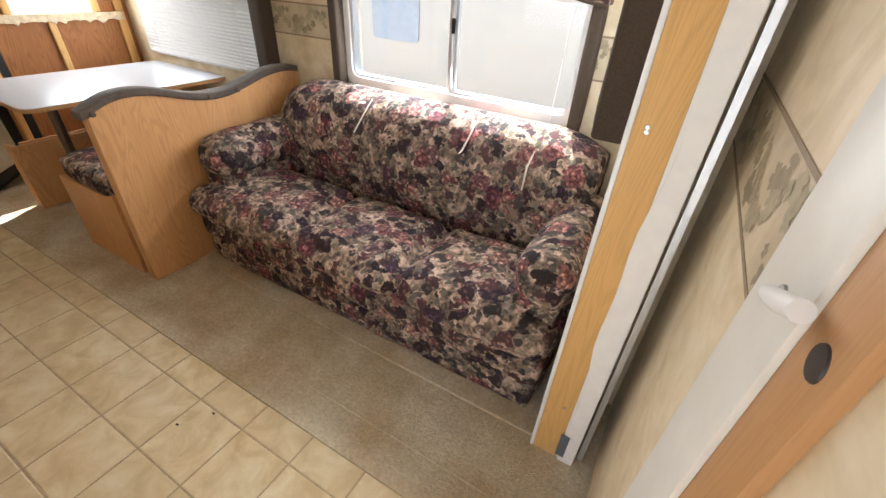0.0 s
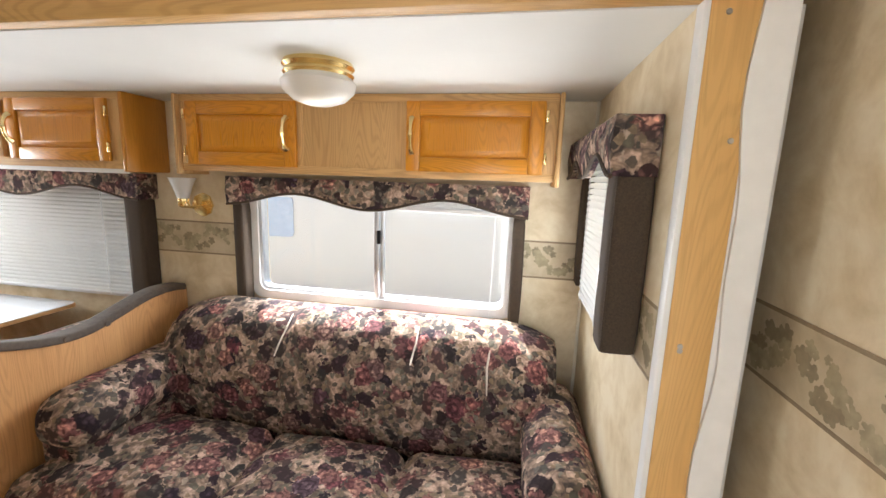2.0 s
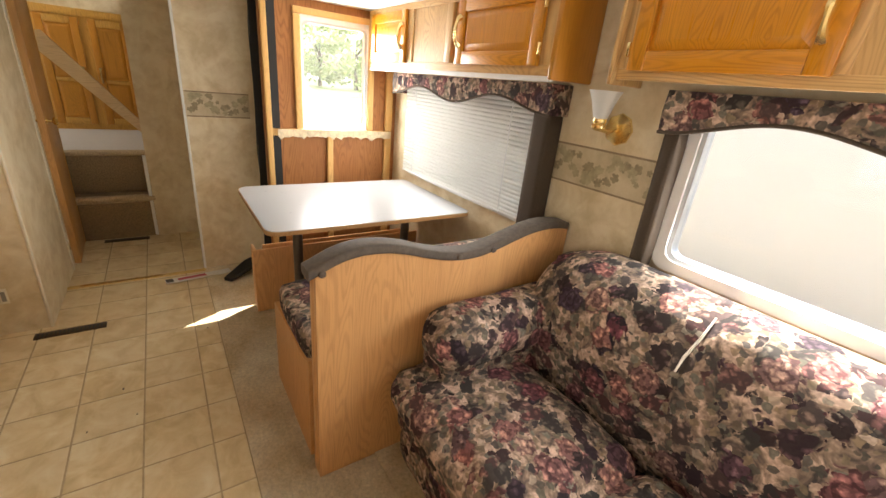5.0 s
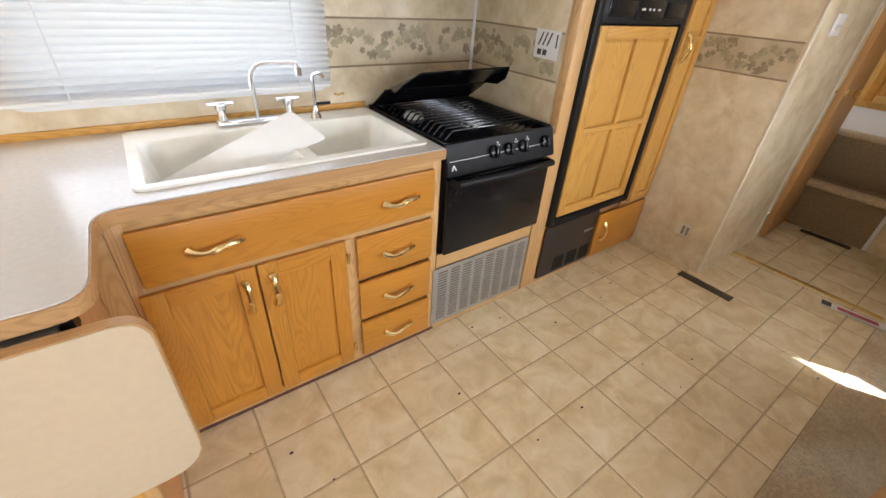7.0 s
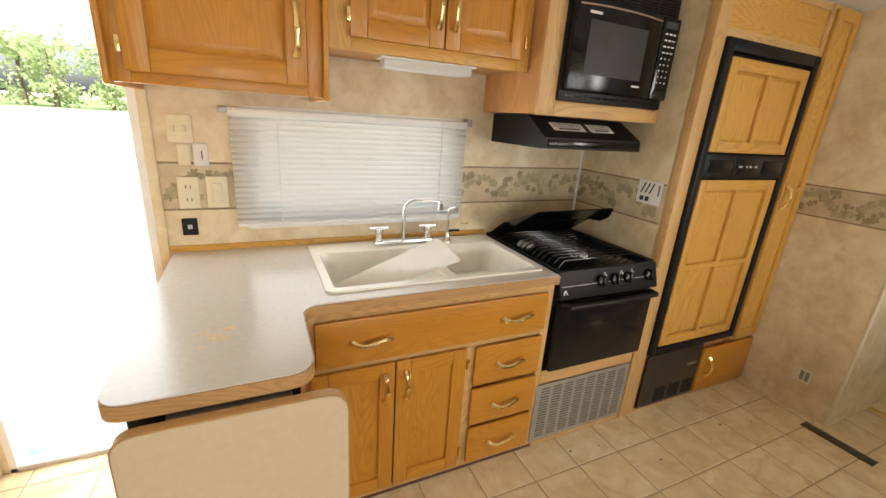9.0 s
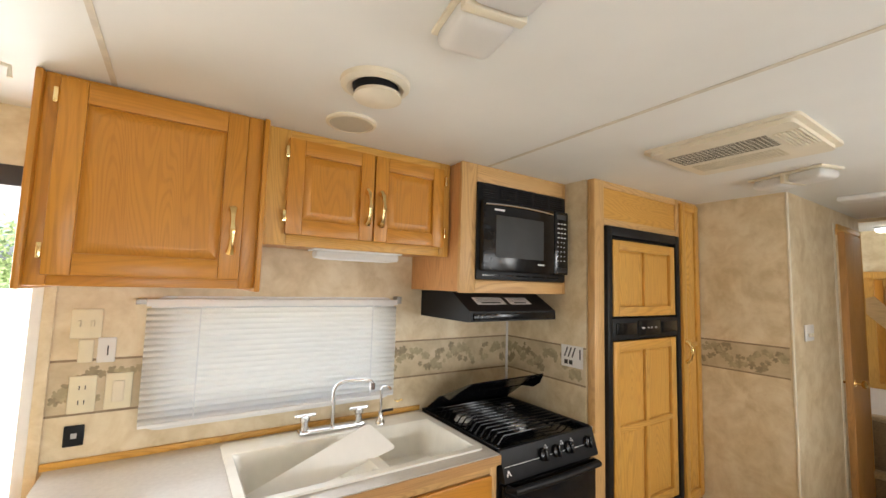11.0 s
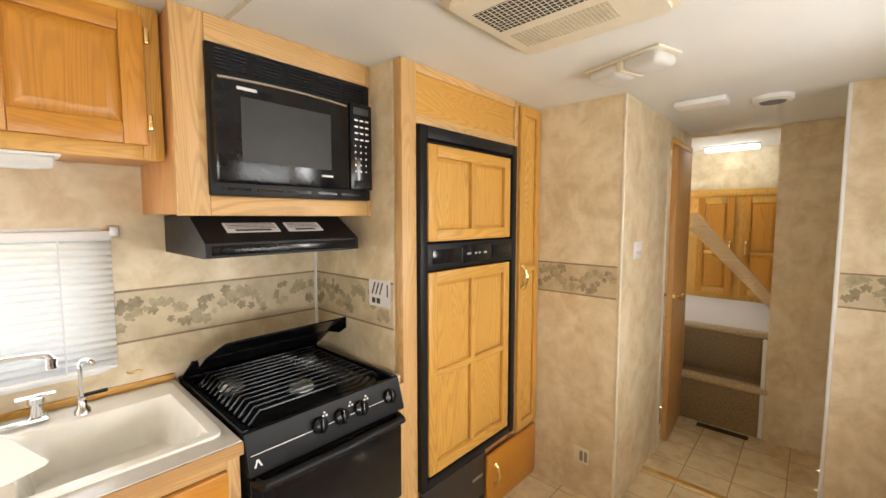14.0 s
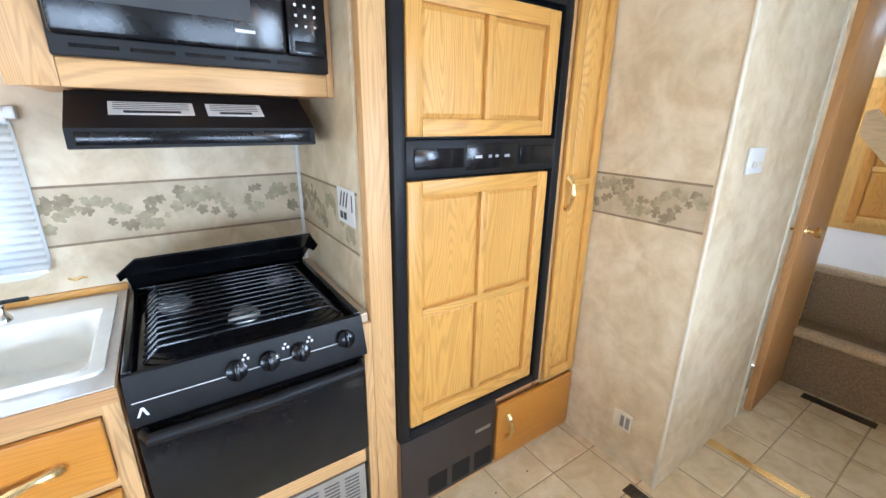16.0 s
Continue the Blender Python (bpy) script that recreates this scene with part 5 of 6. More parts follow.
# ---- slide-out upper cabinets ----
DF = Face((0, 1.80, 0), (1, 0, 0), (0, -1, 0))
DFo = Face((0, 1.78, 0), (1, 0, 0), (0, -1, 0))
uc = thing("overhead_cabinet", "oak overhead cabinet with two raised-panel doors above the sofa", "cabinet", (-1.09, 1.88, 1.53), "slide-out overhead cabinets")
part("body", cube(-1.92, -0.25, 1.82, SW - 0.002, 1.545, SC - 0.001), frame_h, uc)
for a in (-1.945, -0.248):
    part("side_panel", cube(a, a + 0.018, 1.775, SW - 0.002, 1.512, SC - 0.001, bev=0.006), frame_v, uc)
bars("face_rail", DF, [(-1.926, -0.249, 1.53, 1.565, -0.02, 0.0), (-1.926, -0.249, 1.835, SC - 0.001, -0.02, 0.0)], frame_h, uc)
bars("face_stile", DF, [(-1.926, -1.88, 1.565, 1.835, -0.02, 0.0), (-1.35, -1.318, 1.565, 1.835, -0.02, 0.0), (-0.902, -0.85, 1.565, 1.835, -0.02, 0.0), (-0.30, -0.249, 1.565, 1.835, -0.02, 0.0)], frame_v, uc)
part("centre_panel", DF.box(bmesh.new(), -1.318, -0.902, 1.565, 1.835, -0.016, -0.008), frame_v, uc)
for a, b, hu in ((-1.883, -1.344, -1.385), (-0.852, -0.297, -0.825)):
    d = panel_door(DF, a, b, 1.558, 1.838, uc, amber_v, amber_h, 0.058)
    pull(DFo, hu, 1.70, 0.13, True, d)
hinges(DF, -1.888, (1.62, 1.78), uc)
hinges(DF, -0.291, (1.62, 1.78), uc)

D2 = Face((0, 1.735, 0), (1, 0, 0), (0, -1, 0))
D2o = Face((0, 1.715, 0), (1, 0, 0), (0, -1, 0))
ud = thing("overhead_cabinet", "oak overhead cabinet with raised-panel doors above the dinette", "cabinet", (-3.0, 1.85, 1.53), "slide-out overhead cabinets")
part("body", cube(-3.88, -2.18, 1.755, SW - 0.002, 1.535, SC - 0.001), honey_v, ud)
part("side_panel", cube(-2.182, -2.155, 1.73, SW - 0.002, 1.512, SC - 0.001, bev=0.008), honey_v, ud)
bars("face_rail", D2, [(-3.88, -2.183, 1.525, 1.565, -0.02, 0.0), (-3.88, -2.183, 1.835, SC - 0.001, -0.02, 0.0)], frame_h, ud)
bars("face_stile", D2, [(a, b, 1.565, 1.835, -0.02, 0.0) for a, b in ((-3.88, -3.80), (-3.34, -3.27), (-2.93, -2.87), (-2.24, -2.183))], frame_v, ud)
part("centre_panel", D2.box(bmesh.new(), -3.27, -2.93, 1.565, 1.835, -0.016, -0.008), frame_v, ud)
part("lower_valance", cube(-3.88, -2.17, 1.737, 1.757, 1.505, 1.53, bev=0.004), white_paint, ud)
for a, b, hu in ((-2.80, -2.235, -2.77), (-3.805, -3.33, -3.36)):
    d = panel_door(D2, a, b, 1.558, 1.838, ud, amber_v, amber_h, 0.055)
    pull(D2o, hu, 1.70, 0.12, True, d)
hinges(D2, -2.229, (1.62, 1.78), ud)


# ---- windows, blinds, valances, curtains ----
def window(name, face, u0, u1, v0, v1, depth, label, slider=False, pane_mat=None):
    """A vinyl window with rounded inner corners, panes, and for a slider a meeting rail."""
    w = thing(name, label, "window", face.mat @ Vector((u0, 0, v0)), kind="structure")

    def ring(inset0, inset1, n0, n1, r0, r1):
        bm = bmesh.new()
        o = rounded([(u0 + inset0, v0 + inset0), (u1 - inset0, v0 + inset0), (u1 - inset0, v1 - inset0), (u0 + inset0, v1 - inset0)], r0)
        i = rounded([(u0 + inset1, v0 + inset1), (u1 - inset1, v0 + inset1), (u1 - inset1, v1 - inset1), (u0 + inset1, v1 - inset1)], r1)
        loops = [[bm.verts.new(face.mat @ Vector((a, nn, b))) for a, b in pts] for pts, nn in ((o, n0), (o, n1), (i, n1), (i, n0))]
        k = len(o)
        for p, q in zip(loops, loops[1:] + loops[:1]):
            for j in range(k):
                bm.faces.new((p[j], p[(j + 1) % k], q[(j + 1) % k], q[j]))
        return bm

    part("frame", ring(-0.035, 0.006, 0.001, 0.012, 0.06, 0.05), white_vinyl, w)
    part("inner_frame", ring(0.0, 0.02, -depth, -0.002, 0.05, 0.045), alu, w)
    pane = part("pane", face.box(bmesh.new(), u0 + 0.004, u1 - 0.004, v0 + 0.004, v1 - 0.004, -depth * 0.6, -depth * 0.6 + 0.003), pane_mat or glass, w)
    pane.visible_shadow = pane_mat in (tinted, light_tint)
    if slider:
        um = slider
        part("meeting_rail", face.box(bmesh.new(), um - 0.022, um + 0.002, v0, v1, -depth * 0.5, 0.004, 0.003), alu, w)
        part("meeting_rail", face.box(bmesh.new(), um + 0.006, um + 0.024, v0, v1, -depth * 0.5, -0.004, 0.003), alu, w)
        part("latch", face.box(bmesh.new(), um - 0.006, um + 0.012, (v0 + v1) / 2 + 0.01, (v0 + v1) / 2 + 0.075, 0.004, 0.012, 0.002), black_satin, w)
    return w


SB = Face((0, SW, 0), (1, 0, 0), (0, -1, 0))
window("window_1", SB, -1.67, -0.41, 0.93, 1.475, 0.05, "white sliding window with rounded corners above the sofa", -1.03)
window("window_2", SB, -3.64, -2.42, 0.86, 1.42, 0.05, "tinted dinette window behind a closed blind", pane_mat=tinted)
window("window_3", Face((0, KW, 0), (-1, 0, 0), (0, 1, 0)), 0.92, 1.87, 1.02, 1.45, 0.05, "lightly tinted kitchen window behind a closed blind", pane_mat=light_tint)
window("window_4", Face((-0.072, 0, 0), (0, 1, 0), (-1, 0, 0)), 1.36, 1.82, 1.09, 1.58, 0.05, "small side window behind a blind")
window("window_5", Face((-3.90, 0, 0), (0, 1, 0), (1, 0, 0)), 1.27, 1.73, 1.10, 1.76, 0.045, "small window in the bare stud wall, glass hazed by dust and painted glare", pane_mat=dust_glare)


def blind(face, u0, u1, v0, v1, label, pitch=0.0222, tilt=-58, out=0.035, cords=(0.12, 0.88), wand=None):
    """A closed mini blind: head rail, each slat, bottom rail and ladder cords."""
    b = thing("mini_blind", label, "blind", face.mat @ Vector(((u0 + u1) / 2, out, v0)))
    part("head_rail", face.box(bmesh.new(), u0, u1, v1 - 0.028, v1, out - 0.014, out + 0.014, 0.003), white_vinyl, b)
    part("bottom_rail", face.box(bmesh.new(), u0 + 0.004, u1 - 0.004, v0, v0 + 0.014, out - 0.011, out + 0.011, 0.004), white_vinyl, b)
    one = None
    n = int((v1 - v0 - 0.05) / pitch)
    for i in range(n + 1):
        z = v0 + 0.024 + i * pitch
        if one is None:
            bm = bmesh.new()
            rows = []
            for k in range(5):
                t = k / 4 * 2 - 1
                rows.append((t * 0.0132, 0.0062 * (1 - t * t)))
            a = radians(tilt)
            prof = [(p * math.cos(a) - q * math.sin(a), p * math.sin(a) + q * math.cos(a)) for p, q in rows]
            vs = [[bm.verts.new(face.mat.to_3x3() @ Vector((u, n_, z_))) for n_, z_ in prof] for u in (u0 + 0.003, (u0 + u1) / 2, u1 - 0.003)]
            for p, q in zip(vs, vs[1:]):
                for k in range(4):
                    bm.faces.new((p[k], p[k + 1], q[k + 1], q[k]))
            bmesh.ops.solidify(bm, geom=bm.faces[:], thickness=0.0006)
            one = mesh_of("slat", bm, slat_mat, 50)
        s = new("slat", one)
        s.location = face.o + face.nv * out + Vector((0, 0, z))
        s.parent = b
        s.matrix_parent_inverse = Matrix.Translation(b.location).inverted()
    for f in cords:
        u = u0 + (u1 - u0) * f
        part("cord", face.box(bmesh.new(), u - 0.0022, u + 0.0022, v0, v1, out + 0.0135, out + 0.0165), white_vinyl, b)
    if wand:
        part("wand", sweep(bmesh.new(), [face.mat @ Vector((u0 + 0.05, out + 0.025, v1 - 0.02)), face.mat @ Vector((u0 + 0.055, out + 0.03, v1 - wand))], 0.004, 6), white_vinyl, b)
    return b


blind(SB, -3.66, -2.40, 0.845, 1.46, "white mini blind, closed, over the dinette window", tilt=-60)
kb = blind(Face((0, KW, 0), (-1, 0, 0), (0, 1, 0)), 0.872, 1.905, 1.005, 1.475, "white mini blind, closed, over the kitchen window", cords=(0.17, 0.87))
part("bracket", cube(-0.872, -0.84, KW + 0.002, KW + 0.05, 1.455, 1.475, bev=0.002), steel, kb)
part("bracket", cube(-1.925, -1.90, KW + 0.002, KW + 0.05, 1.455, 1.49, bev=0.002), steel, kb)
blind(Face((-0.072, 0, 0), (0, 1, 0), (-1, 0, 0)), 1.34, 1.80, 1.08, 1.62, "white mini blind over the small side window", tilt=-48, cords=(0.2, 0.85))


sb = thing("raised_blind", "white blind pulled up under the sofa valance", "blind", (-0.75, 1.93, 1.38))
b2 = cube(-0.33, 0.33, -0.016, 0.016, -0.012, 0.012, bev=0.004)
b2.transform(pose(-0.745, SW - 0.045, 1.392, 0, 1.6, 0))
part("bottom_rail", b2, white_vinyl, sb)
for k in range(6):
    b2 = cube(-0.33, 0.33, -0.013, 0.013, -0.001, 0.001)
    b2.transform(pose(-0.745, SW - 0.045, 1.408 + k * 0.0055, 0, 1.2 - k * 0.15, 0))
    part("slat", b2, slat_mat, sb)
part("cord", sweep(bmesh.new(), [(-0.475, SW - 0.05, 1.39), (-0.478, SW - 0.035, 1.1), (-0.482, SW - 0.04, 0.93), (-0.485, SW - 0.055, 0.86)], 0.0016, 5), white_vinyl, sb, "white pull cord")


def valance(face, u0, u1, v0, v1, depth, label, waves):
    """A padded fabric box valance with a scalloped, piped lower edge."""
    w = thing("valance", label, "valance", face.mat @ Vector(((u0 + u1) / 2, 0.0, v0)))
    n = 40
    low = [v0 + 0.052 * max(0.0, math.sin(math.pi * waves * (k / n))) ** 1.0 if waves == 1 else v0 + 0.03 - 0.03 * math.cos(2 * math.pi * waves * k / n) for k in range(n + 1)]
    bm = bmesh.new()
    cols = []
    for k in range(n + 1):
        u = u0 + (u1 - u0) * k / n
        bulge = 0.008
        cols.append([bm.verts.new(face.mat @ Vector((u, nn, vv))) for nn, vv in ((depth, low[k]), (depth + bulge, (low[k] + v1) / 2), (depth, v1), (depth - 0.02, v1), (depth - 0.02, low[k]))])
    for p, q in zip(cols, cols[1:]):
        for k in range(5):
            bm.faces.new((p[k], p[(k + 1) % 5], q[(k + 1) % 5], q[k]))
    bm.faces.new(cols[0])
    bm.faces.new(cols[-1][::-1])
    part("front", bm, floral, w)
    for u, s in ((u0, 1), (u1, -1)):
        part("return", face.box(bmesh.new(), min(u, u + s * 0.02), max(u, u + s * 0.02), v0, v1, 0.002, depth - 0.02, 0.004), floral, w)
    part("top_board", face.box(bmesh.new(), u0 + 0.02, u1 - 0.02, v1 - 0.015, v1 - 0.001, 0.002, depth - 0.02), floral, w)
    pts = [face.mat @ Vector((u0 + (u1 - u0) * k / n, depth + 0.002, low[k])) for k in range(n + 1)]
    part("piping", sweep(bmesh.new(), pts, 0.006, 6), brown_cloth, w, "brown piping")
    return w


valance(SB, -1.765, -0.335, 1.378, 1.511, 0.10, "dark floral box valance over the sofa window", 2)
valance(SB, -3.72, -2.24, 1.376, 1.505, 0.12, "dark floral box valance over the dinette window", 2)
valance(Face((-0.072, 0, 0), (0, 1, 0), (-1, 0, 0)), 1.13, 1.95, 1.55, 1.69, 0.105, "dark floral box valance over the side window", 2)


def curtain(face, u0, u1, v0, v1, depth, label):
    """A stiff padded side panel."""
    c_ = thing("curtain_panel", label, "curtain", face.mat @ Vector(((u0 + u1) / 2, 0, v0)), "side curtain panels")
    b2 = soft(bmesh.new(), u0, u1, 0.002, depth, v0, v1, 0.012, 6, 0.003, 0.002)
    b2.transform(face.mat)
    part("panel", b2, brown_cloth, c_)
    for u in (u0 + 0.004, u1 - 0.004):
        part("piping", sweep(bmesh.new(), [face.mat @ Vector((u, depth - 0.006, z)) for z in np.linspace(v0 + 0.01, v1 - 0.01, 5)], 0.004, 6), brown_cloth, c_)
    return c_


curtain(SB, -1.755, -1.702, 0.87, 1.40, 0.075, "brown cloth side panel beside the sofa window")
curtain(SB, -0.395, -0.345, 0.86, 1.40, 0.075, "brown cloth side panel beside the sofa window")
curtain(SB, -2.36, -2.26, 0.84, 1.40, 0.095, "brown cloth side panel beside the dinette window")
curtain(Face((-0.072, 0, 0), (0, 1, 0), (-1, 0, 0)), 1.135, 1.23, 1.112, 1.575, 0.092, "brown cloth side panel beside the side window")
curtain(Face((-0.072, 0, 0), (0, 1, 0), (-1, 0, 0)), 1.875, 1.94, 1.10, 1.57, 0.05, "brown cloth side panel in the corner")

# wall sconce
sc = thing("wall_sconce", "polished brass wall sconce with a frosted bell shade", "wall lamp", (-2.0, 1.96, 1.35))
px, pz = -1.978, 1.358
part("back_plate", lathe(bmesh.new(), [(0.062, 0.0), (0.06, -0.008), (0.03, -0.014), (0.012, -0.016)], (px, SW - 0.001, pz), "y", 8), brass, sc)
part("arm", sweep(bmesh.new(), [(px, SW - 0.012, pz), (px - 0.01, SW - 0.06, pz - 0.01), (px - 0.02, SW - 0.095, pz - 0.005), (px - 0.025, SW - 0.10, pz + 0.02)], 0.008, 8), brass, sc)
cx, cy = px - 0.025, SW - 0.10
part("cup", lathe(bmesh.new(), [(0.012, -0.01), (0.026, 0.0), (0.028, 0.012), (0.022, 0.016), (0.026, 0.024), (0.024, 0.036)], (cx, cy, pz), seg=20), brass, sc)
part("shade", lathe(bmesh.new(), [(0.026, 0.036), (0.032, 0.055), (0.042, 0.09), (0.056, 0.125), (0.062, 0.135), (0.058, 0.135), (0.038, 0.09), (0.028, 0.055)], (cx, cy, pz), seg=24), frosted, sc, "frosted glass bell shade")

# slide-out ceiling lamp
cl = thing("ceiling_lamp", "brass-rimmed ceiling lamp with a frosted glass bowl", "ceiling lamp", (-1.02, 1.365, 1.75))
part("rim", lathe(bmesh.new(), [(0.105, 0.0), (0.11, -0.012), (0.102, -0.022), (0.108, -0.034), (0.1, -0.045)], (-1.02, 1.365, SC), seg=32), brass, cl)
part("bowl", lathe(bmesh.new(), [(0.1, -0.040), (0.115, -0.06), (0.108, -0.085), (0.08, -0.11), (0.04, -0.124), (0.006, -0.127)], (-1.02, 1.365, SC), seg=32), frosted, cl)

# bare stud wall
studs = thing("stud_frame", "rough pale timber studs on the bare slide-out wall", "studs", (-3.88, 1.5, 0.012))
SE = Face((-3.90, 0, 0), (0, 1, 0), (1, 0, 0))
for row in ((1.035, 1.07, 0.012, 1.87, 0.002, 0.03), (1.225, 1.268, 1.092, 1.78, 0.002, 0.028), (1.732, 1.775, 1.092, 1.78, 0.002, 0.028), (1.07, 1.93, 1.045, 1.09, 0.002, 0.03), (1.435, 1.475, 0.012, 1.044, 0.002, 0.028), (1.875, 1.93, 0.012, 1.044, 0.002, 0.03), (1.875, 1.93, 1.092, 1.86, 0.002, 0.03), (1.225, 1.775, 1.782, 1.82, 0.002, 0.028)):
    part("stud", SE.box(bmesh.new(), *row, 0.004), pine, studs)

rng = random.Random(17)
edge_low = [(1.92 - 0.82 * k / 44, 1.046 - rng.uniform(0.0, 0.012) - (rng.uniform(0.005, 0.018) if rng.random() < 0.25 else 0)) for k in range(45)]
torn = solo("torn_wall_edge", prism(bmesh.new(), [(1.10, 1.088), (1.92, 1.088), *edge_low], -3.868, -3.862, "x"), plain("torn_paper", (0.68, 0.56, 0.38), 0.85, 0, 0.25, 40), "torn pale wallboard edge below the end window", "wall scrap", smooth=None)

# rubber seal hanging by the slide-out
bm = bmesh.new()
prev = None
for k in range(24):
    z = 0.02 + 1.85 * k / 23
    w_ = 0.035 + 0.012 * math.sin(k * 1.3) + 0.008 * math.sin(k * 0.7)
    off = 0.012 * math.sin(k * 0.9)
    ring = [bm.verts.new((-4.08 + a + off, 1.03 + b, z)) for a, b in ((-w_, -0.02), (w_, -0.03), (w_, 0.02), (-w_, 0.03))]
    if prev:
        for j in range(4):
            bm.faces.new((prev[j], prev[(j + 1) % 4], ring[(j + 1) % 4], ring[j]))
    else:
        bm.faces.new(ring)
    prev = ring
bm.faces.new(prev[::-1])
seal = thing("rubber_seal", "torn black rubber seal hanging beside the slide-out", "seal", (-4.08, 1.02, 0))
part("strip", bm, rubber, seal)
bm = prism(bmesh.new(), [(-3.97, 0.70), (-3.93, 0.74), (-4.02, 0.99), (-4.16, 1.0), (-4.14, 0.86)], 0.006, 0.03)
for vv in bm.verts:
    vv.co.z += max(0, vv.co.y - 0.75) * 0.35
part("flap", bm, rubber, seal)
# Solid black sheet: paints the gap's shade and stops stray sun.
structure("slide_gap_shade", cube(-4.27, -3.88, 1.062, 1.12, 0, 2.13), rubber, "black sheet painting the shade of the gap beside the slide-out")


# ---- kitchen wall plates and signs ----
KB = Face((0, KW, 0), (-1, 0, 0), (0, 1, 0))


def plate(u0, u1, v0, v1, label, category, kind_, material=ivory, face=KB):
    p = thing(kind_, label, category, face.mat @ Vector(((u0 + u1) / 2, 0.002, v0)), "wall plates")
    part("plate", face.box(bmesh.new(), u0, u1, v0, v1, 0.002, 0.009, 0.003), material, p)
    return p


p = plate(0.662, 0.748, 1.335, 1.437, "ivory double light switch beside the entry door", "switch", "light_switch")
for u in (0.685, 0.722):
    part("toggle", KB.box(bmesh.new(), u - 0.005, u + 0.005, 1.375, 1.398, 0.009, 0.022, 0.002), ivory, p)
p = plate(0.688, 0.73, 1.25, 1.33, "small ivory switch plate below the light switch", "switch", "switch_plate")
p = plate(0.74, 0.792, 1.247, 1.335, "small cream tank monitor panel with dark print", "panel", "monitor_panel", label_white)
part("print_bar", KB.box(bmesh.new(), 0.768, 0.772, 1.272, 1.306, 0.009, 0.0095), ink, p, smooth=None)
p = plate(0.673, 0.748, 1.078, 1.205, "ivory duplex outlet on the wallpaper border", "outlet", "wall_outlet")
for z in (1.115, 1.165):
    for du in (-0.008, 0.008):
        part("slot", KB.box(bmesh.new(), 0.71 + du - 0.0015, 0.71 + du + 0.0015, z - 0.007, z + 0.007, 0.009, 0.0096), ink, p, smooth=None)
p = plate(0.772, 0.85, 1.08, 1.207, "cream rocker switch plate next to the outlet", "switch", "rocker_switch")
part("rocker", KB.box(bmesh.new(), 0.793, 0.828, 1.105, 1.18, 0.009, 0.014, 0.003), cream, p)
p = plate(0.672, 0.727, 0.968, 1.038, "small black phone socket plate", "socket", "phone_socket", black_satin)
part("socket", KB.box(bmesh.new(), 0.692, 0.708, 0.995, 1.012, 0.009, 0.011), steel, p)
fs = Face((-2.69, KW, 0), (0, 1, 0), (1, 0, 0))
sg = thing("wall_sign", "white safety notice with slanted bars behind the stove", "sign", (-2.688, -0.86, 1.15))
part("card", fs.box(bmesh.new(), 0.43, 0.565, 1.155, 1.265, 0.003, 0.006), label_white, sg, smooth=None)
for k in range(3):
    b2 = prism(bmesh.new(), [(0.447 + k * 0.024, 1.205), (0.455 + k * 0.024, 1.205), (0.475 + k * 0.024, 1.255), (0.467 + k * 0.024, 1.255)], 0.006, 0.0068, "x")
    b2.transform(Matrix.Translation((-2.69, KW, 0)))
    part("slanted_bar", b2, ink, sg, smooth=None)
part("upright_bar", fs.box(bmesh.new(), 0.545, 0.552, 1.20, 1.25, 0.006, 0.0068), ink, sg, smooth=None)
for k in range(2):
    part("picture_mark", fs.box(bmesh.new(), 0.45 + k * 0.03, 0.472 + k * 0.03, 1.168, 1.19, 0.006, 0.0068), ink, sg, smooth=None)
pl = thing("wall_hook", "scuffed wall hook under the blind", "hook", (-1.97, KW + 0.01, 0.96))
part("hook", sweep(bmesh.new(), [(-1.93, KW + 0.001, 0.965), (-1.945, KW + 0.012, 0.96), (-1.965, KW + 0.012, 0.967), (-1.975, KW + 0.001, 0.96)], 0.004, 6), brass, pl)
JF = Face((-3.727, 0, 0), (0, 1, 0), (1, 0, 0))
p = plate(-0.40, -0.315, 0.185, 0.27, "ivory floor-level outlet with dark sockets", "outlet", "wall_outlet", cream, JF)
for du in (0.02, 0.045):
    part("socket", JF.box(bmesh.new(), -0.385 + du, -0.368 + du, 0.20, 0.255, 0.009, 0.0105), plain("grey_socket", (0.25, 0.23, 0.2), 0.5), p)
JS = Face((0, -0.182, 0), (-1, 0, 0), (0, 1, 0))
p = plate(3.885, 4.02, 1.302, 1.392, "ivory thermostat plate with small dials", "thermostat", "thermostat", white_vinyl, JS)
for u in (3.93, 3.975):
    part("dial", JS.box(bmesh.new(), u - 0.006, u + 0.006, 1.325, 1.345, 0.009, 0.018, 0.002), cream, p)
vent = thing("floor_vent", "dark brown metal floor register in the vinyl floor", "floor vent", (-3.64, -0.1, 0))
part("frame", cube(-3.672, -3.61, -0.25, 0.055, -0.003, 0.004, bev=0.001), plain("dark_bronze", (0.09, 0.065, 0.04), 0.45, 0.6), vent)
for k in range(16):
    part("slot", cube(-3.66, -3.622, -0.238 + k * 0.0178, -0.23 + k * 0.0178, 0.004, 0.0048), ink, vent, smooth=None)
vent2 = copy_thing(vent, pose(-5.045, 0.1, 0))
tagged(vent2, "dark floor register at the foot of the steps")

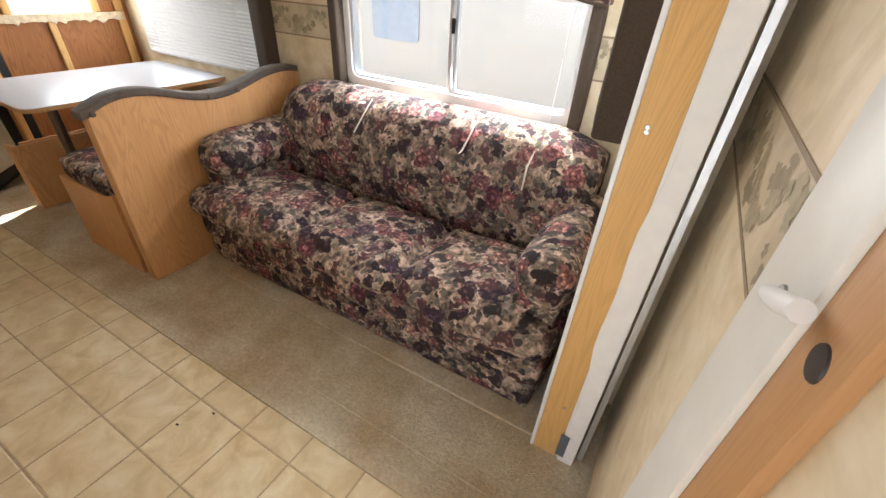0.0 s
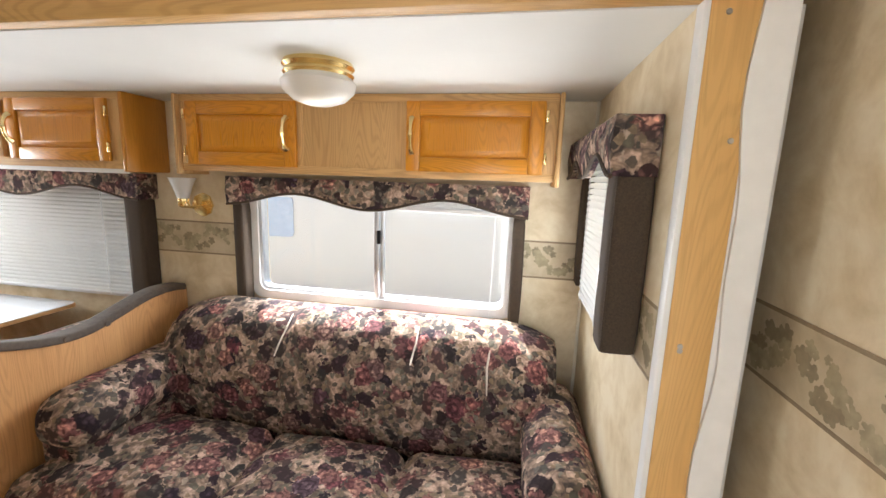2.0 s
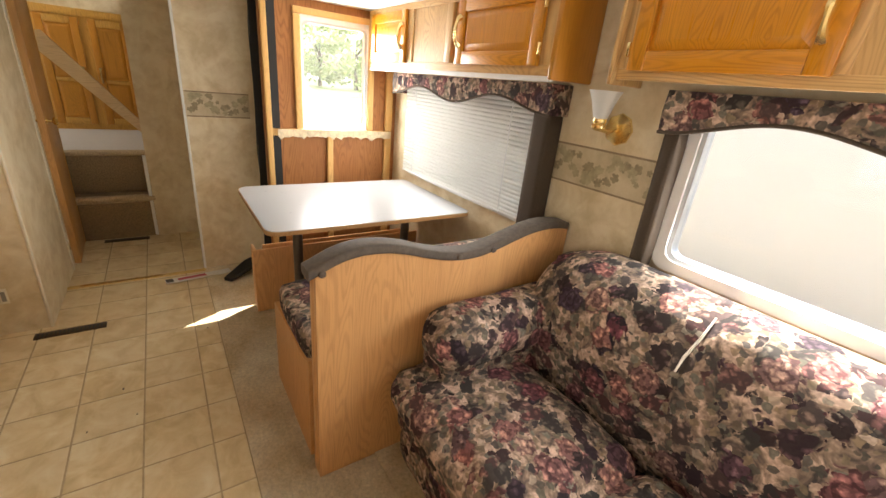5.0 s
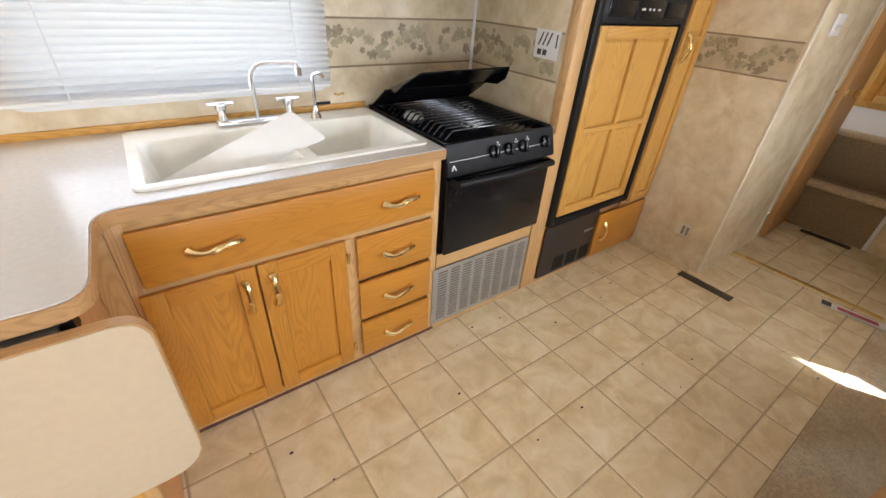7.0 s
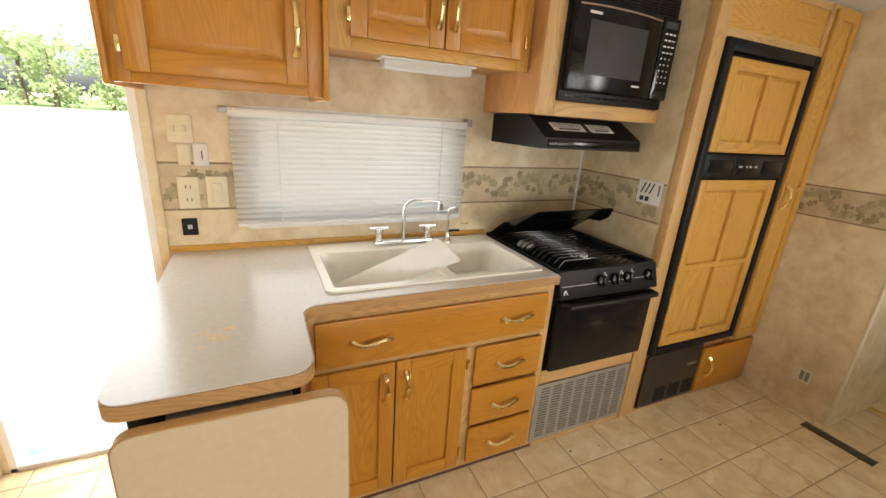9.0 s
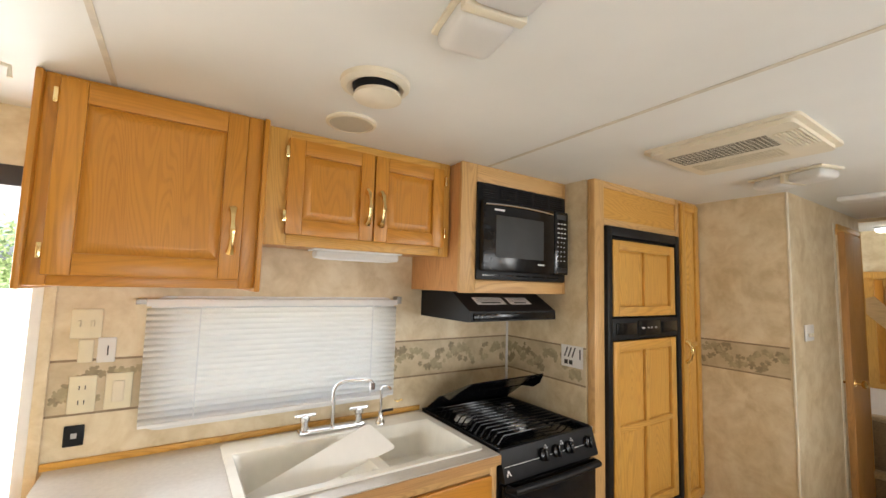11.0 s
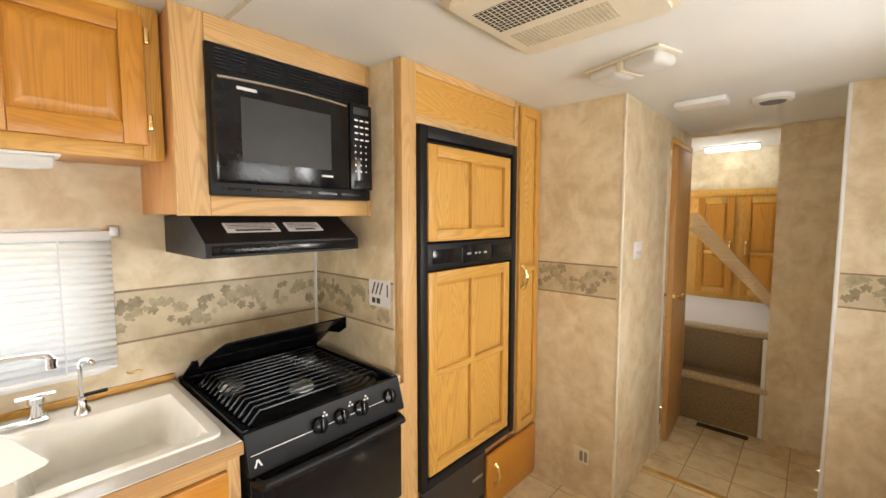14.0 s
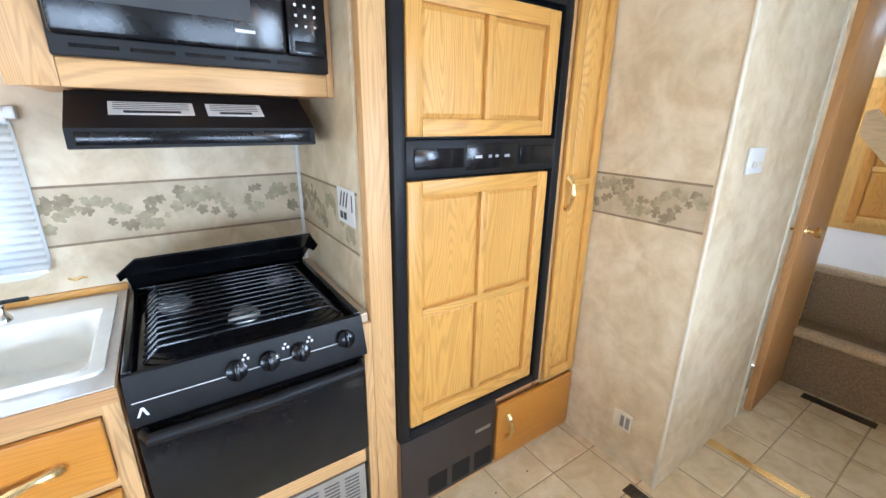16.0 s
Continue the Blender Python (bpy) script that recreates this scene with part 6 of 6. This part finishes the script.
# stains on the counter
for k, (x, y, s) in enumerate(((-0.835, -0.50, 0.03), (-0.80, -0.535, 0.018), (-0.86, -0.545, 0.022), (-0.80, -0.46, 0.012), (-0.79, -0.49, 0.009))):
    rng = random.Random(k)
    pts = [(x + s * rng.uniform(0.5, 1) * math.cos(a), y + s * rng.uniform(0.3, 0.8) * math.sin(a)) for a in np.linspace(0, 6.0, 11)]
    solo("stain", prism(bmesh.new(), pts, 0.901, 0.9013), plain("tan_stain", (0.56, 0.44, 0.27), 0.4, 0, 0.2, 90), "dried tan stain on the countertop", "stain", group="counter stains", smooth=None)

# ---- ceiling fittings ----
vt = thing("ceiling_vent", "round off-white ceiling vent with a dropped disc", "ceiling vent", (-1.39, -0.41, 2.07))
part("ring", lathe(bmesh.new(), [(0.098, 0.0), (0.096, -0.012), (0.08, -0.02), (0.066, -0.014), (0.064, 0.0)], (-1.39, -0.41, CEIL), seg=36), cream, vt)
part("throat", lathe(bmesh.new(), [(0.064, -0.002), (0.06, -0.028), (0.03, -0.03)], (-1.39, -0.41, CEIL), seg=30), black_satin, vt)
part("disc", lathe(bmesh.new(), [(0.066, -0.030), (0.068, -0.040), (0.05, -0.046), (0.004, -0.048)], (-1.40, -0.415, CEIL), seg=36), cream, vt)
sp = thing("ceiling_speaker", "flat round ceiling speaker with a grey grille", "speaker", (-1.44, -0.73, 2.11))
part("rim", lathe(bmesh.new(), [(0.088, 0.0), (0.086, -0.008), (0.076, -0.011), (0.074, -0.004)], (-1.435, -0.72, CEIL), seg=36), cream, sp)
part("grille", lathe(bmesh.new(), [(0.075, -0.003), (0.072, -0.009), (0.004, -0.010)], (-1.435, -0.72, CEIL), seg=36), plain("grille_cloth", (0.52, 0.48, 0.38), 0.7, 0, 0.2, 500), sp)


def double_light(x, y, turn, label):
    d_ = thing("ceiling_light", label, "ceiling light", (x, y, CEIL - 0.05), "ceiling lights")
    b2 = soft(bmesh.new(), -0.15, -0.012, -0.065, 0.065, -0.055, -0.008, 0.03, 8, 0, 0)
    b2.transform(pose(x, y, CEIL, 0, 0, turn))
    part("diffuser", b2, frosted, d_)
    b2 = soft(bmesh.new(), 0.012, 0.15, -0.065, 0.065, -0.055, -0.008, 0.03, 8, 0, 0)
    b2.transform(pose(x, y, CEIL, 0, 0, turn))
    part("diffuser", b2, frosted, d_)
    b2 = cube(-0.16, 0.16, -0.07, 0.07, -0.012, -0.001, bev=0.004)
    b2.transform(pose(x, y, CEIL, 0, 0, turn))
    part("base", b2, cream, d_)
    b2 = cube(-0.012, 0.012, -0.068, 0.068, -0.05, -0.012, bev=0.004)
    b2.transform(pose(x, y, CEIL, 0, 0, turn))
    part("bridge", b2, cream, d_)
    return d_


double_light(-1.43, 0.06, 80, "white twin ceiling light with clear diffusers, off")
double_light(-3.33, -0.04, 72, "white twin ceiling light near the hall, off")
ac = thing("air_conditioner", "cream ceiling air conditioner panel with a square-grid grille", "air conditioner", (-2.74, -0.04, 2.09))
outline = rounded([(-2.50, -0.285), (-2.50, 0.215), (-2.975, 0.215), (-2.975, -0.285)], 0.03)
bm = prism(bmesh.new(), outline, CEIL - 0.012, CEIL - 0.0005)
prism(bm, rounded([(-2.515, -0.265), (-2.515, 0.195), (-2.96, 0.195), (-2.96, -0.265)], 0.03), CEIL - 0.026, CEIL - 0.012)
part("panel", bm, cream, ac)
part("recess", cube(-2.735, -2.595, -0.235, 0.10, CEIL - 0.0275, CEIL - 0.0255), plain("filter_grey", (0.045, 0.036, 0.025), 0.9), ac, "dark filter")
bm = bmesh.new()
for k in range(22):
    box(bm, -2.735, -2.595, -0.235 + k * 0.0159, -0.2335 + k * 0.0159, CEIL - 0.0288, CEIL - 0.0275)
for k in range(10):
    box(bm, -2.735 + k * 0.0154, -2.7335 + k * 0.0154, -0.235, 0.10, CEIL - 0.0288, CEIL - 0.0275)
tagged(part("grid", bm, cream, ac, smooth=None), kind="stuff")
bm = bmesh.new()
for k in range(24):
    for j in range(8):
        box(bm, -2.885 + j * 0.014, -2.876 + j * 0.014, -0.225 + k * 0.0128, -0.216 + k * 0.0128, CEIL - 0.0285, CEIL - 0.0258)
tagged(part("pale_grid", bm, plain("pale_grid", (0.60, 0.54, 0.40), 0.5), ac, smooth=None), kind="stuff")
for k in range(7):
    part("louvre", cube(-2.80, -2.60, 0.118 + k * 0.011, 0.123 + k * 0.011, CEIL - 0.030, CEIL - 0.0258), cream, ac, smooth=None)
sd = thing("gas_detector", "white rectangular detector box on the ceiling", "detector", (-4.13, 0.06, 2.09))
part("box", cube(-4.19, -4.06, -0.06, 0.17, CEIL - 0.03, CEIL - 0.001, bev=0.01), white_vinyl, sd)
sm = thing("smoke_alarm", "round white smoke alarm with a dark centre", "smoke alarm", (-4.28, 0.32, 2.09))
part("ring", lathe(bmesh.new(), [(0.085, 0), (0.083, -0.02), (0.06, -0.028), (0.055, -0.02)], (-4.29, 0.33, CEIL), seg=28), white_vinyl, sm)
part("core", lathe(bmesh.new(), [(0.058, -0.018), (0.05, -0.03), (0.005, -0.032)], (-4.29, 0.33, CEIL), seg=24), plain("grey_core", (0.2, 0.2, 0.2), 0.5), sm)
sd2 = thing("ceiling_light", "small white ceiling light box near the partition, off", "ceiling light", (-3.68, 0.77, 2.09), "ceiling lights")
part("box", cube(-3.76, -3.60, 0.70, 0.84, CEIL - 0.025, CEIL - 0.001, bev=0.008), frosted, sd2)
bl = thing("ceiling_light", "broken ceiling light fitting with a bare bracket", "ceiling light", (-0.45, -0.78, 2.08), "ceiling lights")
part("base", lathe(bmesh.new(), [(0.07, 0.0), (0.068, -0.014), (0.03, -0.02)], (-0.42, -0.74, CEIL), seg=24), steel, bl)
part("lens", soft(bmesh.new(), -0.48, -0.40, -0.82, -0.74, CEIL - 0.06, CEIL - 0.012, 0.02, 6, 0, 0), white_vinyl, bl)
part("bracket", sweep(bmesh.new(), [(-0.44, -0.80, CEIL - 0.03), (-0.52, -0.845, CEIL - 0.02), (-0.55, -0.865, CEIL - 0.02), (-0.552, -0.866, CEIL - 0.05)], 0.006, 6), cream, bl)

# ---- entry door opening ----
ed = thing("entry_door_frame", "pale aluminium frame of the open entry door", "door frame", (-0.28, -1.3, 0), kind="structure")
for row in ((-0.585, -0.555, 0.0, 1.90), (0.01, 0.035, 0.0, 1.90)):
    part("jamb", cube(row[0], row[1], KW - 0.08, KW + 0.008, row[2], row[3], bev=0.002), white_vinyl, ed)
part("sill", cube(-0.585, 0.035, KW - 0.09, KW + 0.008, -0.005, 0.022, bev=0.003), alu, ed)
part("dark_header", cube(-0.60, 0.06, KW - 0.08, KW + 0.014, 1.845, 1.915, bev=0.003), dark_panel, ed, "dark header roll")
part("corner_strip", cube(-0.618, -0.585, KW + 0.001, KW + 0.012, 0.02, 1.9, bev=0.003), paper, ed)

# ---- hall, steps, bathroom door ----
plywood_door = wood("brown_door_oak", (0.56, 0.31, 0.10), (0.44, 0.215, 0.06), "z", 0.4)
bd = thing("bathroom_door", "oak bathroom door standing ajar with brass knobs", "door", (-4.9, -0.2, 0))
b2 = cube(0.0, 0.48, -0.018, 0.018, 0.012, 1.98, bev=0.002)
b2.transform(pose(-5.09, -0.19, 0, 0, 0, 2.7))
part("leaf", b2, plywood_door, bd)
for s in (-1, 1):
    b2 = lathe(bmesh.new(), [(0.024, 0.0), (0.022, 0.004), (0.009, 0.008), (0.009, 0.03), (0.022, 0.036), (0.026, 0.048), (0.018, 0.058), (0.002, 0.06)], (0.43, 0, 1.0), "y", 18)
    if s < 0:
        b2.transform(Matrix.Scale(-1, 4, (0, 1, 0)))
    b2.transform(pose(-5.09, -0.19, 0, 0, 0, 2.7) @ pose(0, 0.018 * s, 0))
    part("knob", b2, brass, bd, "brass door knob")
df = thing("bathroom_door_frame", "yellow oak frame of the bathroom doorway", "door frame", (-4.66, -0.2, 0), kind="structure")
part("jamb", cube(-4.56, -4.525, -0.235, -0.188, 0.13, 2.03, bev=0.003), oak_v, df)
part("post", cube(-4.524, -4.500, -0.25, -0.176, 0.0, 2.03, bev=0.004), cream, df, "cream corner post")
part("jamb_foot", cube(-4.56, -4.525, -0.235, -0.190, 0.0, 0.129, bev=0.003), cream, df)
part("jamb", cube(-5.12, -5.095, -0.25, -0.172, 0.0, 2.03, bev=0.003), oak_v, df)
part("head", cube(-5.09, -4.565, -0.25, -0.172, 1.99, 2.03, bev=0.003), oak_h, df)

step_carpet = plain("brown_carpet", (0.27, 0.19, 0.105), 0.95, 0, 0.3, 110)
steps = thing("steps", "brown carpeted steps up to the bedroom", "steps", (-5.3, 0.07, 0))
part("step", soft(bmesh.new(), -5.30, -5.105, -0.226, 0.346, -0.06, 0.352, 0.02, 8, 0, 0.001), step_carpet, steps)
part("step", soft(bmesh.new(), -5.60, -5.292, -0.226, 0.346, 0.30, 0.683, 0.02, 8, 0, 0.001), step_carpet, steps)
# Paler than the step carpet: wear, plus light from above put into the colour.
worn = plain("worn_lit_carpet_edge", (0.52, 0.40, 0.25), 0.95, 0, 0.25, 90)
part("nosing", soft(bmesh.new(), -5.16, -5.085, -0.226, 0.346, 0.305, 0.362, 0.026, 8, 0, 0.002), worn, steps, "worn carpet edge, painted paler for the light from above")
part("nosing", soft(bmesh.new(), -5.36, -5.276, -0.226, 0.346, 0.655, 0.698, 0.02, 8, 0, 0.002), worn, steps, "worn carpet edge, painted paler for the light from above")
part("side_trim", cube(-5.135, -5.096, 0.300, 0.3235, 0.002, 0.69, bev=0.004), white_vinyl, steps, "white edge trim")

bm = prism(bmesh.new(), [(-0.26, 1.545), (-0.215, 1.56), (0.32, 0.90), (0.32, 0.795), (-0.26, 1.42)], -5.64, -5.60, "x")
pk = solo("handrail_board", bm, lit_pine, "bare pine board slanting across the stair opening", "board")
bc = thing("bedroom_cabinet", "honey oak bedroom wardrobe with two raised-panel doors", "wardrobe", (-6.8, -0.1, 0.69))
BF = Face((-6.6, 0, 0), (0, 1, 0), (1, 0, 0))
part("body", cube(-7.03, -6.602, -0.9, 0.9, 0.691, 1.80), oak_v, bc)
for a, b, hu in ((-0.385, -0.072, -0.10), (0.0, 0.31, 0.03)):
    d = panel_door(BF, a, b, 0.745, 1.72, bc, honey_v, oak_v, 0.06, 1, 2, split=[0.42, 1.0])
    pull(Face((-6.58, 0, 0), (0, 1, 0), (1, 0, 0)), hu, 1.22, 0.12, True, d)
part("top_rail", BF.box(bmesh.new(), -0.9, 0.9, 1.735, 1.80, 0.002, 0.016, 0.003), oak_v, bc)
structure("wall_above_wardrobe", cube(-7.03, -6.62, -1.3, 1.3, 1.80, 2.2), paper, "wallpaper above the wardrobe")
glow = Mat("lit_diffuser", 0.4)
glow.color((0.9, 0.9, 0.88))
glow.b.inputs["Emission Color"].default_value = (1.0, 0.97, 0.9, 1)
glow.b.inputs["Emission Strength"].default_value = 1.2
bfl = thing("fluorescent_light", "lit fluorescent ceiling light in the bedroom", "ceiling light", (-6.4, -0.1, 2.17), "ceiling lights")
part("base", cube(-6.44, -6.31, -0.32, 0.12, 2.185, 2.199, bev=0.002), white_vinyl, bfl)
part("diffuser", cube(-6.435, -6.315, -0.31, 0.11, 2.155, 2.184, bev=0.01), glow.m, bfl)

# packet on the floor by the threshold
pkt = thing("paper_packet", "crumpled white and red paper packet on the threshold", "packet", (-4.08, 0.56, 0.01))
bm = prism(bmesh.new(), [(-4.09, 0.345), (-4.035, 0.355), (-4.10, 0.76), (-4.16, 0.75)], 0.007, 0.016)
for vv in bm.verts:
    vv.co.z += 0.004 * math.sin(vv.co.y * 40)
part("sleeve", bm, label_white, pkt)
part("stripe", prism(bmesh.new(), [(-4.085, 0.42), (-4.052, 0.425), (-4.075, 0.60), (-4.11, 0.59)], 0.0205, 0.0212), plain("faded_red", (0.42, 0.08, 0.10), 0.6), pkt, "faded red print", smooth=None)
part("dark_end", prism(bmesh.new(), [(-4.089, 0.347), (-4.037, 0.357), (-4.043, 0.40), (-4.094, 0.39)], 0.0205, 0.0212), ink, pkt, smooth=None)
for k in range(26):
    rng = random.Random(k + 70)
    x, y = rng.uniform(-3.6, -0.6), rng.choice((rng.uniform(-0.61, -0.2), rng.uniform(-0.6, 0.55)))
    if -1.1 < x < -0.6 and y < -0.2:
        continue
    s = rng.uniform(0.003, 0.007)
    solo("debris", soft(bmesh.new(), x - s, x + s, y - s * 0.6, y + s * 0.6, 0.0, s * 0.7, 0.002, 2, 0, 0.002, k), dark_panel, "dark crumb of dirt on the vinyl floor", "debris", group="floor debris")

# ---- outside ----
m = Mat("bright_gravel", 0.9, 0, 0.2)
v = m.coords()
vo = m.n("TexVoronoi", Scale=32.0)
m.link(v, vo.inputs["Vector"])
c = m.mix(m.noise(v, 0.15, 4), (0.66, 0.63, 0.56), (0.76, 0.72, 0.64))
c = m.mix(m.ramp(vo.outputs["Distance"], [(0.2, (0, 0, 0)), (0.7, (0.8, 0.8, 0.8))]), c, (0.42, 0.40, 0.36))
m.color(c).bump(vo.outputs["Distance"], 0.6, 0.02)
structure("ground", cube(-600, 600, -600, 600, -1.0, -0.75), m.m, "pale gravel yard reaching to the horizon")
grass_m = plain("meadow", (0.09, 0.13, 0.035), 0.9, 0, 0.3, 0.8)
structure("meadow", cube(-160, -45, -60, 160, -0.75, -0.70), grass_m, "green meadow beyond the yard")
structure("far_meadow", cube(-140, 140, -240, -78, -0.75, -0.69), grass_m, "green meadow beyond the gravel")
lm = Mat("foliage", 0.8)
lm.color((0.20, 0.25, 0.12))
lt = lm.n("BsdfTranslucent", Color=(0.38, 0.46, 0.20, 1))
lx = lm.n("MixShader", Fac=0.45)
lm.link(lm.b.outputs[0], lx.inputs[1])
lm.link(lt.outputs[0], lx.inputs[2])
lm.link(lx.outputs[0], lm.t.nodes["Material Output"].inputs["Surface"])
leaf_m = lm.m
bark = plain("bark", (0.10, 0.075, 0.05), 0.9, 0, 0.3, 12)


def tree(x, y, h, seed):
    rng = random.Random(seed)
    t_ = thing("tree", "leafy green tree at the edge of the yard", "tree", (x, y, -0.72), "distant trees")
    bm = sweep(bmesh.new(), [(x, y, -0.75), (x + 0.1, y, h * 0.3), (x, y + 0.1, h * 0.7)], [h * 0.04, h * 0.027, h * 0.012], 7)
    for k in range(4):
        a = rng.uniform(0, 6.28)
        sweep(bm, [(x, y, h * 0.25 + k * h * 0.1), (x + h * 0.22 * math.cos(a), y + h * 0.22 * math.sin(a), h * 0.5 + k * h * 0.1)], [h * 0.017, h * 0.005], 5)
    part("trunk", bm, bark, t_)
    vs, fs_ = [], []
    clumps = [(x + rng.gauss(0, h * 0.2), y + rng.gauss(0, h * 0.2), rng.uniform(0.02 * h, h * 0.95), h * rng.uniform(0.06, 0.15)) for _ in range(30)]
    for cx_, cy_, cz_, r in clumps:
        for _ in range(34):
            d_ = Vector((rng.gauss(0, 1), rng.gauss(0, 1), rng.gauss(0, 0.8))) * r * 0.7
            c_ = Vector((cx_, cy_, cz_)) + d_
            a = Vector((rng.uniform(-1, 1), rng.uniform(-1, 1), rng.uniform(-1, 1))).normalized() * h * 0.04
            b_ = a.orthogonal().normalized() * h * 0.022
            i = len(vs)
            vs += [c_ - a, c_ + b_, c_ + a, c_ - b_]
            fs_.append((i, i + 1, i + 2, i + 3))
    me = bpy.data.meshes.new("crown")
    me.from_pydata(vs, [], fs_)
    me.materials.append(leaf_m)
    cr = new("crown", me)
    cr.parent = t_
    cr.matrix_parent_inverse = Matrix.Translation(t_.location).inverted()
    return t_


rng = random.Random(5)
for k in range(22):
    tree(-62 + k * 5.2 + rng.uniform(-2, 2), -86 + rng.uniform(-8, 6), rng.uniform(7.5, 11.0), k)
for k in range(10):
    tree(-72 + rng.uniform(-6, 4), 4 + k * 5.0 + rng.uniform(-1, 1), rng.uniform(7.0, 10.0), 40 + k)
fence = thing("yard_barrier", "low pale barrier with orange marks across the yard", "barrier", (-3, -19, -0.75))
part("board", cube(-16, 10, -19.1, -19.0, -0.75, 0.15, bev=0.02), plain("pale_board", (0.62, 0.58, 0.54), 0.7), fence)
for x in (-5.4, -2.2, 1.0):
    part("marker", cube(x, x + 0.35, -18.98, -18.93, -0.3, 0.12, bev=0.02), plain("orange_mark", (0.6, 0.16, 0.06), 0.6), fence, "orange marker")

tr_ = thing("neighbour_trailer", "white travel trailer parked alongside", "trailer", (-3.0, 7.2, -0.75))
part("wall", cube(-13.0, 7.0, 6.0, 8.4, -0.748, 2.2, bev=0.1), plain("trailer_white", (0.46, 0.435, 0.39), 0.5, 0, 0.02), tr_)
part("window", prism(bmesh.new(), rounded([(-4.72, 0.54), (-3.83, 0.54), (-3.83, 1.17), (-4.72, 1.17)], 0.09), 5.985, 5.998, "y"), plain("tinted_glass", (0.28, 0.32, 0.38), 0.15), tr_, "tinted rounded window")

# ---- floor tiles, one by one ----
TX, TY = 0.2430, 0.2365
tile_meshes = {}


def tile(x0, x1, y0, y1):
    w, d_ = round(x1 - x0, 4), round(y1 - y0, 4)
    if (w, d_) not in tile_meshes:
        bm = bmesh.new()
        lo = [bm.verts.new(p) for p in ((0, 0, -0.0015), (w, 0, -0.0015), (w, d_, -0.0015), (0, d_, -0.0015))]
        e = 0.004
        hi = [bm.verts.new(p) for p in ((e, e, 0), (w - e, e, 0), (w - e, d_ - e, 0), (e, d_ - e, 0))]
        bm.faces.new(hi)
        for k in range(4):
            bm.faces.new((lo[k], lo[(k + 1) % 4], hi[(k + 1) % 4], hi[k]))
        tile_meshes[w, d_] = mesh_of("tile", bm, tile_mat)
    ob = new("tile", tile_meshes[w, d_])
    ob.location = (x0, y0, 0.0005)
    ob.parent = floor


G = 0.0032
for i in range(-13, 9):
    xa, xb = -1.984 + i * TX, -1.984 + (i + 1) * TX
    xa, xb = max(xa, -5.115), min(xb, 0.20)
    if xb - xa < 0.03:
        continue
    for k in range(-6, 4):
        ya, yb = 0.003 + k * TY, 0.003 + (k + 1) * TY
        ya, yb = max(ya, -1.28), min(yb, 0.597 if xa > -4.3 else 0.78)
        if yb - ya < 0.03:
            continue
        tile(xa + G, xb - G, ya + G, yb - G)
